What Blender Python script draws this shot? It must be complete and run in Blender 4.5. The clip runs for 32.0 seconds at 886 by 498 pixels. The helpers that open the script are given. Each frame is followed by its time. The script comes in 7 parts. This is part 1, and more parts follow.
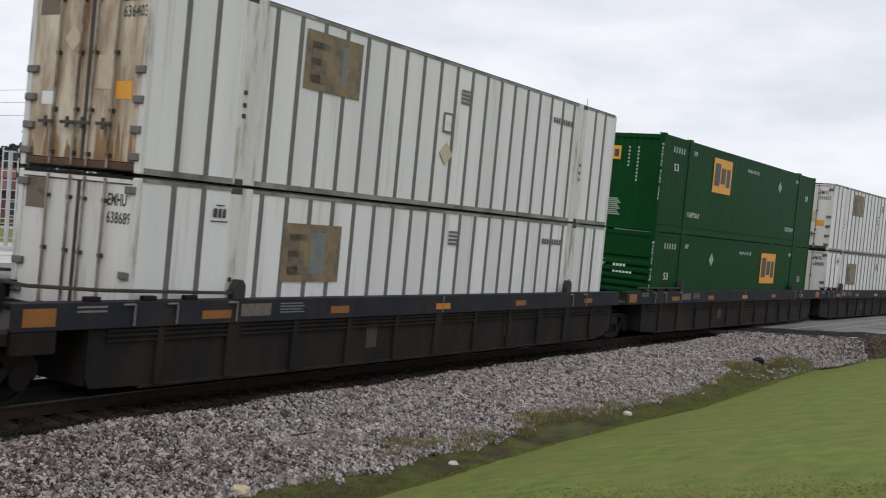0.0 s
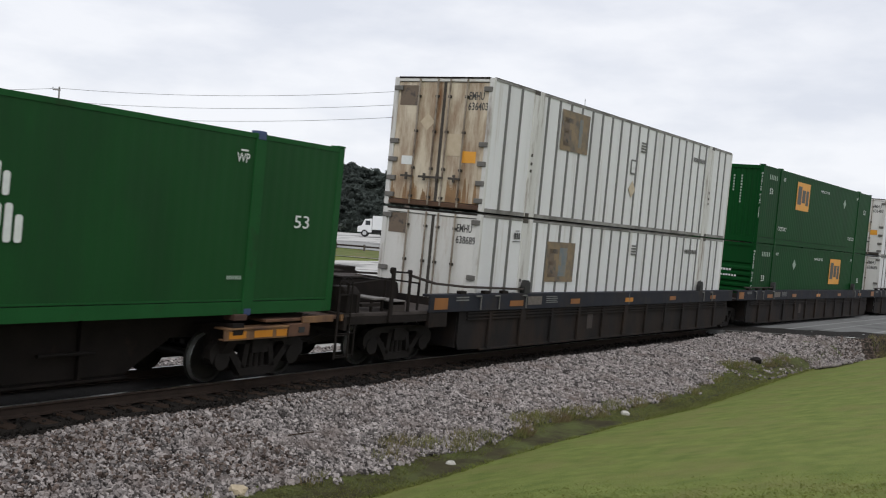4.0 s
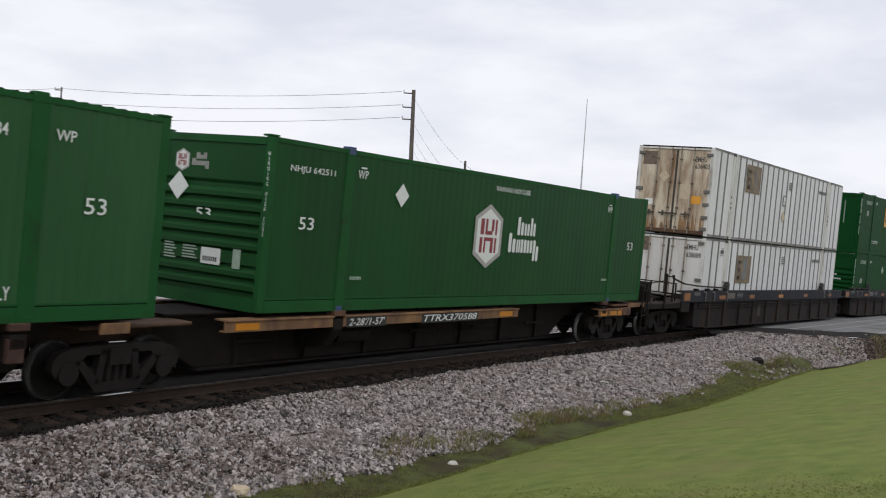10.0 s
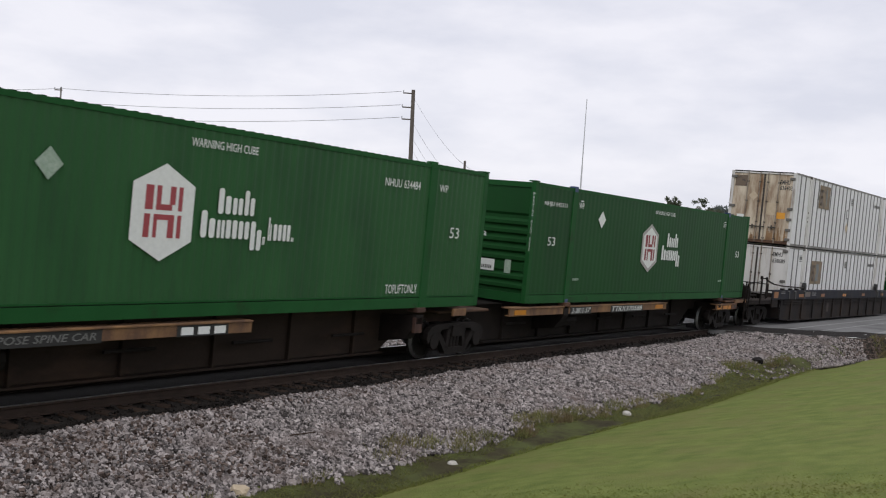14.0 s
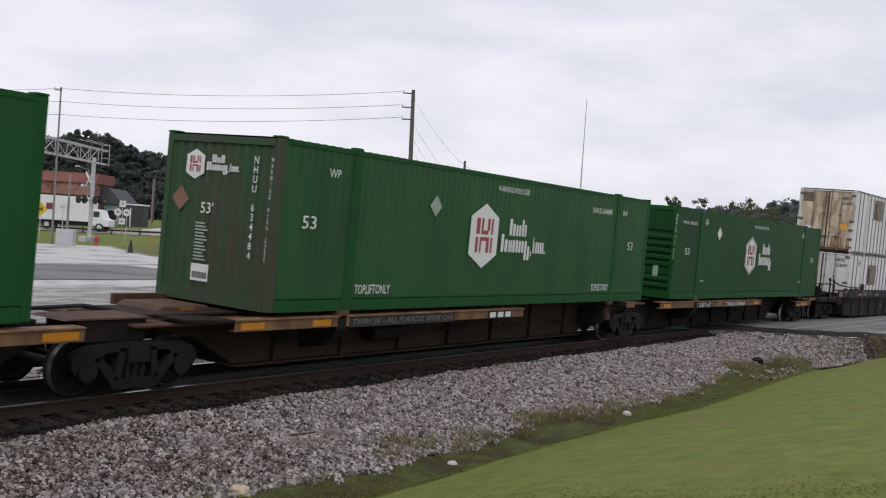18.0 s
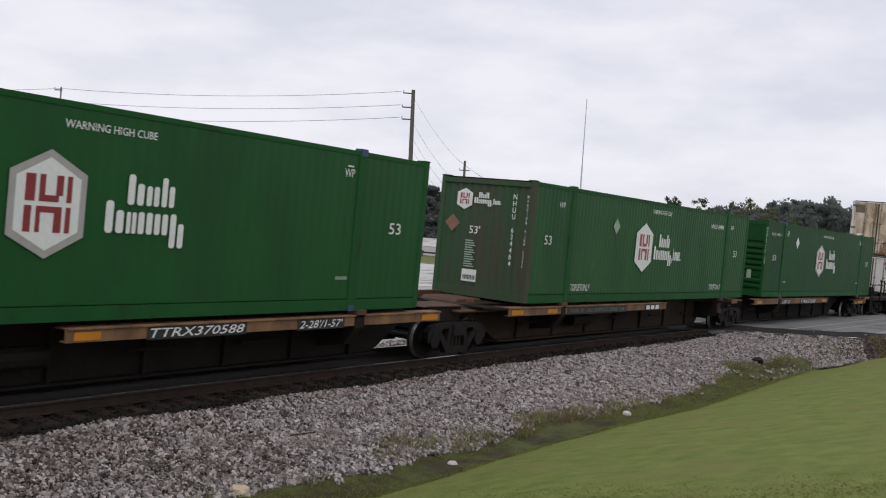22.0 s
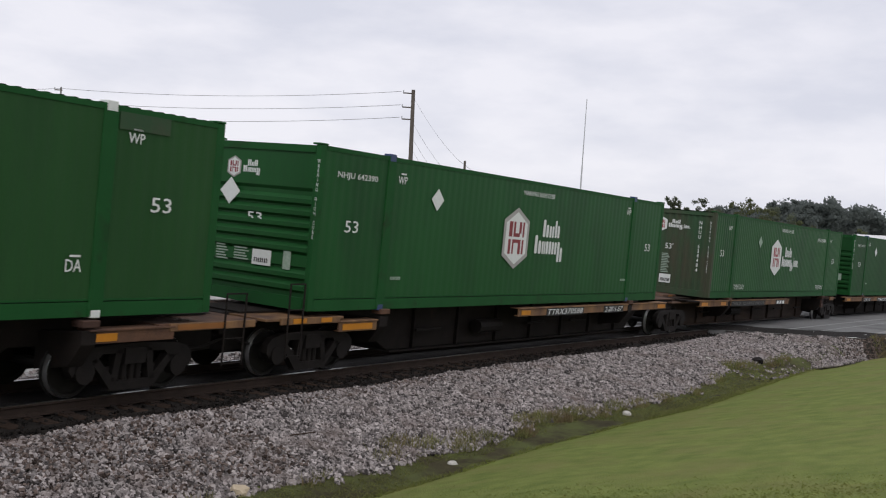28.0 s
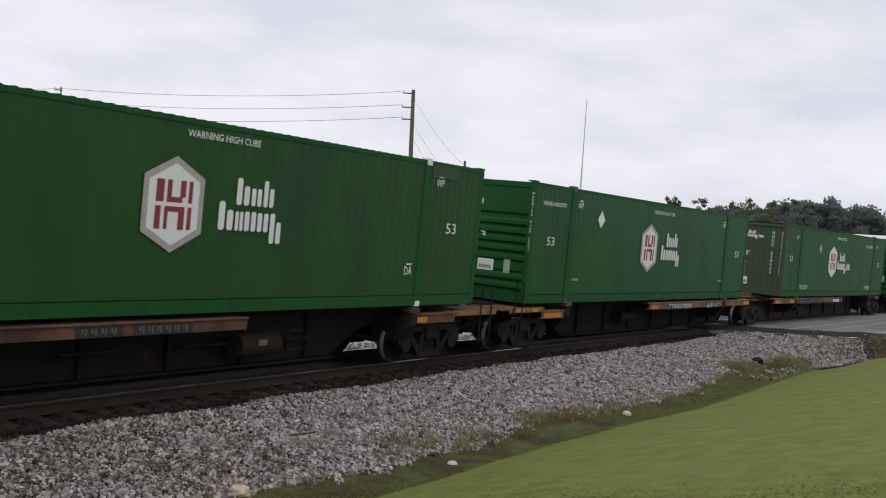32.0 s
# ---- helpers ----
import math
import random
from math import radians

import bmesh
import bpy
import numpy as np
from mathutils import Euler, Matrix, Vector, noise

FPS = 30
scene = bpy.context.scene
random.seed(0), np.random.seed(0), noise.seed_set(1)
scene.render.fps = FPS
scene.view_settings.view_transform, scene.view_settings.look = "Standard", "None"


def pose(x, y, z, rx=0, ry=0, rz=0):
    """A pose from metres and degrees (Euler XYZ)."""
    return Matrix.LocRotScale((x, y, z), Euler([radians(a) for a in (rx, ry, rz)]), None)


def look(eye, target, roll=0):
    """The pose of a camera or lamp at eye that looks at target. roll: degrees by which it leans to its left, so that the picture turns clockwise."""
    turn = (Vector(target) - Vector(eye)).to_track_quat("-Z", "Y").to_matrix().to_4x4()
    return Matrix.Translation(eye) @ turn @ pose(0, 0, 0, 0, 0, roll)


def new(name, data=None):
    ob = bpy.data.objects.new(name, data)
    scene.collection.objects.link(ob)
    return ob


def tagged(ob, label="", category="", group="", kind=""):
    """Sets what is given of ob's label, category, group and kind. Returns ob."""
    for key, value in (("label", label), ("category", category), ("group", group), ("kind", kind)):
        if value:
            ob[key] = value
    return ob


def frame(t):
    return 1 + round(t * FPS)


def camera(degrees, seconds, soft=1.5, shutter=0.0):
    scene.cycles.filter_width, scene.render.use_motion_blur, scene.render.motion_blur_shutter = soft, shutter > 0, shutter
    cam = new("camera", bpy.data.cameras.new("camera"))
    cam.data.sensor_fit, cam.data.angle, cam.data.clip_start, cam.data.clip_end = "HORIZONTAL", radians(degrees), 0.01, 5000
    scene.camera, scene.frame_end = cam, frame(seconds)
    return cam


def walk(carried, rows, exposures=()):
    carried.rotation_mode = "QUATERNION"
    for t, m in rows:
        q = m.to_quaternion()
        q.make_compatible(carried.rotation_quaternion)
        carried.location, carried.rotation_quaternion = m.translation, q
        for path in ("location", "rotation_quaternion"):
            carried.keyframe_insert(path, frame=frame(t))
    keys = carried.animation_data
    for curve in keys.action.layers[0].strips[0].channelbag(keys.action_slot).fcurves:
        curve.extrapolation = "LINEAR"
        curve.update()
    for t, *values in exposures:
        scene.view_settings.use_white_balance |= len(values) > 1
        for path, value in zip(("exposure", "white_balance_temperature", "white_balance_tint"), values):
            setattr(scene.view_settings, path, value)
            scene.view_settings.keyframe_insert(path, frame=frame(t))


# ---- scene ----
# Plan: x runs along the railway in the way the train goes, y across it (away from the camera), z up; rail tops at 0.
BEND = -0.0017495          # the line curves gently towards the camera
CANT = 2.0                 # degrees by which the track leans towards the camera
EYE = (0.0, -12.8866, 2.627)
RUN = [-21.76, -19.29, -16.81, -14.34, -11.92, -9.53, -7.16, -4.78, -2.39, 0.0, 2.38, 4.75, 7.09, 9.43, 11.78, 14.14,
       16.5, 18.84, 21.16, 23.47, 25.76, 28.03, 30.29, 32.51, 34.7, 36.85, 38.97, 41.06, 43.13, 45.18, 47.2, 49.2, 51.19]

cam = camera(45.49, 32.0, soft=1.1, shutter=0.4)


def aim(dx):
    """The camera's pose with its aim turned by a few thousandths."""
    f = Vector((0.86036, 0.50955, -0.01161))
    side = Vector((0.50955, -0.86036, 0.0))
    return look(EYE, Vector(EYE) + 20 * (f + dx * side), 3.748)


walk(cam, [(t, aim(d / 1870)) for t, d in (
    (0, -1.5), (0.5, 2.5), (1, 2), (2, 2.5), (2.6, 4.5), (3.1, 4.5), (3.6, 3), (5.5, 2.5), (6.2, 1), (7, 0), (9.5, 0),
    (10.3, -1), (11.2, 0), (19, 0), (19.7, 1), (20.6, 0), (32, 0))], exposures=((0, 0.05, 6450, 7.5), (3, 0.05, 6450, 7), (6, 0.06, 6450, 6.5), (9, 0.05, 6450, 7.5), (12, 0.02, 6450, 10.5), (18, -0.04, 6450, 11), (32, -0.05, 6450, 11)))

# ---- light: a bright overcast sky ----
world = bpy.data.worlds.new("world")
scene.world = world
world.use_nodes = True
wn, wl = world.node_tree.nodes, world.node_tree.links
wn.clear()
SUN_UP, SUN_TURN = radians(48), radians(243)
sky = wn.new("ShaderNodeTexSky")
sky.sky_type, sky.sun_disc, sky.sun_elevation, sky.sun_rotation = "NISHITA", False, SUN_UP, SUN_TURN
geo = wn.new("ShaderNodeTexCoord")
mp = wn.new("ShaderNodeMapping")
mp.inputs["Scale"].default_value = (1.3, 1.3, 4.0)
cn = wn.new("ShaderNodeTexNoise")
cn.inputs["Scale"].default_value, cn.inputs["Detail"].default_value, cn.inputs["Roughness"].default_value = 4.2, 6, 0.52
ramp = wn.new("ShaderNodeValToRGB")
ramp.color_ramp.elements[0].position, ramp.color_ramp.elements[1].position = 0.34, 0.6
ramp.color_ramp.elements[0].color = (7.5, 7.6, 8.45, 1)
ramp.color_ramp.elements[1].color = (9.3, 9.2, 9.75, 1)
mix = wn.new("ShaderNodeMix")
mix.data_type = "RGBA"
mix.inputs[0].default_value = 0.93
bg = wn.new("ShaderNodeBackground")
bg.inputs["Strength"].default_value = 0.1
wout = wn.new("ShaderNodeOutputWorld")
wl.new(geo.outputs["Generated"], mp.inputs["Vector"])
wl.new(mp.outputs["Vector"], cn.inputs["Vector"])
wl.new(cn.outputs["Fac"], ramp.inputs["Fac"])
wl.new(sky.outputs["Color"], mix.inputs[6])
wl.new(ramp.outputs["Color"], mix.inputs[7])
wl.new(mix.outputs[2], bg.inputs["Color"])
wl.new(bg.outputs["Background"], wout.inputs["Surface"])
sun_data = bpy.data.lights.new("sun", "SUN")
sun_data.energy, sun_data.angle, sun_data.color = 0.85, radians(30), (1.0, 0.97, 0.92)
sun = new("sun", sun_data)
sun.matrix_world = look((math.sin(SUN_TURN) * 50, math.cos(SUN_TURN) * 50, 55), (0, 0, 0))


# ---- materials ----
def surface(name, dark, light, scale=6.0, rough=0.6, metal=0.0, grain=60.0, bump=0.15, stain=None, stain_scale=1.2, stain_at=(0.55, 0.72),
            stretch=(1, 1, 1), per_piece=0.0, spec=0.5, per_island=0.0, thin=0.0, loose=False):
    """A painted, stony or earthy surface: two scales of tone, fine relief, and an optional stain colour in patches."""
    m = bpy.data.materials.new(name)
    m.use_nodes = True
    n, l = m.node_tree.nodes, m.node_tree.links
    b = n["Principled BSDF"]
    b.inputs["Roughness"].default_value, b.inputs["Metallic"].default_value = rough, metal
    b.inputs["Specular IOR Level"].default_value = spec
    tc, mp = n.new("ShaderNodeTexCoord"), n.new("ShaderNodeMapping")
    mp.inputs["Scale"].default_value = stretch
    l.new(tc.outputs["Object"], mp.inputs["Vector"])
    if loose:       # every piece takes its own place in the pattern
        info, far = n.new("ShaderNodeObjectInfo"), n.new("ShaderNodeMath")
        far.operation = "MULTIPLY"
        far.inputs[1].default_value = 60
        l.new(info.outputs["Random"], far.inputs[0])
        l.new(far.outputs[0], mp.inputs["Location"])
    big, fine = n.new("ShaderNodeTexNoise"), n.new("ShaderNodeTexNoise")
    big.inputs["Scale"].default_value, big.inputs["Detail"].default_value = scale, 5
    fine.inputs["Scale"].default_value, fine.inputs["Detail"].default_value = grain, 3
    l.new(mp.outputs["Vector"], big.inputs["Vector"])
    l.new(tc.outputs["Object"], fine.inputs["Vector"])
    add = n.new("ShaderNodeMath")
    add.operation = "MULTIPLY_ADD"
    l.new(fine.outputs["Fac"], add.inputs[0])
    add.inputs[1].default_value = 0.45
    sub = n.new("ShaderNodeMath")
    sub.operation = "MULTIPLY_ADD"
    l.new(big.outputs["Fac"], sub.inputs[0])
    sub.inputs[1].default_value, sub.inputs[2].default_value = 1.3, -0.38
    l.new(sub.outputs[0], add.inputs[2])
    last = add.outputs[0]
    if per_piece or per_island:
        if per_island:
            info = n.new("ShaderNodeNewGeometry")
            rnd = info.outputs["Random Per Island"]
        else:
            info = n.new("ShaderNodeObjectInfo")
            rnd = info.outputs["Random"]
        pp = n.new("ShaderNodeMath")
        pp.operation = "MULTIPLY_ADD"
        l.new(rnd, pp.inputs[0])
        amount = per_piece or per_island
        pp.inputs[1].default_value = amount
        sh = n.new("ShaderNodeMath")
        sh.operation = "ADD"
        l.new(last, sh.inputs[0])
        sh.inputs[1].default_value = -amount / 2
        l.new(sh.outputs[0], pp.inputs[2])
        last = pp.outputs[0]
    cr = n.new("ShaderNodeMix")
    cr.data_type, cr.clamp_factor = "RGBA", True
    cr.inputs[6].default_value, cr.inputs[7].default_value = (*dark, 1), (*light, 1)
    l.new(last, cr.inputs[0])
    col = cr.outputs[2]
    if stain:
        sn, sr = n.new("ShaderNodeTexNoise"), n.new("ShaderNodeMapRange")
        sn.inputs["Scale"].default_value, sn.inputs["Detail"].default_value, sn.inputs["Roughness"].default_value = stain_scale, 8, 0.65
        l.new(mp.outputs["Vector"], sn.inputs["Vector"])
        sr.inputs["From Min"].default_value, sr.inputs["From Max"].default_value = stain_at
        l.new(sn.outputs["Fac"], sr.inputs["Value"])
        sm = n.new("ShaderNodeMix")
        sm.data_type = "RGBA"
        l.new(sr.outputs["Result"], sm.inputs[0])
        l.new(col, sm.inputs[6])
        sm.inputs[7].default_value = (*stain, 1)
        col = sm.outputs[2]
    l.new(col, b.inputs["Base Color"])
    if thin:
        tr, ms = n.new("ShaderNodeBsdfTranslucent"), n.new("ShaderNodeMixShader")
        l.new(col, tr.inputs["Color"])
        ms.inputs[0].default_value = thin
        l.new(b.outputs[0], ms.inputs[1])
        l.new(tr.outputs[0], ms.inputs[2])
        l.new(ms.outputs[0], n["Material Output"].inputs["Surface"])
    if bump:
        bp = n.new("ShaderNodeBump")
        bp.inputs["Strength"].default_value, bp.inputs["Distance"].default_value = bump, 0.02
        l.new(fine.outputs["Fac"], bp.inputs["Height"])
        l.new(bp.outputs["Normal"], b.inputs["Normal"])
    return m


GREEN = surface("green_paint", (0.0098, 0.064, 0.016), (0.0165, 0.093, 0.025), 0.9, 0.45, grain=25, bump=0.05, stain=(0.012, 0.048, 0.017),
                stain_scale=0.7, stain_at=(0.5, 0.8), stretch=(1, 1, 0.35), spec=0.14)
GREEN_DULL = surface("weathered_green_paint", (0.027, 0.064, 0.03), (0.042, 0.092, 0.045), 0.9, 0.6, grain=25, bump=0.05, stain=(0.068, 0.056, 0.04),
                     stain_scale=1.1, stain_at=(0.42, 0.70), stretch=(1, 1, 0.3), spec=0.2)
GREEN_GLOSS = surface("clean_deep_green_paint", (0.003, 0.04, 0.009), (0.006, 0.06, 0.014), 0.9, 0.5, grain=25, bump=0.03, stain=(0.008, 0.038, 0.012),
                      stain_scale=0.7, stain_at=(0.5, 0.8), stretch=(1, 1, 0.35), spec=0.06)
GREEN_DEEP = surface("deep_green_paint", (0.0075, 0.048, 0.0118), (0.0128, 0.072, 0.019), 0.9, 0.5, grain=25, bump=0.05, stain=(0.012, 0.044, 0.016),
                     stain_scale=0.7, stain_at=(0.5, 0.8), stretch=(1, 1, 0.35), spec=0.12)
GREEN_AGED = surface("chalky_green_paint", (0.021, 0.076, 0.0265), (0.033, 0.107, 0.039), 0.9, 0.45, grain=25, bump=0.05, stain=(0.02, 0.055, 0.026),
                     stain_scale=0.7, stain_at=(0.5, 0.8), stretch=(1, 1, 0.35), spec=0.12)
GREEN_OLD = surface("faded_yellowish_green_paint", (0.0165, 0.060, 0.0175), (0.0255, 0.085, 0.026), 0.9, 0.5, grain=25, bump=0.05, stain=(0.018, 0.05, 0.021),
                    stain_scale=0.7, stain_at=(0.5, 0.8), stretch=(1, 1, 0.35), spec=0.12)
GREEN_RAIL = surface("green_rail_paint", (0.0085, 0.060, 0.015), (0.0145, 0.089, 0.0235), 1.5, 0.55, grain=30, bump=0.05, stain=(0.018, 0.028, 0.013), stain_scale=2, stain_at=(0.58, 0.8), spec=0.12)
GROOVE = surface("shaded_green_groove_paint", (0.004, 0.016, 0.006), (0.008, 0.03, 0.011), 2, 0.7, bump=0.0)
BLUE = surface("blue_casting_paint", (0.02, 0.04, 0.11), (0.03, 0.055, 0.15), 6, 0.5)
WHITE = surface("white_container_paint", (0.60, 0.598, 0.60), (0.745, 0.743, 0.745), 0.8, 0.45, grain=20, bump=0.04, stain=(0.36, 0.315, 0.24), stain_scale=1.5,
                stain_at=(0.55, 0.85), stretch=(2.4, 2.4, 0.16), loose=True, per_piece=0.5)
WHITE_GRIMY = surface("grimy_white_post_paint", (0.50, 0.49, 0.46), (0.66, 0.65, 0.63), 1.5, 0.5, grain=20, bump=0.05, stain=(0.16, 0.11, 0.07), stain_scale=2.0,
                      stain_at=(0.5, 0.7), stretch=(2.4, 2.4, 0.4), loose=True)
RAIL_GREY = surface("grimy_grey_container_rail", (0.12, 0.115, 0.105), (0.34, 0.33, 0.31), 1.5, 0.6, grain=20, bump=0.05, stain=(0.05, 0.042, 0.035), stain_scale=1.2,
                    stain_at=(0.46, 0.68), stretch=(1, 1, 1), loose=True)
WHITE_DOOR = surface("stained_white_door_paint", (0.54, 0.53, 0.50), (0.68, 0.665, 0.635), 0.8, 0.5, grain=20, bump=0.05, stain=(0.30, 0.21, 0.13),
                     stain_scale=0.9, stain_at=(0.55, 0.78), stretch=(1, 3.2, 0.45), loose=True)
BATTEN = surface("grey_batten", (0.105, 0.103, 0.098), (0.175, 0.17, 0.162), 3, 0.55, metal=0.3, grain=40, stain=(0.12, 0.09, 0.06), stain_scale=3, stain_at=(0.6, 0.8))
STEEL_DARK = surface("grimy_lock_steel", (0.03, 0.028, 0.025), (0.09, 0.075, 0.06), 8, 0.6, metal=0.4, grain=60)
RUST_DOOR = surface("rust_washed_white_door_paint", (0.50, 0.42, 0.30), (0.66, 0.59, 0.47), 0.8, 0.6, grain=20, bump=0.06, stain=(0.19, 0.095, 0.04),
                    stain_scale=1.0, stain_at=(0.40, 0.66), stretch=(1, 2.8, 0.55))
RUST_BAND = surface("rust_eaten_door_foot", (0.10, 0.05, 0.022), (0.36, 0.22, 0.11), 1.6, 0.8, grain=25, bump=0.2, stain=(0.5, 0.40, 0.28), stain_scale=1.3, stain_at=(0.55, 0.75), stretch=(1, 2.6, 1.0))
RUSTY = surface("rust_streaked_steel", (0.05, 0.027, 0.017), (0.125, 0.065, 0.036), 5, 0.8, metal=0.1, grain=40, bump=0.3)
INK = surface("white_lettering_paint", (0.62, 0.64, 0.62), (0.76, 0.78, 0.76), 12, 0.5, bump=0.0)
INK_FADED = surface("faded_lettering_paint", (0.17, 0.26, 0.18), (0.42, 0.5, 0.43), 14, 0.6, bump=0.0)
INK_DARK = surface("dark_lettering_paint", (0.03, 0.03, 0.03), (0.06, 0.06, 0.055), 12, 0.5, bump=0.0)
RED = surface("dark_red_mark_paint", (0.19, 0.014, 0.02), (0.25, 0.024, 0.03), 5, 0.5, bump=0.0)
RED_BRIGHT = surface("worn_red_mark_paint", (0.27, 0.035, 0.045), (0.35, 0.055, 0.065), 5, 0.5, bump=0.0)
SILVER = surface("silver_border_paint", (0.30, 0.29, 0.27), (0.40, 0.39, 0.37), 5, 0.5, bump=0.0)
PLACARD_BROWN = surface("rust_brown_placard", (0.17, 0.085, 0.055), (0.26, 0.14, 0.095), 4, 0.7, bump=0.0)
ORANGE = surface("orange_mark_paint", (0.62, 0.27, 0.02), (0.78, 0.36, 0.04), 4, 0.5, bump=0.0)
TAN = surface("worn_tan_mark", (0.16, 0.115, 0.065), (0.27, 0.19, 0.105), 3, 0.6, stain=(0.10, 0.085, 0.07), stain_scale=2.2, stain_at=(0.45, 0.6), bump=0.0)
SILL = surface("weathered_yellow_sill_paint", (0.155, 0.08, 0.034), (0.28, 0.15, 0.06), 2.5, 0.75, grain=30, stain=(0.075, 0.037, 0.024), stain_scale=1.6,
               stain_at=(0.42, 0.64), stretch=(1, 1, 0.5), bump=0.2)
SILL_RUST = surface("rust_eaten_sill_paint", (0.06, 0.03, 0.019), (0.16, 0.075, 0.036), 2.5, 0.85, grain=30, stain=(0.045, 0.02, 0.014), stain_scale=1.4,
                    stain_at=(0.42, 0.62), bump=0.3)
REFLECT = surface("amber_reflector", (0.42, 0.15, 0.008), (0.58, 0.23, 0.015), 3, 0.35, bump=0.0)
REFLECT_OLD = surface("dirty_amber_reflector", (0.18, 0.066, 0.014), (0.29, 0.11, 0.02), 3, 0.5, bump=0.0)
SPINE_BROWN = surface("dusty_brown_spine_steel", (0.017, 0.012, 0.0095), (0.042, 0.029, 0.022), 1.5, 0.85, grain=30, bump=0.2, stain=(0.06, 0.036, 0.024),
                      stain_scale=1.0, stain_at=(0.5, 0.72), stretch=(0.5, 1, 1.5), spec=0.2)
FRAME = surface("dark_brown_grimy_steel", (0.007, 0.0055, 0.005), (0.02, 0.015, 0.0125), 2.5, 0.85, grain=30, bump=0.25, stain=(0.045, 0.026, 0.016),
                stain_scale=1.6, stain_at=(0.6, 0.8), spec=0.2)
DECK = surface("dusty_grey_brown_deck", (0.034, 0.028, 0.026), (0.075, 0.062, 0.057), 2.0, 0.85, grain=25, bump=0.2, stain=(0.03, 0.024, 0.02), stain_scale=1.5, stain_at=(0.5, 0.7), spec=0.2)
WELL = surface("grimy_well_car_paint", (0.008, 0.0068, 0.0068), (0.018, 0.0152, 0.0146), 2.0, 0.8, grain=25, bump=0.2, stain=(0.028, 0.018, 0.0125), stain_scale=1.3,
               stain_at=(0.45, 0.68), stretch=(1, 1, 0.5), spec=0.2)
WELL_SILL = surface("faded_blue_grey_sill_paint", (0.012, 0.013, 0.018), (0.025, 0.027, 0.036), 2.0, 0.75, grain=25, bump=0.15, stain=(0.035, 0.029, 0.025),
                    stain_scale=1.6, stain_at=(0.5, 0.7), spec=0.2)
TRUCK = surface("oily_cast_steel", (0.0065, 0.0052, 0.0047), (0.0185, 0.0148, 0.013), 6, 0.75, grain=40, bump=0.25, spec=0.2)
WHEEL = surface("wheel_steel", (0.006, 0.0055, 0.005), (0.016, 0.014, 0.012), 5, 0.65, metal=0.1, grain=50, spec=0.2)
TREAD = surface("polished_wheel_tread", (0.55, 0.55, 0.55), (0.72, 0.72, 0.72), 5, 0.38, metal=0.9, bump=0.02)
RAIL_SIDE = surface("rusty_rail_web", (0.02, 0.014, 0.011), (0.045, 0.03, 0.023), 5, 0.85, grain=40, bump=0.3, spec=0.2)
RAIL_TOP = surface("polished_rail_head", (0.4, 0.39, 0.38), (0.55, 0.54, 0.53), 3, 0.3, metal=1.0, bump=0.02)
TIE = surface("creosoted_tie_wood", (0.016, 0.010, 0.0075), (0.052, 0.034, 0.024), 4, 0.9, grain=30, bump=0.4, per_piece=0.5, stretch=(3, 0.5, 3), spec=0.2)
# Bed coloured dark so gaps between the loose stones read as shaded.
BALLAST = surface("gap_shade_granite_bed", (0.02, 0.017, 0.016), (0.07, 0.062, 0.058), 9, 0.9, grain=24, bump=0.9)
STONE = surface("crushed_granite_stone", (0.048, 0.042, 0.0405), (0.462, 0.415, 0.40), 5, 0.85, grain=60, bump=0.3, per_island=1.05, stain=(0.22, 0.18, 0.165), stain_scale=1.3, stain_at=(0.5, 0.72), spec=0.25)
# Brake dust, and the dimmer light of the near gravel, in one colour.
STONE_DUSTY_DIM = surface("brake_dusted_and_dimmed_stone", (0.030, 0.021, 0.017), (0.20, 0.155, 0.135), 5, 0.9, grain=50, bump=0.4, per_island=1.0, spec=0.2)
# Oily ballast, darker still for the shade under the cars.
STONE_DARK = surface("oil_and_shade_dark_ballast", (0.008, 0.0068, 0.006), (0.02, 0.0165, 0.014), 5, 0.9, grain=40, bump=0.6, per_island=0.5, spec=0.2)
SOIL = surface("damp_ditch_soil", (0.03, 0.026, 0.014), (0.075, 0.066, 0.035), 2.2, 0.85, grain=30, bump=0.6, stain=(0.085, 0.097, 0.034), stain_scale=1.1, stain_at=(0.43, 0.6), spec=0.1)
EARTH = surface("dark_mossy_earth", (0.012, 0.010, 0.008), (0.038, 0.032, 0.024), 3, 0.95, grain=30, bump=0.9, stain=(0.04, 0.04, 0.02), stain_scale=1.5, stain_at=(0.58, 0.7))
GRASS = surface("mown_lawn", (0.09, 0.124, 0.029), (0.21, 0.244, 0.068), 2.6, 0.95, grain=40, bump=0.8, stain=(0.175, 0.172, 0.061), stain_scale=0.7, stain_at=(0.46, 0.7), spec=0.1)
BLADE = surface("lawn_blades", (0.19, 0.224, 0.056), (0.298, 0.325, 0.092), 1.1, 0.8, grain=8, bump=0.0, per_island=0.15, stain=(0.26, 0.25, 0.088), stain_scale=0.8, stain_at=(0.5, 0.75), spec=0.1, thin=0.75)
WEED = surface("ditch_weeds", (0.12, 0.137, 0.046), (0.285, 0.28, 0.108), 1.1, 0.85, grain=8, bump=0.0, per_island=0.8, stain=(0.22, 0.17, 0.095), stain_scale=1.6, stain_at=(0.44, 0.62), spec=0.2, thin=0.4)
DITCH_GRASS = surface("ditch_grass_blades", (0.165, 0.185, 0.062), (0.285, 0.295, 0.105), 0.9, 0.85, grain=8, bump=0.0, per_island=0.4, spec=0.2, thin=0.75)
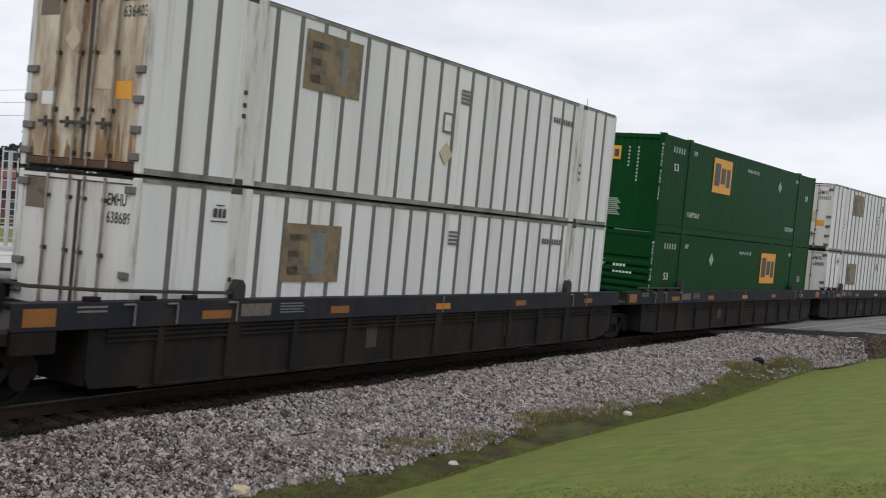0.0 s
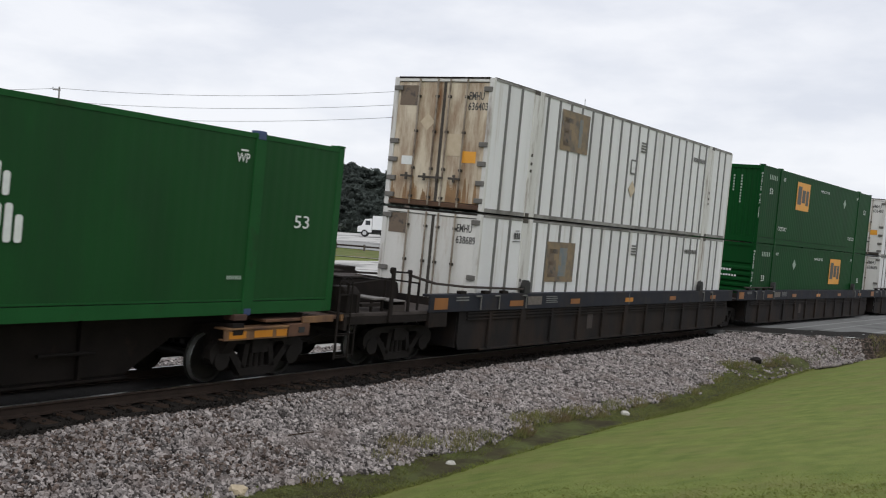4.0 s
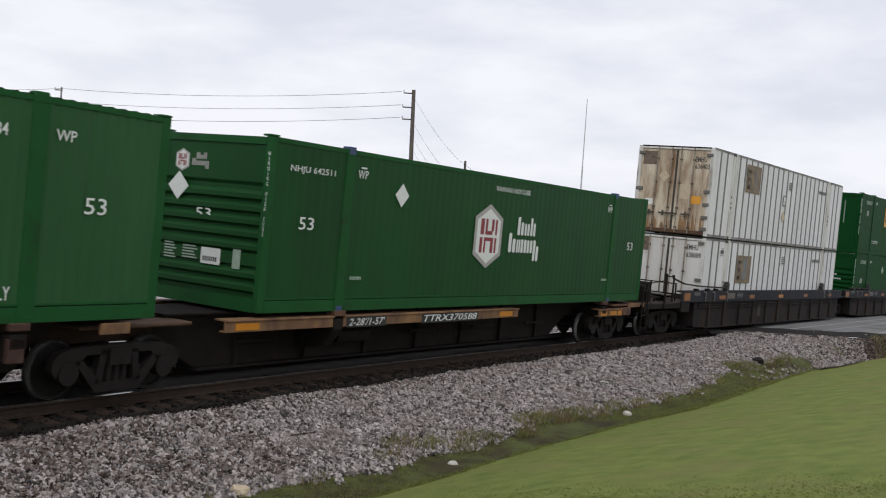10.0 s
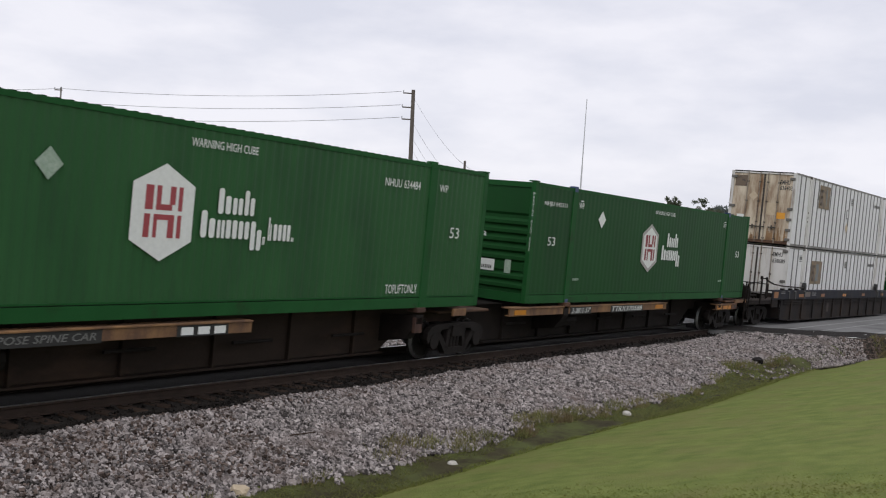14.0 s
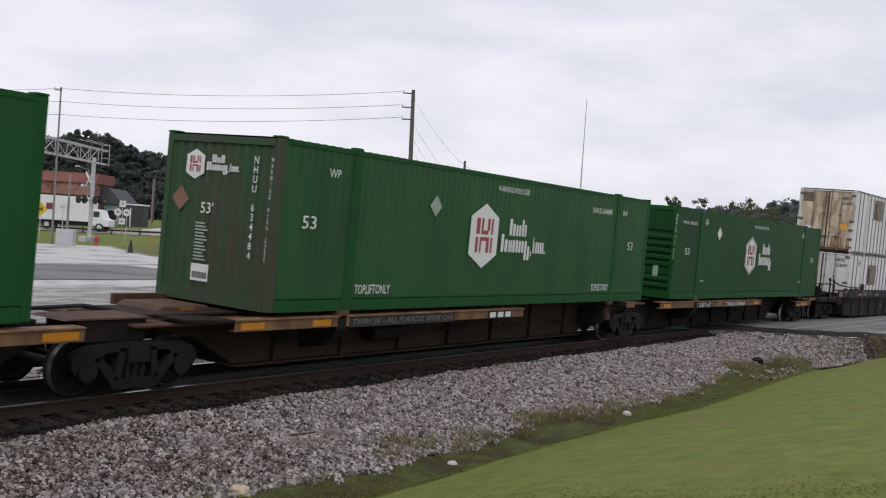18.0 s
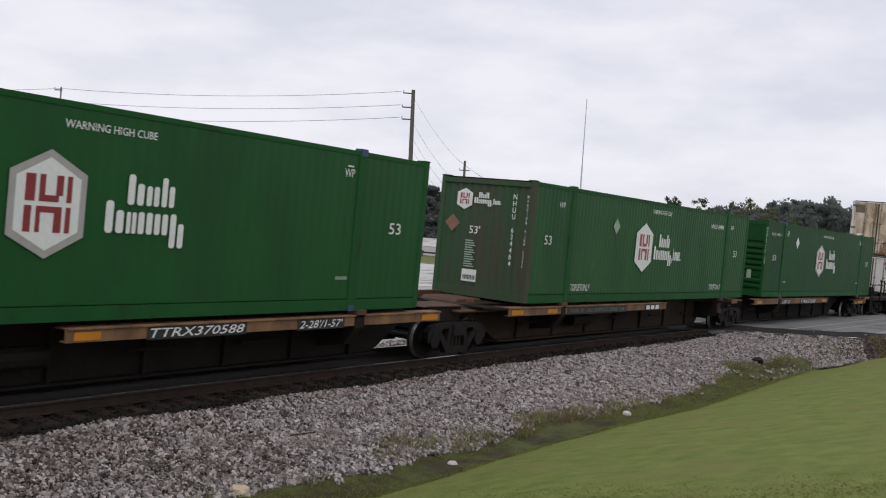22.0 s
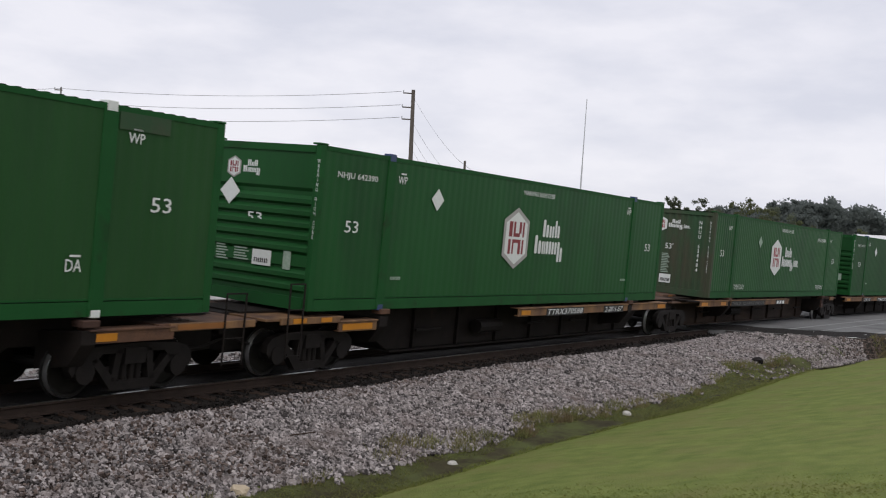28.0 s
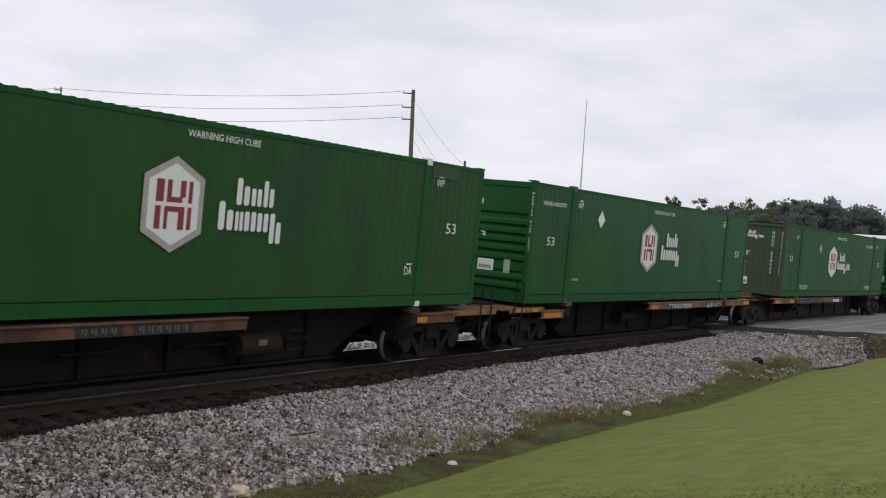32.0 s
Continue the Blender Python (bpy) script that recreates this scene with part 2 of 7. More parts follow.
ASPHALT = surface("worn_asphalt", (0.13, 0.13, 0.13), (0.21, 0.21, 0.205), 0.5, 0.9, grain=20, bump=0.3, stain=(0.09, 0.09, 0.088), stain_scale=0.25, stain_at=(0.5, 0.65))
CONCRETE = surface("pale_lot_concrete", (0.42, 0.41, 0.39), (0.57, 0.56, 0.54), 0.25, 0.9, grain=10, bump=0.2, stain=(0.22, 0.215, 0.205), stain_scale=0.16, stain_at=(0.5, 0.6), stretch=(1, 2.2, 1))
YARD = surface("mottled_yard_gravel", (0.24, 0.232, 0.22), (0.47, 0.457, 0.435), 3.0, 0.95, grain=12, bump=0.6, stain=(0.17, 0.163, 0.155), stain_scale=0.5, stain_at=(0.45, 0.6), stretch=(1, 2.5, 1))
LINE = surface("road_line_paint", (0.5, 0.5, 0.48), (0.66, 0.66, 0.63), 3, 0.8)


# ---- mesh helpers ----
def box(bm, x0, x1, y0, y1, z0, z1):
    v = [bm.verts.new(p) for p in ((x0, y0, z0), (x1, y0, z0), (x1, y1, z0), (x0, y1, z0), (x0, y0, z1), (x1, y0, z1), (x1, y1, z1), (x0, y1, z1))]
    for f in ((3, 2, 1, 0), (4, 5, 6, 7), (0, 1, 5, 4), (1, 2, 6, 5), (2, 3, 7, 6), (3, 0, 4, 7)):
        bm.faces.new([v[i] for i in f])


def prism(bm, pts, a, b, axis="y"):
    """A polygon of (u, v) points, carried from a to b along an axis."""
    def put(u, v, w):
        return {"y": (u, w, v), "x": (w, u, v), "z": (u, v, w)}[axis]
    lo, hi = [bm.verts.new(put(u, v, a)) for u, v in pts], [bm.verts.new(put(u, v, b)) for u, v in pts]
    n = len(pts)
    bm.faces.new(lo)
    bm.faces.new(hi[::-1])
    for i in range(n):
        bm.faces.new((lo[i], hi[i], hi[(i + 1) % n], lo[(i + 1) % n]))
    bmesh.ops.recalc_face_normals(bm, faces=bm.faces)


def tube(bm, a, b, r, n=8, r2=None):
    a, b = Vector(a), Vector(b)
    r2 = r if r2 is None else r2
    d = (b - a).normalized()
    s = d.cross(Vector((0, 0, 1)) if abs(d.z) < 0.9 else Vector((1, 0, 0))).normalized()
    t = d.cross(s)
    ring = [[bm.verts.new(p + (s * math.cos(w) + t * math.sin(w)) * q) for w in (2 * math.pi * i / n for i in range(n))] for p, q in ((a, r), (b, r2))]
    bm.faces.new(ring[0])
    bm.faces.new(ring[1][::-1])
    for i in range(n):
        bm.faces.new((ring[0][i], ring[0][(i + 1) % n], ring[1][(i + 1) % n], ring[1][i]))
    bmesh.ops.recalc_face_normals(bm, faces=bm.faces)


def lathe(bm, prof, n=24, axis="y", centre=(0, 0, 0), caps=True):
    """Turns (radius, along) points round an axis."""
    rings = []
    for r, w in prof:
        ring = []
        for i in range(n):
            a = 2 * math.pi * i / n
            u, v = r * math.cos(a), r * math.sin(a)
            p = {"y": (u, w, v), "x": (w, u, v), "z": (u, v, w)}[axis]
            ring.append(bm.verts.new(Vector(p) + Vector(centre)))
        rings.append(ring)
    for p, q in zip(rings, rings[1:]):
        for i in range(n):
            bm.faces.new((p[i], p[(i + 1) % n], q[(i + 1) % n], q[i]))
    if caps:
        bm.faces.new(rings[0])
        bm.faces.new(rings[-1][::-1])
    bmesh.ops.recalc_face_normals(bm, faces=bm.faces)


def as_mesh(name, bm, material, bevel=0.0):
    if bevel:
        bmesh.ops.bevel(bm, geom=bm.edges[:], offset=bevel, segments=1, affect="EDGES", profile=0.5, clamp_overlap=True)
    me = bpy.data.meshes.new(name)
    bm.to_mesh(me)
    bm.free()
    me.materials.append(material)
    return me


def part(name, bm, material, parent, label="", bevel=0.0, at=None):
    """Links a bmesh, or a ready mesh, as one mesh object under a thing or a part."""
    me = as_mesh(name, bm, material, bevel) if isinstance(bm, bmesh.types.BMesh) else bm
    ob = new(name, me)
    ob.parent = parent
    if at is not None:
        ob.matrix_basis = at
    if label:
        ob["label"] = label
    return ob


def boxes(*rows):
    bm = bmesh.new()
    for r in rows:
        box(bm, *r)
    return bm


def thing(name, label, category, m=None, group="", kind=""):
    ob = new(name)
    if m is not None:
        ob.matrix_world = m
    return tagged(ob, label, category, group, kind)


def solid(name, bm, material, label, category="", kind="", bevel=0.0, m=None, group=""):
    ob = new(name, as_mesh(name, bm, material, bevel) if isinstance(bm, bmesh.types.BMesh) else bm)
    if m is not None:
        ob.matrix_world = m
    return tagged(ob, label, category, group, kind)


LEAN = pose(0, 0, 0.0145, CANT)


def along(x, y=0.0, z=0.0):
    """A place on the track: x along it, y across, z above the rails."""
    return LEAN @ pose(x, BEND * x * x / 2, 0, 0, 0, math.degrees(math.atan(BEND * x))) @ pose(0, y, z)


def midline(x):
    return BEND * x * x / 2 if abs(x) < 130 else BEND * 130 * (abs(x) - 65)


def lettering(words, width, height, material, parent, m, spread=1.0, lines=0.0, slant=0.0):
    """Painted letters, each a part, fitted into a width and a height; m puts their lower left corner."""
    cu = bpy.data.curves.new("lettering", "FONT")
    cu.body, cu.extrude, cu.resolution_u, cu.offset = words, 0.0, 2, 0.022 if material == INK_DARK else 0.006
    cu.space_character = spread
    cu.shear = slant
    if lines:
        cu.space_line, cu.align_x = lines, "CENTER"
    ob = bpy.data.objects.new("lettering", cu)
    scene.collection.objects.link(ob)
    me = bpy.data.meshes.new_from_object(ob.evaluated_get(bpy.context.evaluated_depsgraph_get()))
    bpy.data.objects.remove(ob)
    me.name = "lettering"
    co = np.empty(len(me.vertices) * 3)
    me.vertices.foreach_get("co", co)
    co = co.reshape(-1, 3)
    lo, hi = co.min(0), co.max(0)
    co[:, 0] = (co[:, 0] - lo[0]) / (hi[0] - lo[0]) * width
    co[:, 1] = (co[:, 1] - lo[1]) / (hi[1] - lo[1]) * height
    co[:, 2] = 0
    root = list(range(len(co)))

    def top(i):
        while root[i] != i:
            i = root[i]
        return i

    for e in me.edges:
        root[top(e.vertices[0])] = top(e.vertices[1])
    signs = {}
    for p in me.polygons:
        signs.setdefault(top(p.vertices[0]), []).append(tuple(p.vertices))
    for faces in signs.values():
        used = sorted({i for f in faces for i in f})
        at = {i: k for k, i in enumerate(used)}
        one = bpy.data.meshes.new("letter")
        one.from_pydata([tuple(co[i]) for i in used], [], [tuple(at[i] for i in f) for f in faces])
        one.materials.append(material)
        part("letter", one, material, parent, at=m)


def on_side(x, z, y=-1.30):
    return pose(x, y, z, 90)


def on_end(y, z, x):
    return pose(x, y, z, 90, 0, -90)


def marks(rows, material, parent, m, name="marking", label=""):
    """Flat painted bars (x0, x1, z0, z1), each a part."""
    for x0, x1, z0, z1 in rows:
        part(name, boxes((x0, x1, z0, z1, 0, 0.002)), material, parent, label, at=m)


def plate(pts, material, parent, m, name="marking", thick=0.002, label=""):
    bm = bmesh.new()
    prism(bm, pts, 0, thick, "z")
    return part(name, bm, material, parent, label, at=m)


def widen(made, f):
    """Broadens a body on the side away from the near rail."""
    for ob in made.children_recursive:
        at = ob.matrix_basis.translation
        if abs(at.y) > 1e-6:
            if at.y > 0:
                ob.location.y *= f
        elif ob.type == "MESH" and ob.data.users == 1:
            for v in ob.data.vertices:
                if v.co.y > 0 and ob.matrix_basis.to_euler().x == 0:
                    v.co.y *= f


# ---- ground ----
NEAR = ((0, -0.25), (1.3, -0.25), (1.85, -0.27), (3.0, -0.52), (4.0, -0.76), (4.5, -0.9), (4.95, -0.92), (5.5, -0.78), (6.2, -0.6), (13, 0.92), (25, 1.25), (60, 1.3), (900, 1.3))
FAR = ((0, -0.25), (1.3, -0.25), (1.85, -0.27), (3.2, -0.6), (5, -0.5), (9, -0.4), (40, -0.3), (75, 0.2), (140, 0.35), (900, 0.5))


def ground_z(x, y):
    d = y - midline(x)
    rows = FAR if d > 0 else NEAR
    z = float(np.interp(abs(d), [r[0] for r in rows], [r[1] for r in rows]))
    if d < -1.4:
        w = min(1, max(0, (x - 33 - 11 * min(1, max(0, (-4.5 - d) / 1.2))) / 8))
        w = w * w * (3 - 2 * w) * min(1, max(0, (100 - x) / 30))
        z = z * (1 - w) - 0.17 * w
    if d > 40:
        z += 0.032 * min(60, max(0, x - 68)) * min(1, (d - 40) / 25)
    if -4.2 < d < -1.5 and x < 60:
        z += 0.05 * noise.noise((x * 0.8, d * 0.9, 0))
    if d < -4.2:
        z += 0.03 * noise.noise((x * 0.5, d * 0.6, 3))
    return z


def sheet(xs, ds, skip=None):
    """Verts and faces of the land over a grid of places along and distances across the line."""
    verts = [(x, midline(x) + d, ground_z(x, midline(x) + d)) for x in xs for d in ds]
    n = len(ds)
    faces = [(i * n + j, (i + 1) * n + j, (i + 1) * n + j + 1, i * n + j + 1) for i in range(len(xs) - 1) for j in range(n - 1)]
    return verts, faces


def steps(*rows):
    out = []
    for a, b, s in rows:
        out += list(np.arange(a, b, s))
    return out + [rows[-1][1]]


def banded(name, xs, ds, material, label):
    me = bpy.data.meshes.new(name)
    v, f = sheet(xs, ds)
    me.from_pydata(v, [], f)
    me.materials.append(material)
    for p in me.polygons:
        p.use_smooth = True
    return solid(name, me, material, label, kind="structure")


XS = steps((-900, -100, 80), (-100, -20, 4), (-20, 60, 0.5), (60, 140, 4), (140, 900, 80))
ground = banded("ground", XS, steps((-900, -60, 120), (-60, -20, 4), (-20, -6.4, 0.4), (-6.4, -3.4, 0.075), (-3.4, 5, 0.3), (5, 80, 5), (80, 900, 82)), GRASS, "mown green grass over gently sloping land")
def lay(name, xs, ds, up, material, label, kind="structure"):
    me = bpy.data.meshes.new(name)
    v, f = sheet(xs, ds)
    me.from_pydata([(a, b, c + up) for a, b, c in v], [], f)
    me.materials.append(material)
    for p in me.polygons:
        p.use_smooth = True
    return solid(name, me, material, label, kind=kind)


BX = steps((-100, -20, 4), (-20, 60, 0.5), (60, 140, 4))
lay("ballast_bed", BX, steps((-3.86, 4.4, 0.295)), 0.02, BALLAST, "crushed stone railway bed, darkened for shade between loose stones")
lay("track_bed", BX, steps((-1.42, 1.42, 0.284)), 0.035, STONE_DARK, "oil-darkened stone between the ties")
# The cars' shade is deepened here by near-black stone over the ties.
lay("track_bed", BX, steps((-0.67, 0.67, 0.134)), 0.115, STONE_DARK, "oil-dark stone between the rails, car shade deepened in its colour")
def lawn_edge(x):
    return float(np.interp(x, (10, 12, 13.5, 15, 16.1, 17.5, 18.6, 20, 21.2, 22.4, 25.2, 28.7, 31.7, 35.5, 41), (-4.85, -4.98, -5.1, -4.95, -4.98, -5.03, -5.15, -5.25, -5.55, -5.75, -5.6, -5.3, -4.98, -4.8, -5.1))) + 0.05 * noise.noise((x * 1.5, 4, 0)) + 0.04 * noise.noise((x * 5, 4, 0))


DX = steps((-60, -5, 2), (-5, 44, 0.15), (44, 100, 4))
me = bpy.data.meshes.new("ditch")
dv = []
for x in DX:
    for j in range(9):
        d = lawn_edge(x) + (-3.6 - lawn_edge(x)) * j / 8
        dv.append((x, midline(x) + d, ground_z(x, midline(x) + d) + (0.004 if j == 0 else -0.03 if j == 8 else 0.024 + 0.05 * min(1, max(0, (x - 33) / 3)))))
me.from_pydata(dv, [], [(i * 9 + j, (i + 1) * 9 + j, (i + 1) * 9 + j + 1, i * 9 + j + 1) for i in range(len(DX) - 1) for j in range(8)])
me.materials.append(SOIL)
solid("ditch", me, SOIL, "damp earth ditch between gravel and lawn", kind="structure")
lay("gravel_yard", steps((-60, 160, 4)), steps((4.0, 22, 1.5)), 0.024, YARD, "mottled grey gravel yard behind the railway")
lay("service_lot", steps((-60, 62, 4)), steps((21, 60, 2)), 0.02, CONCRETE, "pale worn concrete lot behind the railway")
lay("service_road", steps((-60, 44, 4)), steps((25.5, 36.5, 1.0)), 0.045, ASPHALT, "worn dark asphalt strip through the pale lot")
lay("service_lot", steps((62, 240, 6)), steps((21, 48, 2)), 0.02, CONCRETE, "pale worn concrete lot behind the railway")

# ---- track ----
track = thing("railway_track", "single railway track with rusty rails on dark ties", "track", LEAN, kind="structure")


def rail(side):
    prof_web = [(-0.07, -0.165), (0.07, -0.165), (0.07, -0.15), (0.012, -0.13), (0.010, -0.045), (0.036, -0.03), (0.036, -0.008), (0.031, -0.002), (-0.031, -0.002), (-0.036, -0.008), (-0.036, -0.03), (-0.010, -0.045), (-0.012, -0.13), (-0.07, -0.15)]
    prof_top = [(-0.03, -0.003), (0.03, -0.003), (0.03, 0.0), (-0.03, 0.0)]
    xs = np.arange(-100, 141, 2.0)
    for nm, prof, mt in (("rail", prof_web, RAIL_SIDE), ("rail_head", prof_top, RAIL_TOP)):
        n = len(prof)
        v = [(x, midline(x) + side * 0.7525 + u, w) for x in xs for u, w in prof]
        f = [(i * n + j, (i + 1) * n + j, (i + 1) * n + (j + 1) % n, i * n + (j + 1) % n) for i in range(len(xs) - 1) for j in range(n)]
        me = bpy.data.meshes.new(nm)
        me.from_pydata(v, [], f)
        me.materials.append(mt)
        part(nm, me, mt, track)


rail(-1)
rail(1)


# ---- shipping containers ----
L53, W53 = 16.3, 1.295


def wave(length, period, depth, flat=0.5):
    """Crest points (along, in) of a folded sheet."""
    n = max(1, round(length / period))
    p = length / n
    out = []
    for i in range(n):
        a = i * p
        out += [(a, 0), (a + p * flat * 0.5, 0), (a + p * 0.5, depth), (a + p * (0.5 + flat * 0.5), depth)]
    return out + [(length, 0)]


def folded(bm, crest, z0, z1, place):
    lo = [bm.verts.new(place(u, w, z0)) for u, w in crest]
    hi = [bm.verts.new(place(u, w, z1)) for u, w in crest]
    for i in range(len(crest) - 1):
        bm.faces.new((lo[i], lo[i + 1], hi[i + 1], hi[i]))


def shell(box_thing, h, paint, rail_paint, period, depth, rear="ribs", castings=BLUE, end_paint=None):
    """Posts, rails, folded side sheets, roof and ends of a 53-foot container; its base middle is the origin."""
    a, w = L53 / 2, W53
    for sx, q in ((-1, -6.0), (1, 5.9)):
        for sy in (-1, 1):
            part("corner_post", boxes((sx * a - (0.17 if sx > 0 else 0), sx * a + (0.17 if sx < 0 else 0), sy * w - (0.12 if sy > 0 else 0), sy * w + (0.12 if sy < 0 else 0), 0.0, h)), (end_paint or rail_paint) if sx < 0 else rail_paint, box_thing, bevel=0.012)
            part("corner_casting", boxes((sx * a - (0.19 if sx > 0 else 0.006), sx * a + (0.19 if sx < 0 else 0.006), sy * (w + 0.006) - (0.2 if sy > 0 else 0), sy * (w + 0.006) + (0.2 if sy < 0 else 0), h + 0.001, h + 0.035)), rail_paint, box_thing, bevel=0.008)
            part("side_post", boxes((q - 0.13, q + 0.13, sy * (w + 0.012) - (0.1 if sy > 0 else 0), sy * (w + 0.012) + (0.1 if sy < 0 else 0), 0.0, h + 0.01)), rail_paint, box_thing, bevel=0.012)
            part("top_casting", boxes((q - 0.1, q + 0.1, sy * (w + 0.016) - (0.17 if sy > 0 else 0), sy * (w + 0.016) + (0.17 if sy < 0 else 0), h - 0.1, h + 0.05)), castings, box_thing, "steel corner casting", bevel=0.012)
            part("bottom_casting", boxes((q - 0.09, q + 0.09, sy * (w + 0.016) - (0.17 if sy > 0 else 0), sy * (w + 0.016) + (0.17 if sy < 0 else 0), -0.02, 0.1)), castings, box_thing, "steel corner casting", bevel=0.012)
    for sy in (-1, 1):
        for x0, x1 in ((-a + 0.17, -6.13), (-5.87, 5.77), (6.03, a - 0.17)):
            part("bottom_rail", boxes((x0, x1, sy * (w - 0.004) - (0.07 if sy > 0 else 0), sy * (w - 0.004) + (0.07 if sy < 0 else 0), 0.0, 0.205)), rail_paint, box_thing)
            part("rail_lip", boxes((x0, x1, sy * (w - 0.004) - (0.07 if sy > 0 else 0), sy * (w - 0.004) + (0.07 if sy < 0 else 0), 0.222, 0.25)), rail_paint, box_thing)
            # The strip's dark green paints the shade line above the bottom rail.
            part("rail_groove", boxes((x0, x1, sy * (w - 0.05) - (0.02 if sy > 0 else 0), sy * (w - 0.05) + (0.02 if sy < 0 else 0), 0.205, 0.222)), GROOVE, box_thing, "groove coloured dark for its shade")
            part("top_rail", boxes((x0, x1, sy * (w - 0.002) - (0.07 if sy > 0 else 0), sy * (w - 0.002) + (0.07 if sy < 0 else 0), h - 0.08, h)), rail_paint, box_thing)
            bm = bmesh.new()
            folded(bm, wave(x1 - x0, period, depth), 0.25, h - 0.08, lambda u, d, z: (x0 + u, sy * (w - 0.012 - d), z))
            part("side_panel", bm, paint, box_thing)
    bm = bmesh.new()
    folded(bm, wave(L53 - 0.1, 0.22, 0.026), -w + 0.004, w - 0.004, lambda u, d, z: (-a + 0.05 + u, z, h + (0.012 if depth > 0.005 else -0.012) - d))
    part("roof", bm, rail_paint, box_thing)
    part("floor_frame", boxes((-a + 0.1, a - 0.1, -w + 0.08, w - 0.08, 0.06, 0.16)), STEEL_DARK, box_thing)
    for sx in (-1, 1):
        x = sx * a
        part("end_sill", boxes((x - (0.1 if sx > 0 else 0), x + (0.1 if sx < 0 else 0), -w + 0.12, w - 0.12, 0.0, 0.22)), (end_paint or rail_paint) if sx < 0 else rail_paint, box_thing)
        part("end_header", boxes((x - (0.1 if sx > 0 else 0), x + (0.1 if sx < 0 else 0), -w + 0.12, w - 0.12, h - 0.14, h - 0.02)), (end_paint or rail_paint) if sx < 0 else rail_paint, box_thing)
    x = -a
    bm = bmesh.new()
    if rear == "ribs":
        prof = [(0.22, 0.075), (0.3, 0.075)]
        for lo, n in ((0.3, 2), (0.98, 5)):
            for i in range(n):
                b = lo + i * 0.215
                prof += [(b, 0.075), (b + 0.045, 0.008), (b + 0.12, 0.006), (b + 0.185, 0.075)]
            if lo < 0.5:
                prof += [(0.74, 0.075), (0.76, 0.035), (0.95, 0.035)]
        prof += [(2.1, 0.075), (2.16, 0.03), (h - 0.14, 0.03)]
        lo = [bm.verts.new((x + d, -w + 0.12, z)) for z, d in prof]
        hi = [bm.verts.new((x + d, w - 0.12, z)) for z, d in prof]
        for i in range(len(prof) - 1):
            bm.faces.new((lo[i], lo[i + 1], hi[i + 1], hi[i]))
        part("end_wall", bm, paint, box_thing, "horizontally ribbed steel end wall")
    else:
        folded(bm, wave(2 * w - 0.24, 0.22, 0.03), 0.22, h - 0.14, lambda u, d, z: (x + 0.03 + d, -w + 0.12 + u, z))
        part("end_wall", bm, end_paint or paint, box_thing, "vertically folded steel end wall")
    x = a
    for s in (-1, 1):
        part("door", boxes((x - 0.07, x - 0.02, min(s * 0.01, s * (w - 0.13)), max(s * 0.01, s * (w - 0.13)), 0.22, h - 0.14)), paint, box_thing)
        for y in (0.25, 0.8):
            bm = bmesh.new()
            tube(bm, (x, s * y, 0.1), (x, s * y, h - 0.06), 0.018, 6)
            part("lock_rod", bm, STEEL_DARK, box_thing)


def hex_emblem(box_thing, m, k=1.0, plain=False):
    """The carrier's emblem: a pointed white shield with a silver border and red strokes."""
    def shield(w, h, c):
        return [(-w, -h + c), (0, -h), (w, -h + c), (w, h - c), (0, h), (-w, h - c)]
    plate([(u * k, v * k) for u, v in shield(0.60, 0.715, 0.30)], INK if plain else SILVER, box_thing, m, "emblem_border")
    inner = part("emblem", as_shape([(u * k, v * k) for u, v in shield(0.5, 0.61, 0.26)], 0.002), INK, box_thing, "white pointed shield emblem", at=m @ pose(0, 0, 0.003))
    rows = [(-0.36, -0.21, 0.03, 0.36), (-0.15, -0.06, 0.03, 0.36), (-0.06, 0.16, 0.03, 0.11), (0.11, 0.22, 0.11, 0.36), (0.28, 0.36, 0.03, 0.36),
            (-0.36, -0.25, -0.37, -0.03), (-0.18, 0.22, -0.11, -0.03), (-0.18, -0.11, -0.37, -0.11), (0.1, 0.22, -0.37, -0.11), (0.28, 0.36, -0.37, -0.03)]
    for x0, x1, z0, z1 in rows:
        part("emblem_stroke", boxes((x0 * k, x1 * k, z0 * k, z1 * k, 0, 0.002)), RED_BRIGHT if plain else RED, inner, at=pose(0, 0, 0.004))


def as_shape(pts, thick):
    bm = bmesh.new()
    prism(bm, pts, 0, thick, "z")
    return as_mesh("emblem", bm, INK)


def word_shapes(box_thing, m, rows, material=None):
    """A brand's name as plain rounded blocks, one to a character: (x, width, z0, z1)."""
    for x, w, z0, z1 in rows:
        low = z1 if z1 - z0 < 0.36 else z0 + 0.72 * (z1 - z0)
        for a, b, top in ((x, x + w * 0.4, z1), (x + w * 0.56, x + w * 0.96, low)):
            c = (b - a) * 0.25
            bm = bmesh.new()
            prism(bm, [(a + c, z0), (b - c, z0), (b, z0 + c), (b, top - c), (b - c, top), (a + c, top), (a, top - c), (a, z0 + c)], 0, 0.002, "z")
            part("brand_mark", bm, material or INK, box_thing, "white painted name shape", at=m)


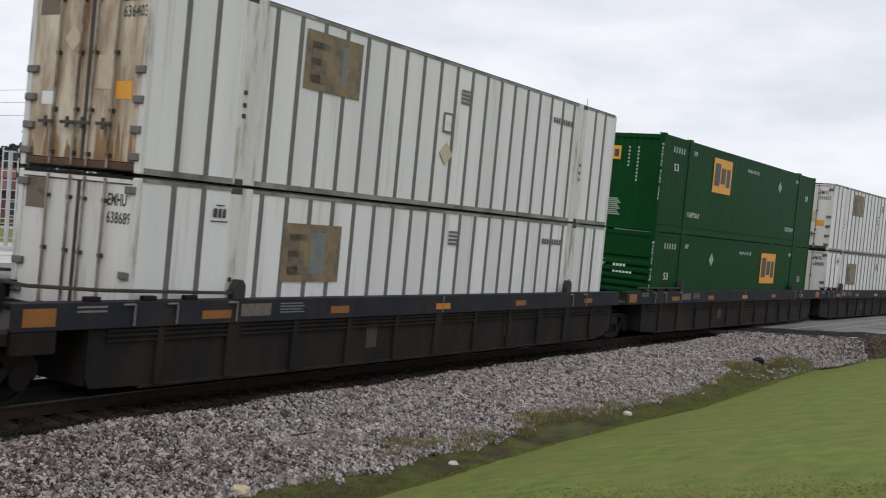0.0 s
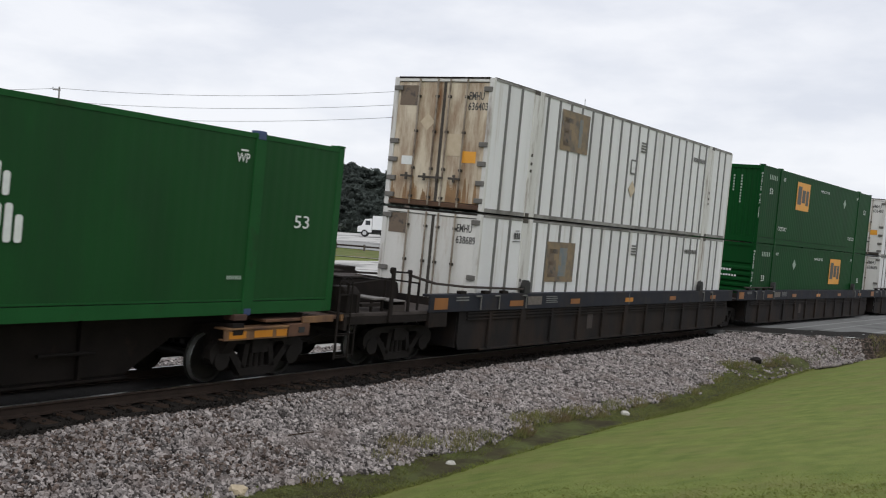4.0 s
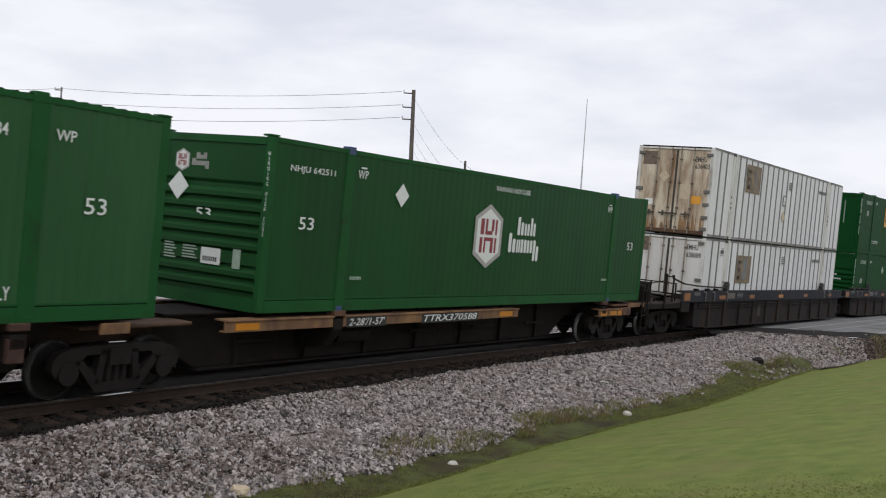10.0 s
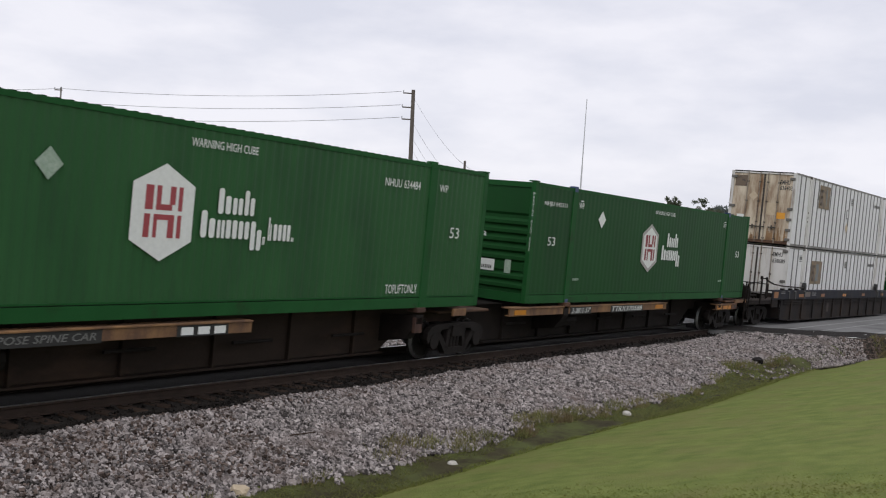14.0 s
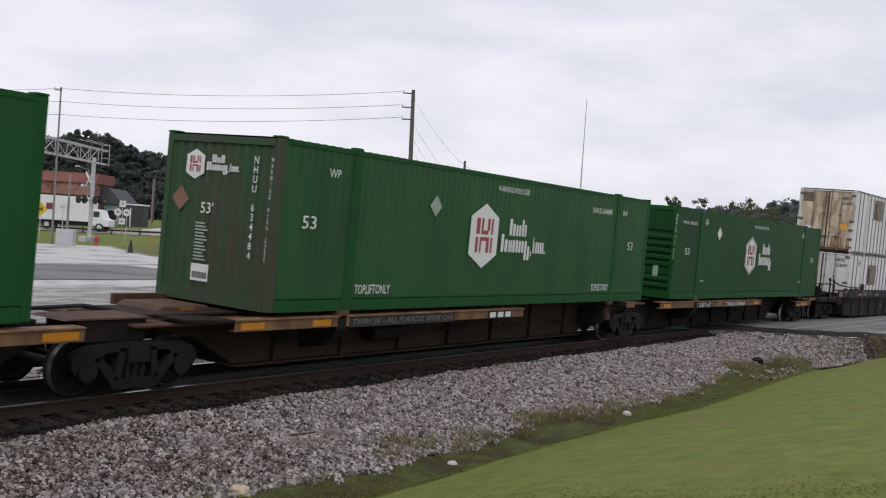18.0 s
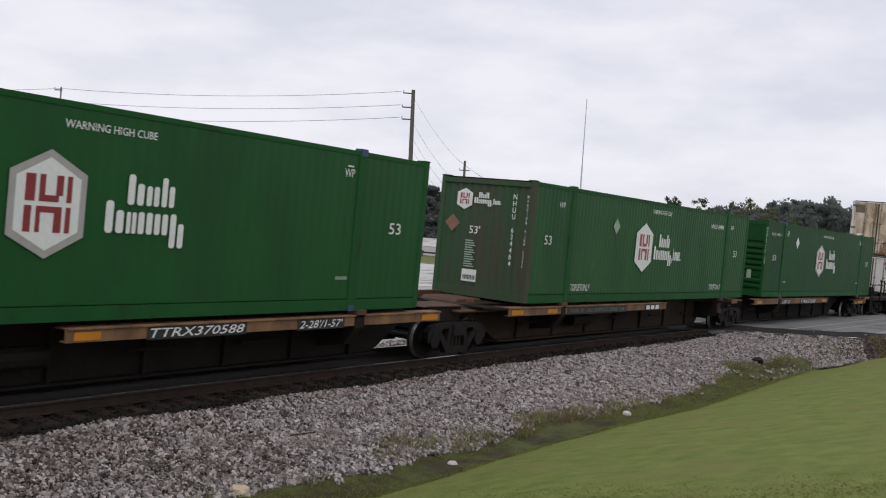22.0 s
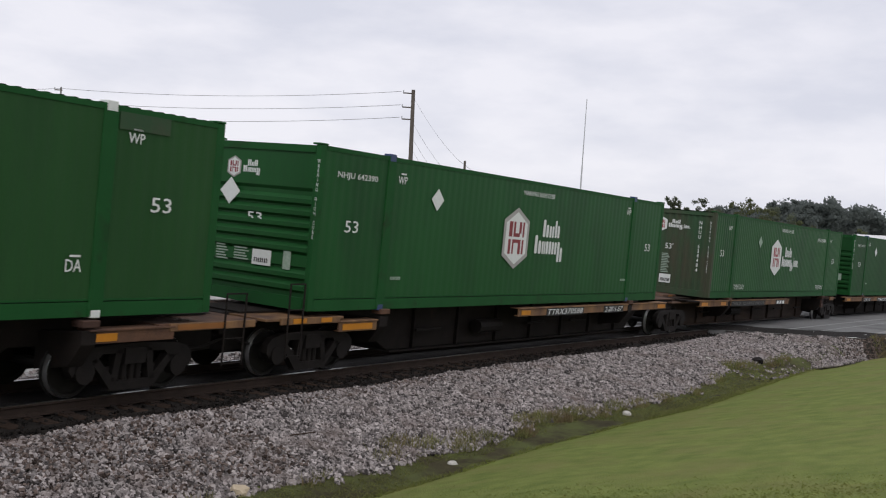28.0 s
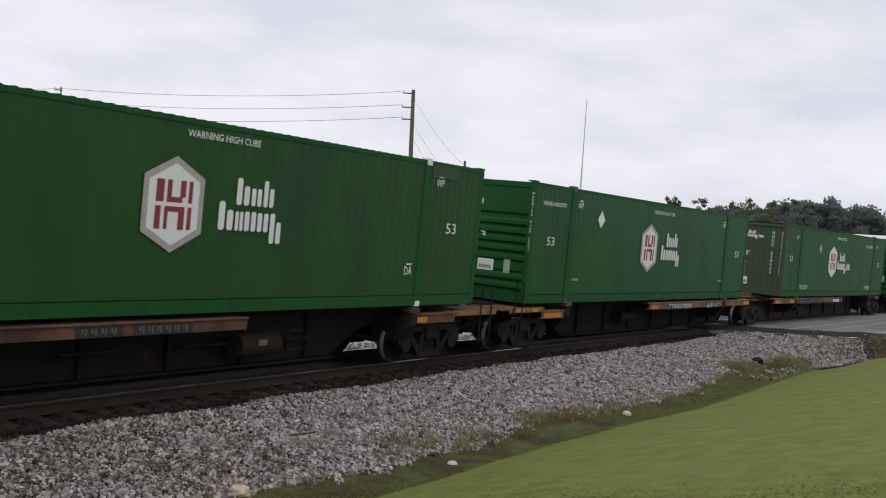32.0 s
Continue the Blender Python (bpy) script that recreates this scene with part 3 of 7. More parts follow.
def name_rows(x, z, k, tail=False):
    """The two-line name: a short word over a longer one."""
    up = [(0.36, 0.3, 0.42, 0.84), (0.7, 0.24, 0.42, 0.7), (0.98, 0.25, 0.42, 0.84)]
    low = [(0.0, 0.33, 0.02, 0.46), (0.37, 0.18, 0.02, 0.32), (0.58, 0.27, 0.02, 0.33), (0.88, 0.26, 0.02, 0.32), (1.18, 0.28, -0.16, 0.33)]
    if tail:
        low += [(1.49, 0.06, -0.06, 0.08), (1.62, 0.09, 0.02, 0.42), (1.76, 0.22, 0.02, 0.31), (2.01, 0.2, 0.02, 0.31), (2.24, 0.07, 0.02, 0.09)]
    return [(x + a * k, w * k, z + b * k, z + c * k) for a, w, b, c in up + low]


def lozenge(box_thing, m, r=0.23, material=None, label="blank white placard"):
    plate([(-r, 0), (0, -r), (r, 0), (0, r)], material or INK, box_thing, m, "placard", 0.004, label)


def high_cube(box_thing, x, z, w, material=None, h=0.11):
    lettering("WARNING HIGH CUBE", w, h, material or INK, box_thing, on_side(x, z))


def hub_container(x0, code, inc=False, flags=()):
    """A green 53-foot domestic container; x0 is its trailing end along the train."""
    dull = inc
    c = thing("shipping_container", "weathered green container with white shield emblem on flat car" if inc else "green steel container with white shield emblem on flat car", "container", group="green containers on flat cars")
    paint = GREEN_DULL if dull else GREEN_OLD if "da" in flags else GREEN_DEEP if "worn" in flags else GREEN
    shell(c, 2.935, paint if not inc else GREEN_AGED, GREEN_RAIL, 0.24 if not inc else 0.2, 0.012 if inc else 0.006 if "da" in flags else 0.003, "flat" if inc else "ribs", GREEN_RAIL if inc else INK if "da" in flags else BLUE, GREEN_DULL if inc else None)
    o = -L53 / 2
    up = 0.08 if "da" in flags else 0.0
    hex_emblem(c, on_side(o + (6.85 if inc else 7.25), 1.555 + up), plain=inc)
    if inc:
        word_shapes(c, on_side(0, 0), name_rows(o + 7.63, 1.2, 0.95, True))
        high_cube(c, o + 7.3, 2.58, 1.47, h=0.13)
        lettering("NHUU 634484", 1.22, 0.16, INK, c, on_side(o + 12.36, 2.37))
        lettering("WP", 0.33, 0.15, INK, c, on_side(o + 14.3, 2.39))
        lettering("WP", 0.33, 0.15, INK, c, on_side(o + 1.33, 2.39))
        for x in (0.71, 14.85):
            lettering("53", 0.38, 0.23, INK, c, on_side(o + x, 1.45))
        for x in (12.67, 2.35):
            lettering("TOPLIFTONLY", 1.12, 0.18, INK, c, on_side(o + x, 0.3))
        lozenge(c, on_side(o + 4.83, 2.09), 0.22, INK_FADED, "faded grey placard")
        e = o - 0.002
        hex_emblem(c, on_end(0.62, 2.4, e + 0.02), 0.37, True)
        word_shapes(c, on_end(0.36, 2.3, e + 0.02), name_rows(0, 0, 0.34, True))
        lettering("53'", 0.3, 0.2, INK, c, on_end(0.42, 1.55, e + 0.02))
        lettering("N\nH\nU\nU\n\n6\n3\n4\n4\n8\n4", 0.1, 1.75, INK, c, on_end(-0.72, 0.85, e + 0.02), lines=0.9)
        lettering("\n".join("WARNING") + "\n\n" + "\n".join("HIGH") + "\n\n" + "\n".join("CUBE"), 0.065, 1.75, INK, c, on_end(-1.1, 0.85, e + 0.02), lines=0.9)
        lozenge(c, on_end(0.9, 1.78, e + 0.02), 0.22, PLACARD_BROWN, "rust-brown placard")
        marks([(0.0, 0.3 - 0.04 * (i % 3), i * 0.058, i * 0.058 + 0.03) for i in range(12)], INK_FADED, c, on_end(0.5, 0.72, e + 0.02), "data_panel")
        marks([(0, 0.42, 0, 0.3)], INK, c, on_end(0.52, 0.36, e + 0.02), "data_panel", "white paper label")
        marks([(0.04 + i * 0.045, 0.07 + i * 0.045, 0.05, 0.16) for i in range(8)], INK_DARK, c, on_end(0.52, 0.36, e + 0.016))
    else:
        high_cube(c, o + 7.42, 2.58 + up, 1.6)
        word_shapes(c, on_side(0, 0), name_rows(o + 8.2, 1.2 + up, 1.02))
        lettering("53", 0.4, 0.22, INK, c, on_side(o + 0.85, 1.43))
        lettering("53", 0.4, 0.22, INK, c, on_side(o + (14.9 if up else 15.05), 1.45 + up / 2))
        for x in (2.38, 14.38 if "far" in flags else 13.5):
            lettering("WP", 0.3, 0.15, INK, c, on_side(o + x, 2.44))
            marks([(0.08, 0.25, 0.18, 0.21)], INK, c, on_side(o + x, 2.44))
        if code:
            lettering(code, 1.2 if " " in code else 0.45, 0.14, INK, c, on_side(o + 0.52, 2.38))
            if " " not in code:
                marks([(i * 0.11, i * 0.11 + 0.08, 0, 0.14) for i in range(6)], INK, c, on_side(o + 1.07, 2.38))
        lozenge(c, on_side(o + 3.82, 2.22))
        marks([(i * 0.05, i * 0.05 + 0.035, 0, 0.06) for i in range(7)], INK_FADED, c, on_side(o + 2.4, 0.57))
        if "da" in flags:
            lettering("DA", 0.27, 0.17, INK, c, on_side(o + 13.48, 0.62))
            marks([(0.06, 0.24, 0.2, 0.23)], INK, c, on_side(o + 13.48, 0.62))
            marks([(0, 0.95, 0, 0.24)], GREEN_DULL, c, on_side(o + 14.2, 2.62), "patch", "dark green repainted patch")
        else:
            marks([(i * 0.05, i * 0.05 + 0.035, 0, 0.06) for i in range(7)], INK_FADED, c, on_side(o + 13.5, 0.57))
        e = o + 0.008
        faded = SILVER if "worn" in flags else None
        hex_emblem(c, on_end(0.72, 2.45, e + 0.018), 0.28)
        word_shapes(c, on_end(0.5, 2.36, e + 0.018), name_rows(0, 0, 0.28), faded)
        lozenge(c, on_end(0.75, 2.0, e - 0.002), 0.25)
        lettering("53", 0.36, 0.17, INK, c, on_end(0.3, 1.48, e))
        lettering("\n".join("WARNING") + "\n\n" + "\n".join("HIGH") + "\n\n" + "\n".join("CUBE"), 0.07, 1.4, INK, c, on_end(-1.24, 1.28, o - 0.004), lines=0.9)
        if " " in code:
            lettering("\n".join(code.replace(" ", "")), 0.11, 1.75, INK_FADED, c, on_end(1.15, 1.0, o - 0.004), lines=0.9)
        marks([(0.0, 0.3 - 0.04 * (i % 3), i * 0.05, i * 0.05 + 0.025) for i in range(6)], INK_FADED, c, on_end(0.98, 0.73, e + 0.02), "data_panel")
        marks([(0.0, 0.36 - 0.04 * (i % 3), i * 0.05, i * 0.05 + 0.025) for i in range(5)], INK_FADED, c, on_end(0.55, 0.76, e + 0.02), "data_panel")
        marks([(0, 0.46, 0, 0.28)], INK, c, on_end(0.12, 0.7, e + 0.02), "data_panel", "white paper label")
        marks([(0.05 + i * 0.05, 0.08 + i * 0.05, 0.05, 0.13) for i in range(7)], INK_DARK, c, on_end(0.12, 0.7, e + 0.016))
        marks([(0, 0.18, 0, 0.33)], INK_FADED, c, on_end(-0.62, 0.68, e + 0.02), "document_holder", "dull green document holder")
    return c, x0 + L53 / 2, 1.195


def emp_mark(c, m, w, h):
    """An amber panel with three dark strokes for the lessor's letters."""
    marks([(0, w, 0, h)], ORANGE, c, m, "brand_panel", "amber brand panel with dark shapes")
    marks([(0.08 * w, 0.36 * w, 0.2 * h, 0.85 * h), (0.42 * w, 0.66 * w, 0.28 * h, 0.74 * h), (0.72 * w, 0.92 * w, 0.2 * h, 0.74 * h)], INK_DARK, c, m @ pose(0, 0, 0.004), "brand_mark")


def emp_container(x0, z, upper):
    c = thing("shipping_container", "green steel container with amber brand panel in well car", "container", group="stacked green containers")
    h = 2.93
    shell(c, h, GREEN_GLOSS, GREEN_GLOSS, 0.24, 0.003, "flat" if upper else "ribs", GREEN_RAIL)
    o = -L53 / 2
    emp_mark(c, on_side(o + (4.25 if upper else 10.1), 1.5 if upper else 1.42), 1.75, 1.15)
    lozenge(c, on_side(o + (11.5 if upper else 4.85), 2.2), 0.22, INK_FADED, "faded placard")
    lettering("53", 0.36, 0.22, INK, c, on_side(o + 0.9, 1.9 if upper else 1.5))
    lettering("53", 0.36, 0.22, INK, c, on_side(o + 15.0, 1.9 if upper else 1.5))
    for x in (2.4, 13.5):
        lettering("WP", 0.3, 0.15, INK, c, on_side(o + x, 2.5))
    high_cube(c, o + 7.6, 2.45, 1.3)
    for x in (2.25, 12.6):
        lettering("TOPLIFTONLY", 1.12, 0.16, INK, c, on_side(o + x, 0.55))
    marks([(i * 0.2, i * 0.2 + 0.1, 0, 0.18) for i in range(5)], INK_FADED, c, on_side(o + 0.75, 2.45))
    e = o + 0.016
    if upper:
        emp_mark(c, on_end(0.85, 2.1, e), 0.75, 0.42)
        lettering("53'", 0.42, 0.22, INK, c, on_end(0.8, 1.6, e))
        for y, k in ((-0.15, 6), (-0.45, 10)):
            marks([(0, 0.06, -i * 0.11, 0.065 - i * 0.11) for i in range(k)], INK_FADED, c, on_end(y, 2.45, e))
        marks([(0, 0.4 - 0.05 * (i % 3), i * 0.06, i * 0.06 + 0.035) for i in range(9)], INK_FADED, c, on_end(0.35, 0.4, e), "data_panel")
    else:
        lozenge(c, on_end(0.45, 1.9, e), 0.22, INK_FADED, "faded placard")
        marks([(i * 0.11, i * 0.11 + 0.08, 0.2, 0.36) for i in range(4)] + [(i * 0.11, i * 0.11 + 0.08, 0, 0.15) for i in range(6)], INK, c, on_end(0.0, 1.6, e))
    lettering("\n".join("WARNING") + "\n\n" + "\n".join("HIGH") + "\n\n" + "\n".join("CUBE"), 0.08, 1.7, INK, c, on_end(-1.22, 0.95, o - 0.004), lines=0.9)
    return c, x0 + L53 / 2, z


BRACKETS = []


def white_container(x0, z, upper, rusty):
    """A white plate container with grey battens down its sides and a barred double door at the trailing end."""
    c = thing("shipping_container", "white container with grey battens and rust-stained doors, in well car" if rusty else "white container with grey side battens, stacked in well car", "container", group="stacked white containers")
    a, w, p, h = L53 / 2, W53, 6.14, 2.97 if upper else 2.9
    for sx in (-1, 1):
        for sy in (-1, 1):
            part("corner_post", boxes((sx * a - (0.1 if sx > 0 else 0), sx * a + (0.1 if sx < 0 else 0), sy * w - (0.12 if sy > 0 else 0), sy * w + (0.12 if sy < 0 else 0), 0.0, h)), WHITE_GRIMY, c, bevel=0.012)
            part("side_post", boxes((sx * p - (0.12 if sx < 0 else 0.36), sx * p + (0.36 if sx < 0 else 0.12), sy * (w + 0.012) - (0.1 if sy > 0 else 0), sy * (w + 0.012) + (0.1 if sy < 0 else 0), 0.0, h + 0.01)), WHITE_GRIMY, c, bevel=0.012)
            part("top_casting", boxes((sx * p - 0.12, sx * p + 0.12, sy * (w + 0.016) - (0.17 if sy > 0 else 0), sy * (w + 0.016) + (0.17 if sy < 0 else 0), h - 0.1, h + 0.02)), STEEL_DARK, c, bevel=0.012)
            part("bottom_casting", boxes((sx * p - 0.1, sx * p + 0.1, sy * (w + 0.016) - (0.17 if sy > 0 else 0), sy * (w + 0.016) + (0.17 if sy < 0 else 0), -0.02, 0.1)), STEEL_DARK, c, bevel=0.012)
            if sy < 0:
                for zz in (1.05, 1.22, 1.42):
                    part("latch_hole", boxes((sx * p - 0.06, sx * p + 0.02, -w - 0.02, -w - 0.011, zz, zz + 0.07)), STEEL_DARK, c)
    batten = None
    sheets = {}
    for sy in (-1, 1):
        for x0_, x1_ in ((-a + 0.1, -p - 0.1), (-p - 0.02, p + 0.02), (p + 0.1, a - 0.1)):
            part("top_rail", boxes((x0_, x1_, sy * (w - 0.002) - (0.07 if sy > 0 else 0), sy * (w - 0.002) + (0.07 if sy < 0 else 0), h - 0.055, h)), RAIL_GREY, c)
            part("bottom_rail", boxes((x0_, x1_, sy * (w - 0.002) - (0.07 if sy > 0 else 0), sy * (w - 0.002) + (0.07 if sy < 0 else 0), 0.0, 0.09)), RAIL_GREY, c)
            n = max(1, round((x1_ - x0_) / 0.63))
            s = (x1_ - x0_) / n
            for i in range(n):
                key = round(s, 3)
                if key not in sheets:
                    sheets[key] = as_mesh("side_sheet", boxes((0, s, -0.02, 0.02, 0.09, h - 0.055)), WHITE)
                part("side_sheet", sheets[key], WHITE, c, at=pose(x0_ + i * s, sy * (w - 0.035), 0))
                if i:
                    if batten is None:
                        batten = as_mesh("batten", boxes((-0.05, 0.05, -0.012, 0.012, 0.09, h - 0.055)), BATTEN, 0.006)
                    part("batten", batten, BATTEN, c, at=pose(x0_ + i * s, sy * (w - 0.012), 0))
    part("roof", boxes((-a + 0.02, a - 0.02, -w + 0.08, w - 0.08, h - 0.05, h - 0.01)), BATTEN, c)
    part("floor_frame", boxes((-a + 0.05, a - 0.05, -w + 0.08, w - 0.08, 0.02, 0.12)), STEEL_DARK, c)
    part("end_wall", boxes((a - 0.06, a - 0.02, -w + 0.12, w - 0.12, 0.0, h - 0.02)), WHITE, c)
    e = -a
    part("end_sill", boxes((e, e + 0.12, -w + 0.12, w - 0.12, 0.03, 0.14)), RUSTY if rusty else STEEL_DARK, c, bevel=0.01)
    part("end_header", boxes((e, e + 0.12, -w + 0.12, w - 0.12, h - 0.1, h - 0.03)), WHITE_DOOR, c, bevel=0.01)
    part("header_lip", boxes((e, e + 0.12, -w + 0.12, w - 0.12, h - 0.03, h + 0.012)), FRAME, c, "dark rusty roof lip")
    part("roof_lip", boxes((-a + 0.1, a - 0.1, -w + 0.002, -w + 0.06, h, h + 0.018)), STEEL_DARK, c, "dark grimy roof lip")
    for s in (-1, 1):
        y0, y1 = sorted((s * 0.03, s * (w - 0.1)))
        d = part("door", boxes((e + 0.03, e + 0.09, y0, y1, 0.15, h - 0.11)), RUST_DOOR if rusty and upper else WHITE_DOOR, c, "rust-stained white steel door" if rusty else "", bevel=0.008)
        if rusty and upper:
            rr = random.Random(7 + s)
            for i in range(13):
                y, w0, tall = rr.uniform(y0 + 0.06, y1 - 0.06), rr.uniform(0.02, 0.055), rr.uniform(0.16, 0.62)
                bm = bmesh.new()
                prism(bm, [(y - w0, 0.152), (y + w0, 0.152), (y + w0 * 0.8, 0.152 + tall * 0.5), (y + w0 * 0.25, 0.152 + tall), (y - w0 * 0.3, 0.152 + tall * 0.93), (y - w0 * 0.9, 0.152 + tall * 0.45)], e + 0.029 - 0.0002 * i, e + 0.031, "x")
                part("rust_streak", bm, RUST_BAND, d, "brown rust streak rising from the door foot")
        for y in (0.16, 0.62):
            bm = bmesh.new()
            tube(bm, (e - 0.02, s * y, 0.05), (e - 0.02, s * y, h - 0.04), 0.022, 8)
            part("lock_rod", bm, ROD_PAINT, d, "rust-edged painted lock rod")
            if not BRACKETS:
                BRACKETS.append(as_mesh("rod_bracket", boxes((-0.035, 0.03, -0.04, 0.04, 0, 0.06)), STEEL_DARK, 0.006))
            for zz in (0.2, 0.85, 1.7, 2.5):
                part("rod_bracket", BRACKETS[0], STEEL_DARK, d, at=pose(e, s * y, zz))
            bm = bmesh.new()
            prism(bm, [(s * y - 0.04, 0.66), (s * y + 0.1, 0.66), (s * y + 0.1, 0.6), (s * y + 0.16, 0.6), (s * y + 0.16, 0.66), (s * y + 0.28, 0.66), (s * y + 0.28, 0.71), (s * y + 0.16, 0.71), (s * y + 0.16, 0.77), (s * y + 0.1, 0.77), (s * y + 0.1, 0.71), (s * y - 0.04, 0.71)], e - 0.06, e - 0.03, "x")
            part("handle", bm, STEEL_DARK, d, bevel=0.006)
        for zz in (0.18, 0.57, 1.0, 1.43, 2.66):
            part("hinge", boxes((e - 0.03, e + 0.05, min(s * (w - 0.24), s * (w - 0.02)), max(s * (w - 0.24), s * (w - 0.02)), zz, zz + 0.11)), HINGE, d, bevel=0.01)
    part("door_seal", boxes((e + 0.02, e + 0.03, -0.035, 0.035, 0.15, h - 0.11)), STEEL_DARK, c)
    marks([(0, 0.5, 0, 0.46)], BROWN_PANEL, c, on_end(1.12, 2.32, e + 0.026), "brand_panel", "faded brown brand panel")
    if upper:
        marks([(0, 0.36, 0, 0.26)], ORANGE, c, on_end(-0.62, 1.06, e + 0.026), "warning_label", "amber warning label")
        marks([(0, 0.4, 0, 0.5)], TAN_PALE, c, on_end(-0.18, 1.2, e + 0.026), "warning_label", "faded tan label")
        marks([(0, 0.3, 0, 0.2)], INK, c, on_end(0.95, 0.95, e + 0.026), "warning_label", "white label")
        lozenge(c, on_end(0.37, 1.95, e + 0.026), 0.2, TAN_PALE, "faded tan placard")
        lettering("636403", 0.52, 0.18, INK_DARK, c, on_end(-0.66, 2.24, e + 0.026))
    else:
        lettering("638689", 0.52, 0.18, INK_DARK, c, on_end(-0.66, 2.21, e + 0.026))
        lozenge(c, on_end(0.38, 0.35, e + 0.026), 0.17, TAN_PALE, "faded tan placard")
    lettering("EMHU", 0.4, 0.18, INK_DARK, c, on_end(-0.66, 2.47, e + 0.026))
    o = -a
    y = -w - 0.004
    b = on_side(o + (3.35 if upper else 3.2), 1.75 if upper else 1.42, y)
    marks([(0, 1.55, 0, 1.0)], TAN, c, b, "brand_panel", "faded brown brand panel on the side")
    marks([(0.15, 0.42, 0.12, 0.82), (0.15, 0.62, 0.12, 0.26), (0.15, 0.55, 0.42, 0.54), (0.15, 0.62, 0.7, 0.82)], BROWN_PANEL, c, b @ pose(0, 0, 0.004), "brand_mark", "faded brown shapes")
    marks([(0.98, 1.16, 0.14, 0.86)] if upper else [(0.7, 1.12, 0.14, 0.86)], PATCH_BLUE, c, b @ pose(0, 0, 0.004), "brand_mark", "faded blue-grey patch")
    if not upper:
        marks([(0.03, 0.11, 0.0, 0.14), (0.14, 0.2, 0, 0.14), (0.23, 0.3, 0, 0.14), (-0.02, 0.34, -0.07, -0.05), (0.08, 0.26, 0.18, 0.2)], INK_DARK, c, on_side(o + 1.5, 2.42, y))
    marks([(0, 0.4, i * 0.08, i * 0.08 + 0.05) for i in range(4)], BATTEN, c, on_side(o + 8.35, 2.2, y), "data_panel")
    marks([(i * 0.13, i * 0.13 + 0.09, 0, 0.13) for i in range(9)], BATTEN, c, on_side(o + 12.6, 2.35, y), "marking")
    if upper:
        marks([(0, 0.34, 0, 0.42)], BATTEN, c, on_side(o + 7.75, 1.52, y), "window_frame", "grey framed inspection plate")
        marks([(0.05, 0.29, 0.05, 0.37)], WHITE, c, on_side(o + 7.75, 1.52, y - 0.004), "inspection_plate")
        lozenge(c, on_side(o + 7.95, 1.1, y), 0.24, TAN_PALE, "faded placard")
    else:
        lozenge(c, on_side(o + 7.75, 0.3, y), 0.22, TAN_PALE, "faded placard")
    return c, x0 + L53 / 2, z


ROD_PAINT = surface("rust_edged_rod_paint", (0.13, 0.10, 0.075), (0.40, 0.35, 0.28), 4, 0.6, grain=30, stain=(0.08, 0.05, 0.03), stain_scale=3, stain_at=(0.46, 0.6), stretch=(1, 1, 0.5))
HINGE = surface("grimy_grey_hinge", (0.1, 0.095, 0.085), (0.18, 0.17, 0.155), 6, 0.6, metal=0.2)
BROWN_PANEL = surface("dull_brown_panel", (0.11, 0.08, 0.055), (0.19, 0.14, 0.10), 3, 0.6, stain=(0.06, 0.05, 0.042), stain_scale=3, stain_at=(0.5, 0.6), bump=0.0)
TAN_PALE = surface("faded_tan_label", (0.42, 0.33, 0.22), (0.58, 0.49, 0.36), 6, 0.6, bump=0.0)
PATCH_BLUE = surface("faded_blue_patch", (0.10, 0.125, 0.14), (0.19, 0.21, 0.215), 3, 0.6, bump=0.0, stain=(0.22, 0.17, 0.10), stain_scale=3, stain_at=(0.48, 0.62))


# ---- railway cars ----
def wheel_mesh():
    bm = bmesh.new()
    for s in (-1, 1):
        lathe(bm, [(0.09, s * 0.76), (0.13, s * 0.78), (0.15, s * 0.74), (0.34, s * 0.72), (0.36, s * 0.765), (0.40, s * 0.77), (0.415, s * 0.69), (0.445, s * 0.672), (0.44, s * 0.645), (0.36, s * 0.645), (0.33, s * 0.69), (0.16, s * 0.70), (0.09, s * 0.69)], 28)
    tube(bm, (0, -0.95, 0), (0, 0.95, 0), 0.075, 12)
    # bolted end caps show the turning
    for s in (-1, 1):
        tube(bm, (0, s * 0.95, 0), (0, s * 1.06, 0), 0.1, 10)
        for i in range(3):
            q = 2 * math.pi * i / 3
            tube(bm, (0.05 * math.cos(q), s * 1.055, 0.05 * math.sin(q)), (0.05 * math.cos(q), s * 1.08, 0.05 * math.sin(q)), 0.018, 6)
    return as_mesh("wheelset", bm, WHEEL)


WHEELSET = wheel_mesh()


def tread_mesh(s):
    bm = bmesh.new()
    lathe(bm, [(0.402, s * 0.767), (0.4035, s * 0.765), (0.4165, s * 0.692), (0.415, s * 0.69), (0.402, s * 0.767)], 28, caps=False)
    return as_mesh("tread", bm, TREAD)


TREADS = [tread_mesh(-1), tread_mesh(1)]
TURNING = []


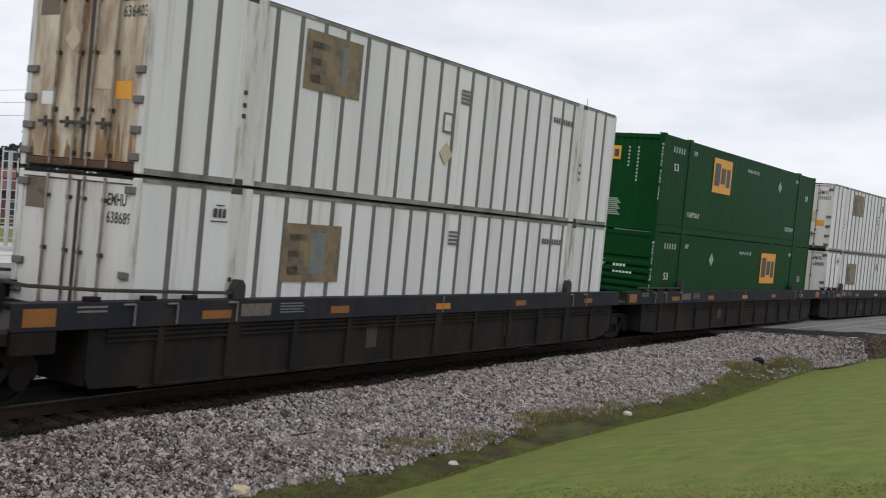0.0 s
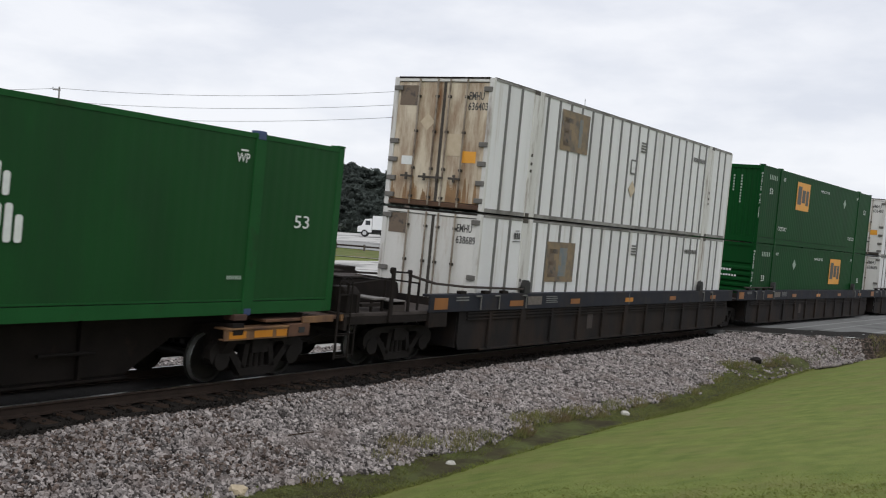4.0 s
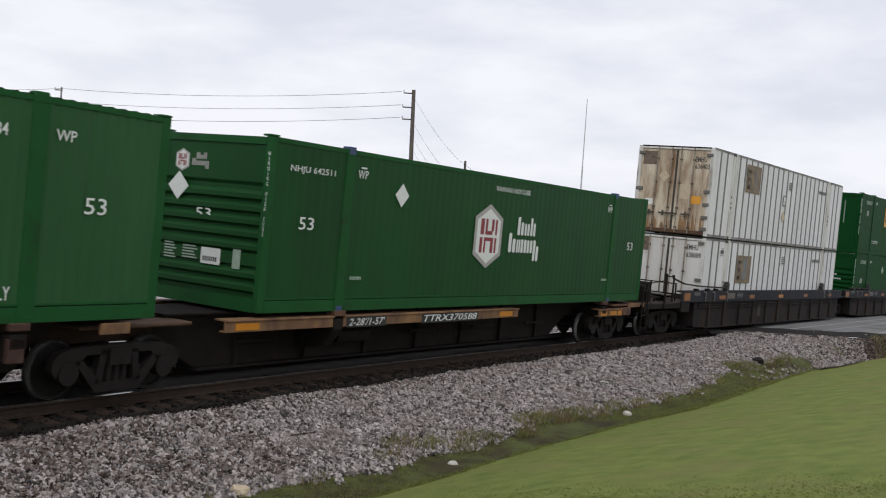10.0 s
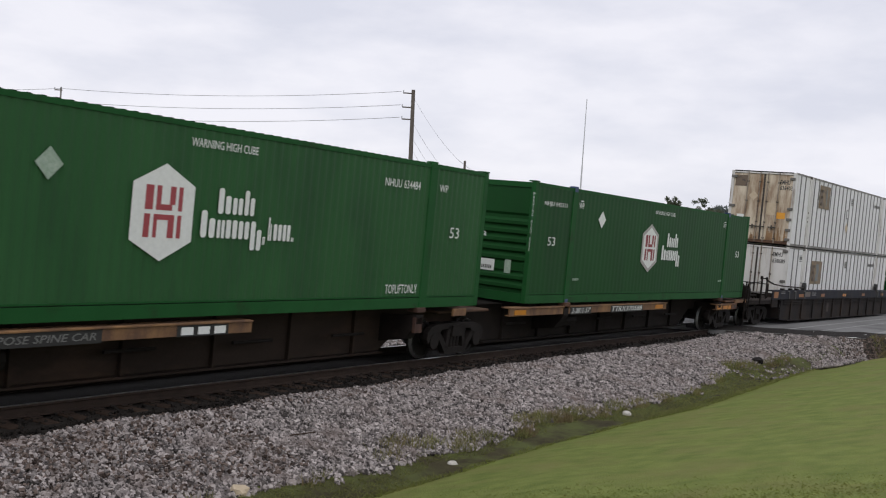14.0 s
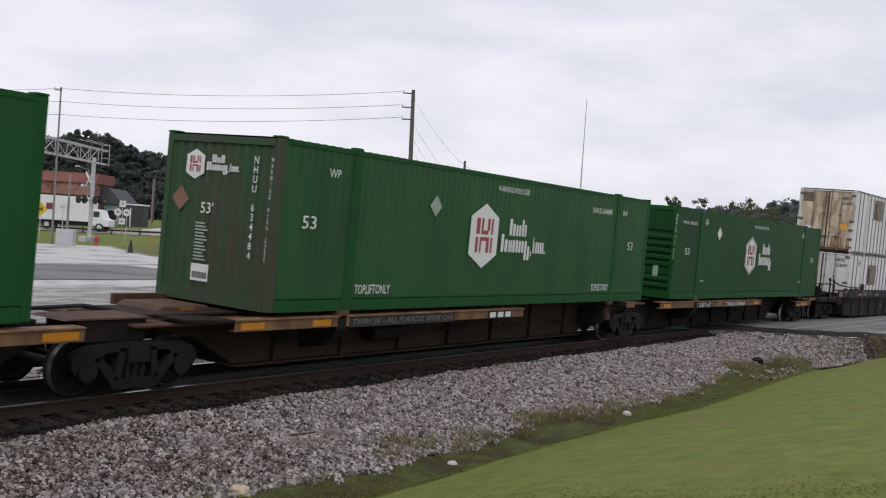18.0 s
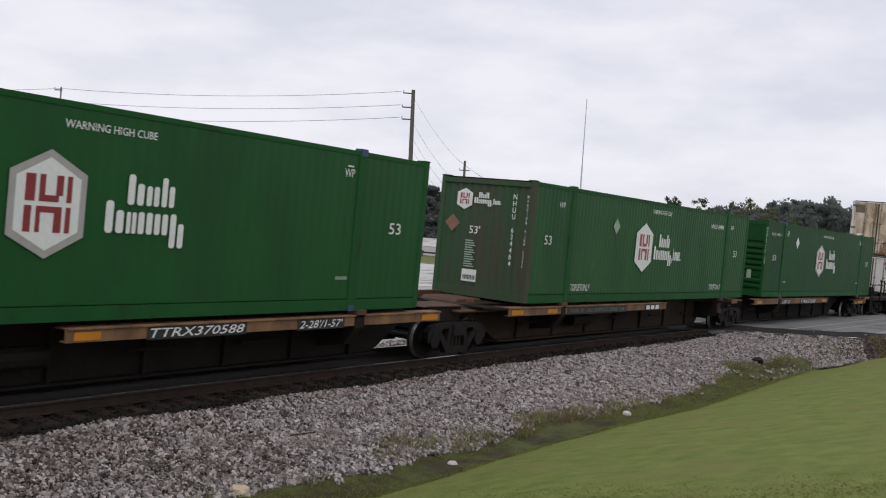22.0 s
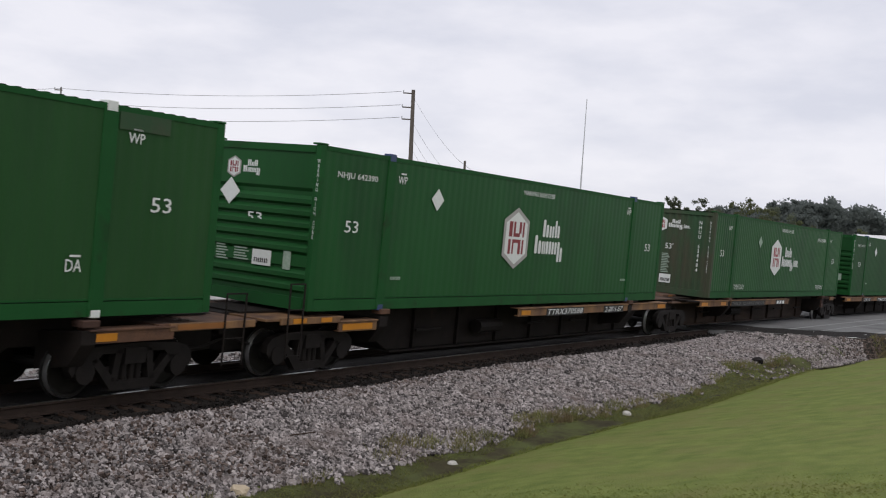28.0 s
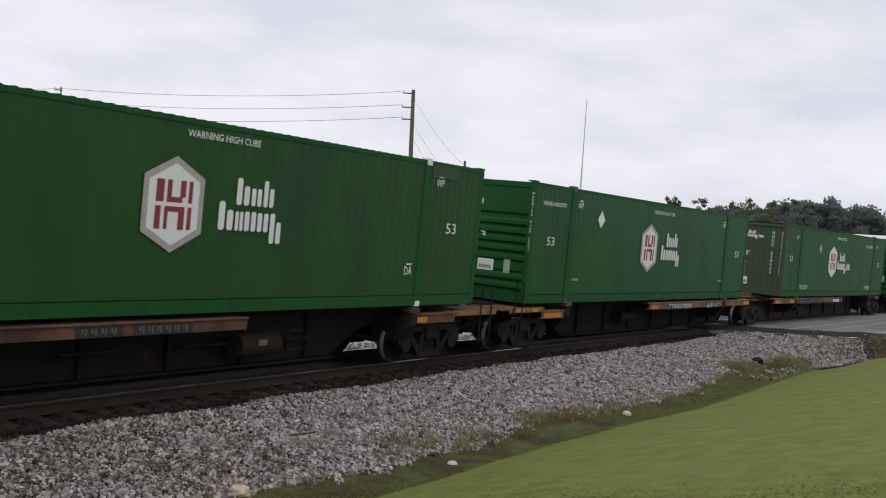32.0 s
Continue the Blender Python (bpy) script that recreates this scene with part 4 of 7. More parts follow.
def truck_frame_mesh():
    bm = bmesh.new()
    for s in (-1, 1):
        y0, y1 = sorted((s * 0.93, s * 1.07))
        # two windows and a spring pocket, by bars
        def bar(pts):
            prism(bm, pts, y0, y1, "y")
        bar([(-1.1, 0.36), (-1.17, 0.46), (-1.17, 0.6), (-1.06, 0.71), (-0.85, 0.77), (-0.3, 0.8), (0.3, 0.8), (0.85, 0.77), (1.06, 0.71), (1.17, 0.6), (1.17, 0.46), (1.1, 0.36), (1.04, 0.5), (0.92, 0.56), (0.74, 0.5), (0.6, 0.665), (-0.6, 0.665), (-0.74, 0.5), (-0.92, 0.56), (-1.04, 0.5)])
        bar([(-0.8, 0.58), (-0.66, 0.6), (-0.3, 0.24), (-0.42, 0.14)])
        bar([(0.66, 0.6), (0.8, 0.58), (0.42, 0.14), (0.3, 0.24)])
        bar([(-0.44, 0.12), (-0.3, 0.26), (0.3, 0.26), (0.44, 0.12)])
        bar([(-0.42, 0.25), (-0.3, 0.25), (-0.22, 0.72), (-0.34, 0.72)])
        bar([(0.3, 0.25), (0.42, 0.25), (0.34, 0.72), (0.22, 0.72)])
        for c in (-0.89, 0.89):
            tube(bm, (c, y0 - 0.015, 0.42), (c, y1 + 0.015, 0.42), 0.17, 12)
        for c in (-0.14, 0.0, 0.14):
            tube(bm, (c, s * 1.0, 0.26), (c, s * 1.0, 0.5), 0.055, 8)
    box(bm, -0.2, 0.2, -1.1, 1.1, 0.5, 0.74)
    return as_mesh("truck_frame", bm, TRUCK)


TRUCK_FRAME = truck_frame_mesh()


def truck(car, x):
    """A two-axle truck at x on its car."""
    part("truck_frame", TRUCK_FRAME, TRUCK, car, at=pose(x, 0, 0))
    bm = bmesh.new()
    tube(bm, (0, 0, 0.72), (0, 0, 0.9), 0.28, 16)
    part("centre_bowl", bm, TRUCK, car, at=pose(x, 0, 0))
    for dx in (-0.89, 0.89):
        w = part("wheelset", WHEELSET, WHEEL, car, at=pose(x + dx, 0, 0.42))
        for tread in TREADS:
            part("tread", tread, TREAD, w, "polished wheel tread")
        TURNING.append((w, x + dx))
    for dx in (-0.42, 0.42):
        part("brake_beam", boxes((dx - 0.06, dx + 0.06, -1.0, 1.0, 0.36, 0.46)), TRUCK, car, at=pose(x, 0, 0))


def sill_piece(car, x0, x1, z=1.08, refl=(), paint=SILL):
    """A length of yellow side sill: top flange, web and lower lip, with amber reflectors."""
    for k in (1, -1):
        bm = bmesh.new()
        prism(bm, [(k * u, z + v) for u, v in ((1.36, 0.03), (1.36, 0), (1.33, 0), (1.33, -0.175), (1.2, -0.175), (1.2, -0.15), (1.29, -0.15), (1.29, 0), (1.08, 0), (1.08, 0.03))], x0, x1, "x")
        s = part("side_sill", bm, paint, car, bevel=0.006)
    for a, b in refl:
        part("reflector", boxes((a, b, -1.338, -1.331, z - 0.145, z - 0.03)), REFLECT, s, "amber reflector strip")
    return s


def bracket(car, x, tall=0.55):
    """A cross arm under a container foot, down to the spine."""
    for s in (-1, 1):
        bm = bmesh.new()
        prism(bm, [(s * 0.4, 0.95), (s * 1.34, 1.06), (s * 1.34, 0.86), (s * 1.1, 0.86 - tall * 0.6), (s * 0.4, 0.4)], x - 0.13, x + 0.13, "x")
        part("cross_arm", bm, FRAME, car, bevel=0.008)
        part("foot_pad", boxes((x - 0.14, x + 0.16, min(s * 1.12, s * 1.36), max(s * 1.12, s * 1.36), 1.1, 1.2)), SILL_RUST, car, bevel=0.01)


def spine(car, x0, x1, b0, b1, paint=FRAME):
    """The box beam: full depth from b0 to b1, shallow out to x0 and x1."""
    bm = bmesh.new()
    prism(bm, [(x0, 0.72), (b0 - 1.0, 0.72), (b0, 0.2), (b1, 0.2), (b1 + 0.9, 0.72), (x1, 0.72), (x1, 1.1), (x0, 1.1)], -0.45, 0.45, "y")
    part("centre_spine", bm, paint, car, bevel=0.015)
    part("spine_flange", boxes((b0, b1, -0.55, 0.55, 0.16, 0.197)), paint, car)
    part("spine_flange", boxes((x0 + 0.3, x1 - 0.3, -0.6, 0.6, 1.102, 1.13)), paint, car)
    for i in range(5):
        x = b0 + (b1 - b0) * (i + 0.5) / 5
        bm = bmesh.new()
        tube(bm, (x - 0.5, -0.66, 0.62), (x + 0.5, -0.66, 0.62), 0.16 if i == 1 else 0.03, 10)
        part("air_reservoir" if i == 1 else "brake_pipe", bm, TRUCK, car)
    for i in range(7):
        x = b0 + (b1 - b0) * (i + 0.5) / 7
        part("spine_stiffener", boxes((x - 0.03, x + 0.03, -0.53, -0.452, 0.2, 1.1)), paint, car)


def coupler(car, x, s):
    bm = bmesh.new()
    box(bm, min(x, x + s * 0.7), max(x, x + s * 0.7), -0.09, 0.09, 0.72, 0.9)
    box(bm, min(x + s * 0.62, x + s * 0.9), max(x + s * 0.62, x + s * 0.9), -0.16, 0.13, 0.66, 0.95)
    tube(bm, (x + s * 0.25, -0.25, 0.7), (x + s * 0.75, -0.3, 0.42), 0.025, 6)
    part("coupler", bm, TRUCK, car, bevel=0.015)


def draft_gear(car, x0, x1):
    """The dark box behind a coupler, with a brake cylinder and a hose beside it."""
    bm = bmesh.new()
    prism(bm, [(x0, 0.42), (x1, 0.5), (x1, 0.98), (x0, 0.98)], -0.5, 0.5, "y")
    part("draft_gear", bm, TRUCK, car, bevel=0.02)
    bm = bmesh.new()
    tube(bm, (x0 + 0.1, 0.75, 0.62), (x1 - 0.1, 0.75, 0.62), 0.2, 12)
    part("brake_cylinder", bm, TRUCK, car)
    bm = bmesh.new()
    for a, b in ((0.0, 0.3), (0.3, 0.6), (0.6, 1.0)):
        p, q = x0 + (x1 - x0) * a, x0 + (x1 - x0) * b
        tube(bm, (p, -0.72, 0.7 - 0.5 * a * (1 - a)), (q, -0.72, 0.7 - 0.5 * b * (1 - b)), 0.025, 6)
    part("air_hose", bm, TRUCK, car)


def ladder(car, x, y, z0, z1, half=0.2):
    """Two slim stiles joined by a top bar, and rungs below."""
    bm = bmesh.new()
    prism(bm, [(x - half, z0), (x - half + 0.024, z0), (x - half + 0.024, z1 - 0.024), (x + half - 0.024, z1 - 0.024), (x + half - 0.024, z0), (x + half, z0), (x + half, z1), (x - half, z1)], y - 0.012, y + 0.012, "y")
    frame_part = part("ladder", bm, FRAME, car, "slim rusty steel ladder")
    n = int((z1 - z0) / 0.4)
    for i in range(n):
        bm = bmesh.new()
        tube(bm, (x - half + 0.02, y, z0 + 0.04 + i * 0.4), (x + half - 0.02, y, z0 + 0.04 + i * 0.4), 0.011, 6)
        part("rung", bm, FRAME, frame_part)


def spine_car(name_label):
    return thing("container_flat_car", name_label, "railway car", group="articulated flat cars")


# ---- the train ----
MOVERS = []            # (thing, place along the train, height, its middle)


def ride(made):
    MOVERS.append((*made, 0))


made = hub_container(11.1, "NHJU 642511", flags=("worn",))
widen(made[0], 1.06)
ride(made)
made = hub_container(-7.44, "NHUU 634484", inc=True)
widen(made[0], 1.08)
ride(made)
made = hub_container(-28.35, "NHJU 642390")
widen(made[0], 1.06)
ride(made)
made = hub_container(-47.06, "", flags=("far", "da"))
ride((made[0], made[1], made[2] + 0.05))
for x0, kind in ((32.48, 0), (52.3, 1), (71.5, 2)):
    for z, up in ((0.31, False), (3.27, True)):
        made = emp_container(x0, z, up) if kind == 1 else white_container(x0, z, up, kind == 0)
        if kind == 0:
            widen(made[0], 1.1)
        ride(made)


def write_side(car, words, x, w, z=0.915, h=0.14):
    part("name_board", boxes((x - 0.06, x + w + 0.06, -1.337, -1.33, z - 0.03, z + h + 0.03)), INK_BLACK, car, "black painted name board")
    lettering(words, w, h, INK, car, on_side(x, z, -1.342), slant=0.25)


INK_FADED_GREY = surface("faded_grey_stencil", (0.10, 0.10, 0.098), (0.2, 0.2, 0.19), 9, 0.7, bump=0.0)
INK_BLACK = surface("black_board_paint", (0.012, 0.012, 0.012), (0.022, 0.022, 0.02), 5, 0.7, bump=0.0)

STENCIL_DIM = surface("rubbed_grey_stencil", (0.07, 0.055, 0.045), (0.18, 0.16, 0.14), 9, 0.8, bump=0.0)
BLACK_HOSE = surface("black_hose_rubber", (0.012, 0.011, 0.01), (0.025, 0.022, 0.02), 6, 0.7)

# leading unit under the first green container; its zero is the container's trailing end
car = spine_car("dark articulated flat car unit with worn yellow sills")
O = 11.05
spine(car, -1.6, 17.1, -0.45, 12.4)
sill_piece(car, -0.68, 2.05, refl=((-0.45, 0.1),))
sill_piece(car, 2.35, 8.98, refl=((8.1, 8.7),))
write_side(car, "2-28'/1-57'", 2.5, 1.12)
write_side(car, "TTRX370588", 4.98, 2.1)
bracket(car, 2.2)
bracket(car, 13.9)
sill_piece(car, 13.6, 15.14, 0.95, refl=((13.7, 14.1), (14.3, 14.75), (14.85, 15.12)))
bm = bmesh.new()
prism(bm, [(15.16, 0.78), (15.73, 0.78), (15.73, 1.0), (15.16, 1.0)], -1.345, -1.1, "y")
step_box = part("step_bracket", bm, SILL_RUST, car, "rusty step bracket with a square hole", bevel=0.01)
part("slot", boxes((15.42, 15.58, -1.352, -1.346, 0.84, 0.94)), INK_BLACK, step_box, "dark square slot")
draft_gear(car, 15.6, 17.0)
part("end_platform", boxes((14.6, 17.1, -1.3, 1.3, 1.04, 1.09)), SILL_RUST, car, bevel=0.008)
part("platform_edge", boxes((15.53, 16.4, -1.345, -1.302, 1.0, 1.12)), SILL, car, bevel=0.008)
part("platform_edge", boxes((16.62, 17.05, -1.345, -1.302, 1.0, 1.12)), SILL, car, bevel=0.008)
truck(car, 14.75)
coupler(car, 17.0, 1)
ladder(car, 16.77, -1.365, 0.33, 1.5, 0.28)
MOVERS.append((car, O, 0, L53 / 2))

# middle unit; a shared truck at each end
car = spine_car("dark articulated flat car unit with rusty joint plates")
O = -7.44
spine(car, -2.6, 17.1, 0.2, 13.85, SPINE_BROWN)
sill_piece(car, -0.72, 1.95, refl=((-0.6, -0.05), (1.2, 1.7)))
sill_piece(car, 2.15, 8.95)
part("name_board", boxes((2.25, 5.9, -1.337, -1.33, 0.885, 1.085)), INK_BLACK, car, "black painted name board")
lettering("TWIN 28' - ALL PURPOSE SPINE CAR", 3.45, 0.11, INK_FADED_GREY, car, on_side(2.35, 0.93, -1.342), slant=0.2)
part("name_board", boxes((7.3, 8.4, -1.337, -1.33, 0.9, 1.07)), INK_BLACK, car, "black painted name board")
marks([(0.05, 0.3, 0, 0.12), (0.4, 0.65, 0, 0.12), (0.75, 1.0, 0, 0.12)], INK, car, on_side(7.33, 0.925, -1.342), "brand_mark")
bracket(car, 2.03)
bracket(car, 13.95)
part("end_bracket", boxes((13.8, 14.06, -1.34, -1.26, 0.68, 1.0)), SILL_RUST, car, bevel=0.01)
part("joint_plate", boxes((15.32, 15.85, -1.3, -1.24, 0.98, 1.14)), SILL, car, "orange-brown joint plate", bevel=0.01)
part("articulation_plate", boxes((-2.6, 0.4, -1.1, 1.1, 1.0, 1.06)), RUSTY, car, bevel=0.02)
bm = bmesh.new()
prism(bm, [(-3.5, 0.8), (-2.24, 0.8), (-2.24, 1.13), (-3.5, 1.13)], -0.95, -0.25, "y")
part("joint_housing", bm, FRAME, car, "dark rusty joint housing", bevel=0.015)
bm = bmesh.new()
prism(bm, [(-3.75, 1.135), (-2.1, 1.135), (-2.25, 1.16), (-3.6, 1.16)], -1.0, -0.2, "y")
part("joint_cover", bm, RUSTY, car, "worn flat joint cover")
part("far_beam", boxes((-1.16, 0.6, 1.1, 1.2, 1.065, 1.25)), RUSTY, car, bevel=0.01)
bm = bmesh.new()
prism(bm, [(-1.85, 1.14), (-0.74, 1.1), (-0.74, 1.06), (-1.85, 1.1)], -1.32, -0.7, "y")
part("bridge_plate", bm, FRAME, car, "sloping brown bridge plate")
bm = bmesh.new()
prism(bm, [(-1.5, 1.065), (-0.2, 1.065), (-0.3, 1.2), (-1.3, 1.2)], -0.25, 0.75, "y")
part("bearing_block", bm, RUSTY, car, bevel=0.02)
part("orange_patch", boxes((-0.95, -0.6, -0.262, -0.254, 1.08, 1.18)), REFLECT_OLD, car, "orange paint patch")
bm = bmesh.new()
tube(bm, (-3.9, 0.5, 1.1), (-2.7, -0.05, 1.22), 0.035, 6)
tube(bm, (-2.7, -0.05, 1.22), (-1.9, 0.1, 1.1), 0.035, 6)
part("brake_hose", bm, BLACK_HOSE, car, "black rubber brake hose")
part("articulation_plate", boxes((15.2, 17.4, -1.0, 1.0, 1.0, 1.06)), RUSTY, car, bevel=0.02)
truck(car, -2.45)
truck(car, 15.9)
MOVERS.append((car, O, 0, L53 / 2))

# trailing unit of the same car
car = spine_car("dark articulated flat car unit with yellow sills and ladders")
O = -28.28
spine(car, -1.3, 17.0, 3.6, 16.0)
sill_piece(car, 0.85, 2.0, 0.98, refl=((0.95, 1.85),))
part("end_platform", boxes((-1.1, 1.0, -1.3, 1.3, 1.04, 1.09)), SILL, car, bevel=0.008)
part("platform_edge", boxes((-0.75, 0.85, -1.345, -1.302, 0.98, 1.1)), SILL, car, bevel=0.008)
for a, b in ((-0.45, -0.1), (0.3, 0.6)):
    part("reflector", boxes((a, b, -1.352, -1.346, 1.0, 1.085)), REFLECT, car, "amber reflector strip")
sill_piece(car, 7.62, 14.1, refl=((7.75, 8.2),))
write_side(car, "TTRX370588", 9.1, 2.0)
write_side(car, "2-28'/1-57'", 12.5, 1.22)
sill_piece(car, 14.42, 17.1, refl=((16.4, 17.0),))
bracket(car, 2.2)
bracket(car, 14.25)
truck(car, 0.43)
coupler(car, -1.3, -1)
draft_gear(car, -1.2, -0.3)
ladder(car, -0.42, -1.36, 0.4, 1.7, 0.2)
MOVERS.append((car, O, 0, L53 / 2))

# the next car
car = spine_car("dark flat car with rusty yellow side sill")
O = -47.01
spine(car, -1.6, 17.2, 0.4, 12.4)
sill_piece(car, 1.9, 9.0, 1.13, paint=SILL_RUST)
for x, n in ((5.7, 4), (6.72, 6)):
    part("name_board", boxes((x - 0.1, x + n * 0.17 + 0.05, -1.337, -1.33, 0.965, 1.115)), INK_BLACK, car, "black painted name board")
    marks([(i * 0.17 + 0.03 * k, i * 0.17 + 0.03 * k + 0.028, 0.0 if k else 0.03, 0.1) for i in range(n) for k in (0, 2)], STENCIL_DIM, car, on_side(x, 0.99, -1.342))
sill_piece(car, 13.9, 15.5, 1.04, refl=((13.95, 14.4),), paint=SILL_RUST)
part("end_platform", boxes((15.2, 17.4, -1.3, 1.3, 1.04, 1.09)), SILL_RUST, car, bevel=0.008)
part("platform_edge", boxes((15.4, 17.3, -1.345, -1.302, 0.98, 1.1)), SILL, car, bevel=0.008)
part("reflector", boxes((15.55, 16.6, -1.352, -1.346, 1.0, 1.085)), REFLECT_OLD, car, "amber reflector strip")
bracket(car, 2.2)
bracket(car, 13.9)
bm = bmesh.new()
tube(bm, (9.35, -0.76, 0.6), (10.35, -0.76, 0.6), 0.2, 16)
part("air_tank", bm, SPINE_BROWN, car, "rusty brown air tank")
part("data_plate", boxes((9.72, 9.92, -0.985, -0.962, 0.6, 0.7)), HINGE, car, "small grey data plate")
bm = bmesh.new()
prism(bm, [(11.06, 0.36), (11.6, 0.36), (11.6, 0.76), (11.06, 0.76)], -0.475, -0.455, "y")
part("access_cover", bm, SPINE_BROWN, car, bevel=0.01)
part("access_panel", boxes((11.11, 11.55, -0.482, -0.476, 0.41, 0.71)), FRAME, car)
truck(car, 15.0)
truck(car, -2.4)
coupler(car, 17.2, 1)
draft_gear(car, 15.9, 17.2)
ladder(car, 16.78, -1.36, 0.38, 1.55, 0.24)
MOVERS.append((car, O, 0, L53 / 2))


def well_car(first, label):
    """A well car; its zero is the stack's trailing end. first: it has its own end platform with rails and brake wheel."""
    car = thing("well_car", label, "railway car", group="articulated well cars")
    a, b = (-2.0, 17.2)
    for s in (-1, 1):
        y = s * 1.5
        bm = bmesh.new()
        prism(bm, [(y, 1.1), (y, 1.47), (y - s * 0.22, 1.47), (y - s * 0.22, 1.42), (y - s * 0.05, 1.42), (y - s * 0.05, 1.14), (y - s * 0.2, 1.14), (y - s * 0.2, 1.1)], a, b, "x")
        sill = part("side_sill", bm, WELL_SILL, car, bevel=0.008)
        bm = bmesh.new()
        prism(bm, [(-0.74, 0.42), (-0.66, 0.26), (0.3, 0.24), (15.9, 0.24), (16.5, 0.28), (16.9, 0.46), (16.9, 1.1), (-0.74, 1.1)], min(y * 0.93, y * 0.95), max(y * 0.93, y * 0.95), "y")
        part("well_side", bm, WELL, car)
        for i in range(11):
            x = 0.52 + i * 1.5
            wide = 0.13 if i in (1, 5, 9) else 0.06
            part("side_rib", boxes((x - wide, x + wide, min(y * 0.952, y * 0.99), max(y * 0.952, y * 0.99), 0.24, 1.1)), WELL, car, bevel=0.01)
        part("lower_chord", boxes((0.2, 16.0, min(y * 0.9, y * 0.972), max(y * 0.9, y * 0.972), 0.2, 0.25)), WELL, car, bevel=0.01)
        for zz in (0.90, 0.975, 1.045):
            part("side_rail", boxes((-0.45, 16.75, min(y * 0.952, y * 0.982), max(y * 0.952, y * 0.982), zz, zz + 0.028)), WELL, car)
        if s < 0:
            for x, wide, lo, hi, mt in ((-1.85, 0.5, 1.16, 1.4, REFLECT_OLD), (1.28, 0.62, 1.18, 1.31, REFLECT_OLD), (4.39, 0.52, 1.19, 1.32, REFLECT_OLD), (7.82, 0.54, 1.19, 1.31, REFLECT), (11.2, 0.5, 1.2, 1.32, REFLECT_OLD), (14.9, 0.5, 1.2, 1.32, REFLECT_OLD)):
                part("reflector", boxes((x, x + wide, y - 0.008, y - 0.001, lo, hi)), mt, sill, "amber reflector strip")
            marks([(0, 0.62 - 0.05 * (i % 2), i * 0.048, i * 0.048 + 0.022) for i in range(4)], INK_FADED_GREY, car, on_side(3.04, 1.235, y - 0.004), "data_panel", "rows of grey stencilled writing")
            marks([(0, 0.5, i * 0.06, i * 0.06 + 0.03) for i in range(2)], INK_FADED_GREY, car, on_side(-1.02, 1.33, y - 0.004), "data_panel", "rows of grey stencilled writing")
            marks([(0, 0.7, 0, 0.2)], STENCIL_DIM, car, on_side(2.12, 1.2, y - 0.004), "name_board", "rubbed-out grey name panel")
            marks([(0, 0.035, 0, 0.33)], INK_FADED_GREY, car, on_side(8.06, 1.125, y - 0.011), "weld_line", "pale vertical weld line")
            for x in (-0.05, 0.75, 2.0, 14.2, 15.0):
                part("grab_iron", grab_mesh(), GRAB, car, at=pose(x, y - 0.01, 1.13))
            for x in (-0.75, 0.25, 1.05):
                part("rail_bracket", boxes((x - 0.12, x + 0.12, y, y + 0.12, 1.472, 1.54)), FRAME, car, bevel=0.01)
            for x, g, mt, text in ((5.6, 0.34, DECK, "dusty grey placard"), (10.9, 0.3, DECK, "dusty grey placard")):
                part("placard", boxes((x, x + g, y * 0.952 - 0.008, y * 0.952, 0.5, 0.5 + g * 1.3)), mt, car, text)
        for x in (2.05, 13.95):
            bm = bmesh.new()
            prism(bm, [(x - 0.12, 1.472), (x + 0.14, 1.472), (x + 0.14, 1.7), (x + 0.06, 1.78), (x - 0.04, 1.78), (x - 0.12, 1.64)], min(y, y - s * 0.14), max(y, y - s * 0.14), "y")
            part("guide_post", bm, INK_BLACK, car, "black container guide", bevel=0.01)
        bm = bmesh.new()
        prism(bm, [(-2.75, 1.84), (-1.8, 1.67), (-0.6, 1.6), (1.92, 1.545), (1.92, 1.59), (-0.6, 1.65), (-1.8, 1.72), (-2.75, 1.89)] if first else [(-1.2, 1.545), (1.92, 1.545), (1.92, 1.59), (-1.2, 1.59)], min(y - s * 0.02, y - s * 0.09), max(y - s * 0.02, y - s * 0.09), "y")
        part("guide_rail", bm, DECK, car, "worn grey-brown guide rail", bevel=0.01)
    part("well_floor", boxes((0.1, 16.1, -1.36, 1.36, 0.24, 0.3)), WELL, car)
    for x0, x1 in ((a, -0.7), (16.85, b)):
        part("end_bulkhead", boxes((x0 if x0 > 0 else x1 - 0.06, x0 + 0.06 if x0 > 0 else x1, -1.38, 1.38, 0.3, 1.3)), WELL, car)
        part("end_deck", boxes((x0, x1, -1.28, 1.28, 1.07, 1.13)), DECK, car)
        part("bolster", boxes((x0 + 0.05, x1 - 0.05, -0.5, 0.5, 0.74, 1.07)), FRAME, car, bevel=0.02)
    if first:
        part("end_platform", boxes((-4.7, a, -1.45, 1.45, 1.07, 1.14)), DECK, car, bevel=0.01)
        part("corner_bracket", boxes((-1.98, -1.3, -1.49, -1.4, 0.79, 1.098)), FRAME, car, "dark corner bracket", bevel=0.01)
        part("end_beam", boxes((-4.7, -4.6, -1.45, 1.45, 0.82, 1.068)), FRAME, car, bevel=0.01)
        part("platform_edge", boxes((-4.595, -2.0, -1.45, -1.37, 0.92, 1.068)), FRAME, car, bevel=0.01)
        for x, z0, z1, g in ((-3.33, 0.95, 1.97, 0.05), (-2.76, 1.14, 1.95, 0.032)):
            post = part("railing_post", boxes((x - g, x + g, -1.5, -1.452, z0, z1)), FRAME, car, "flat dark steel post", bevel=0.008)
            bm = bmesh.new()
            tube(bm, (x, -1.49, z1 - 0.02), (x, -1.42, z1 - 0.02), g * 1.3, 10)
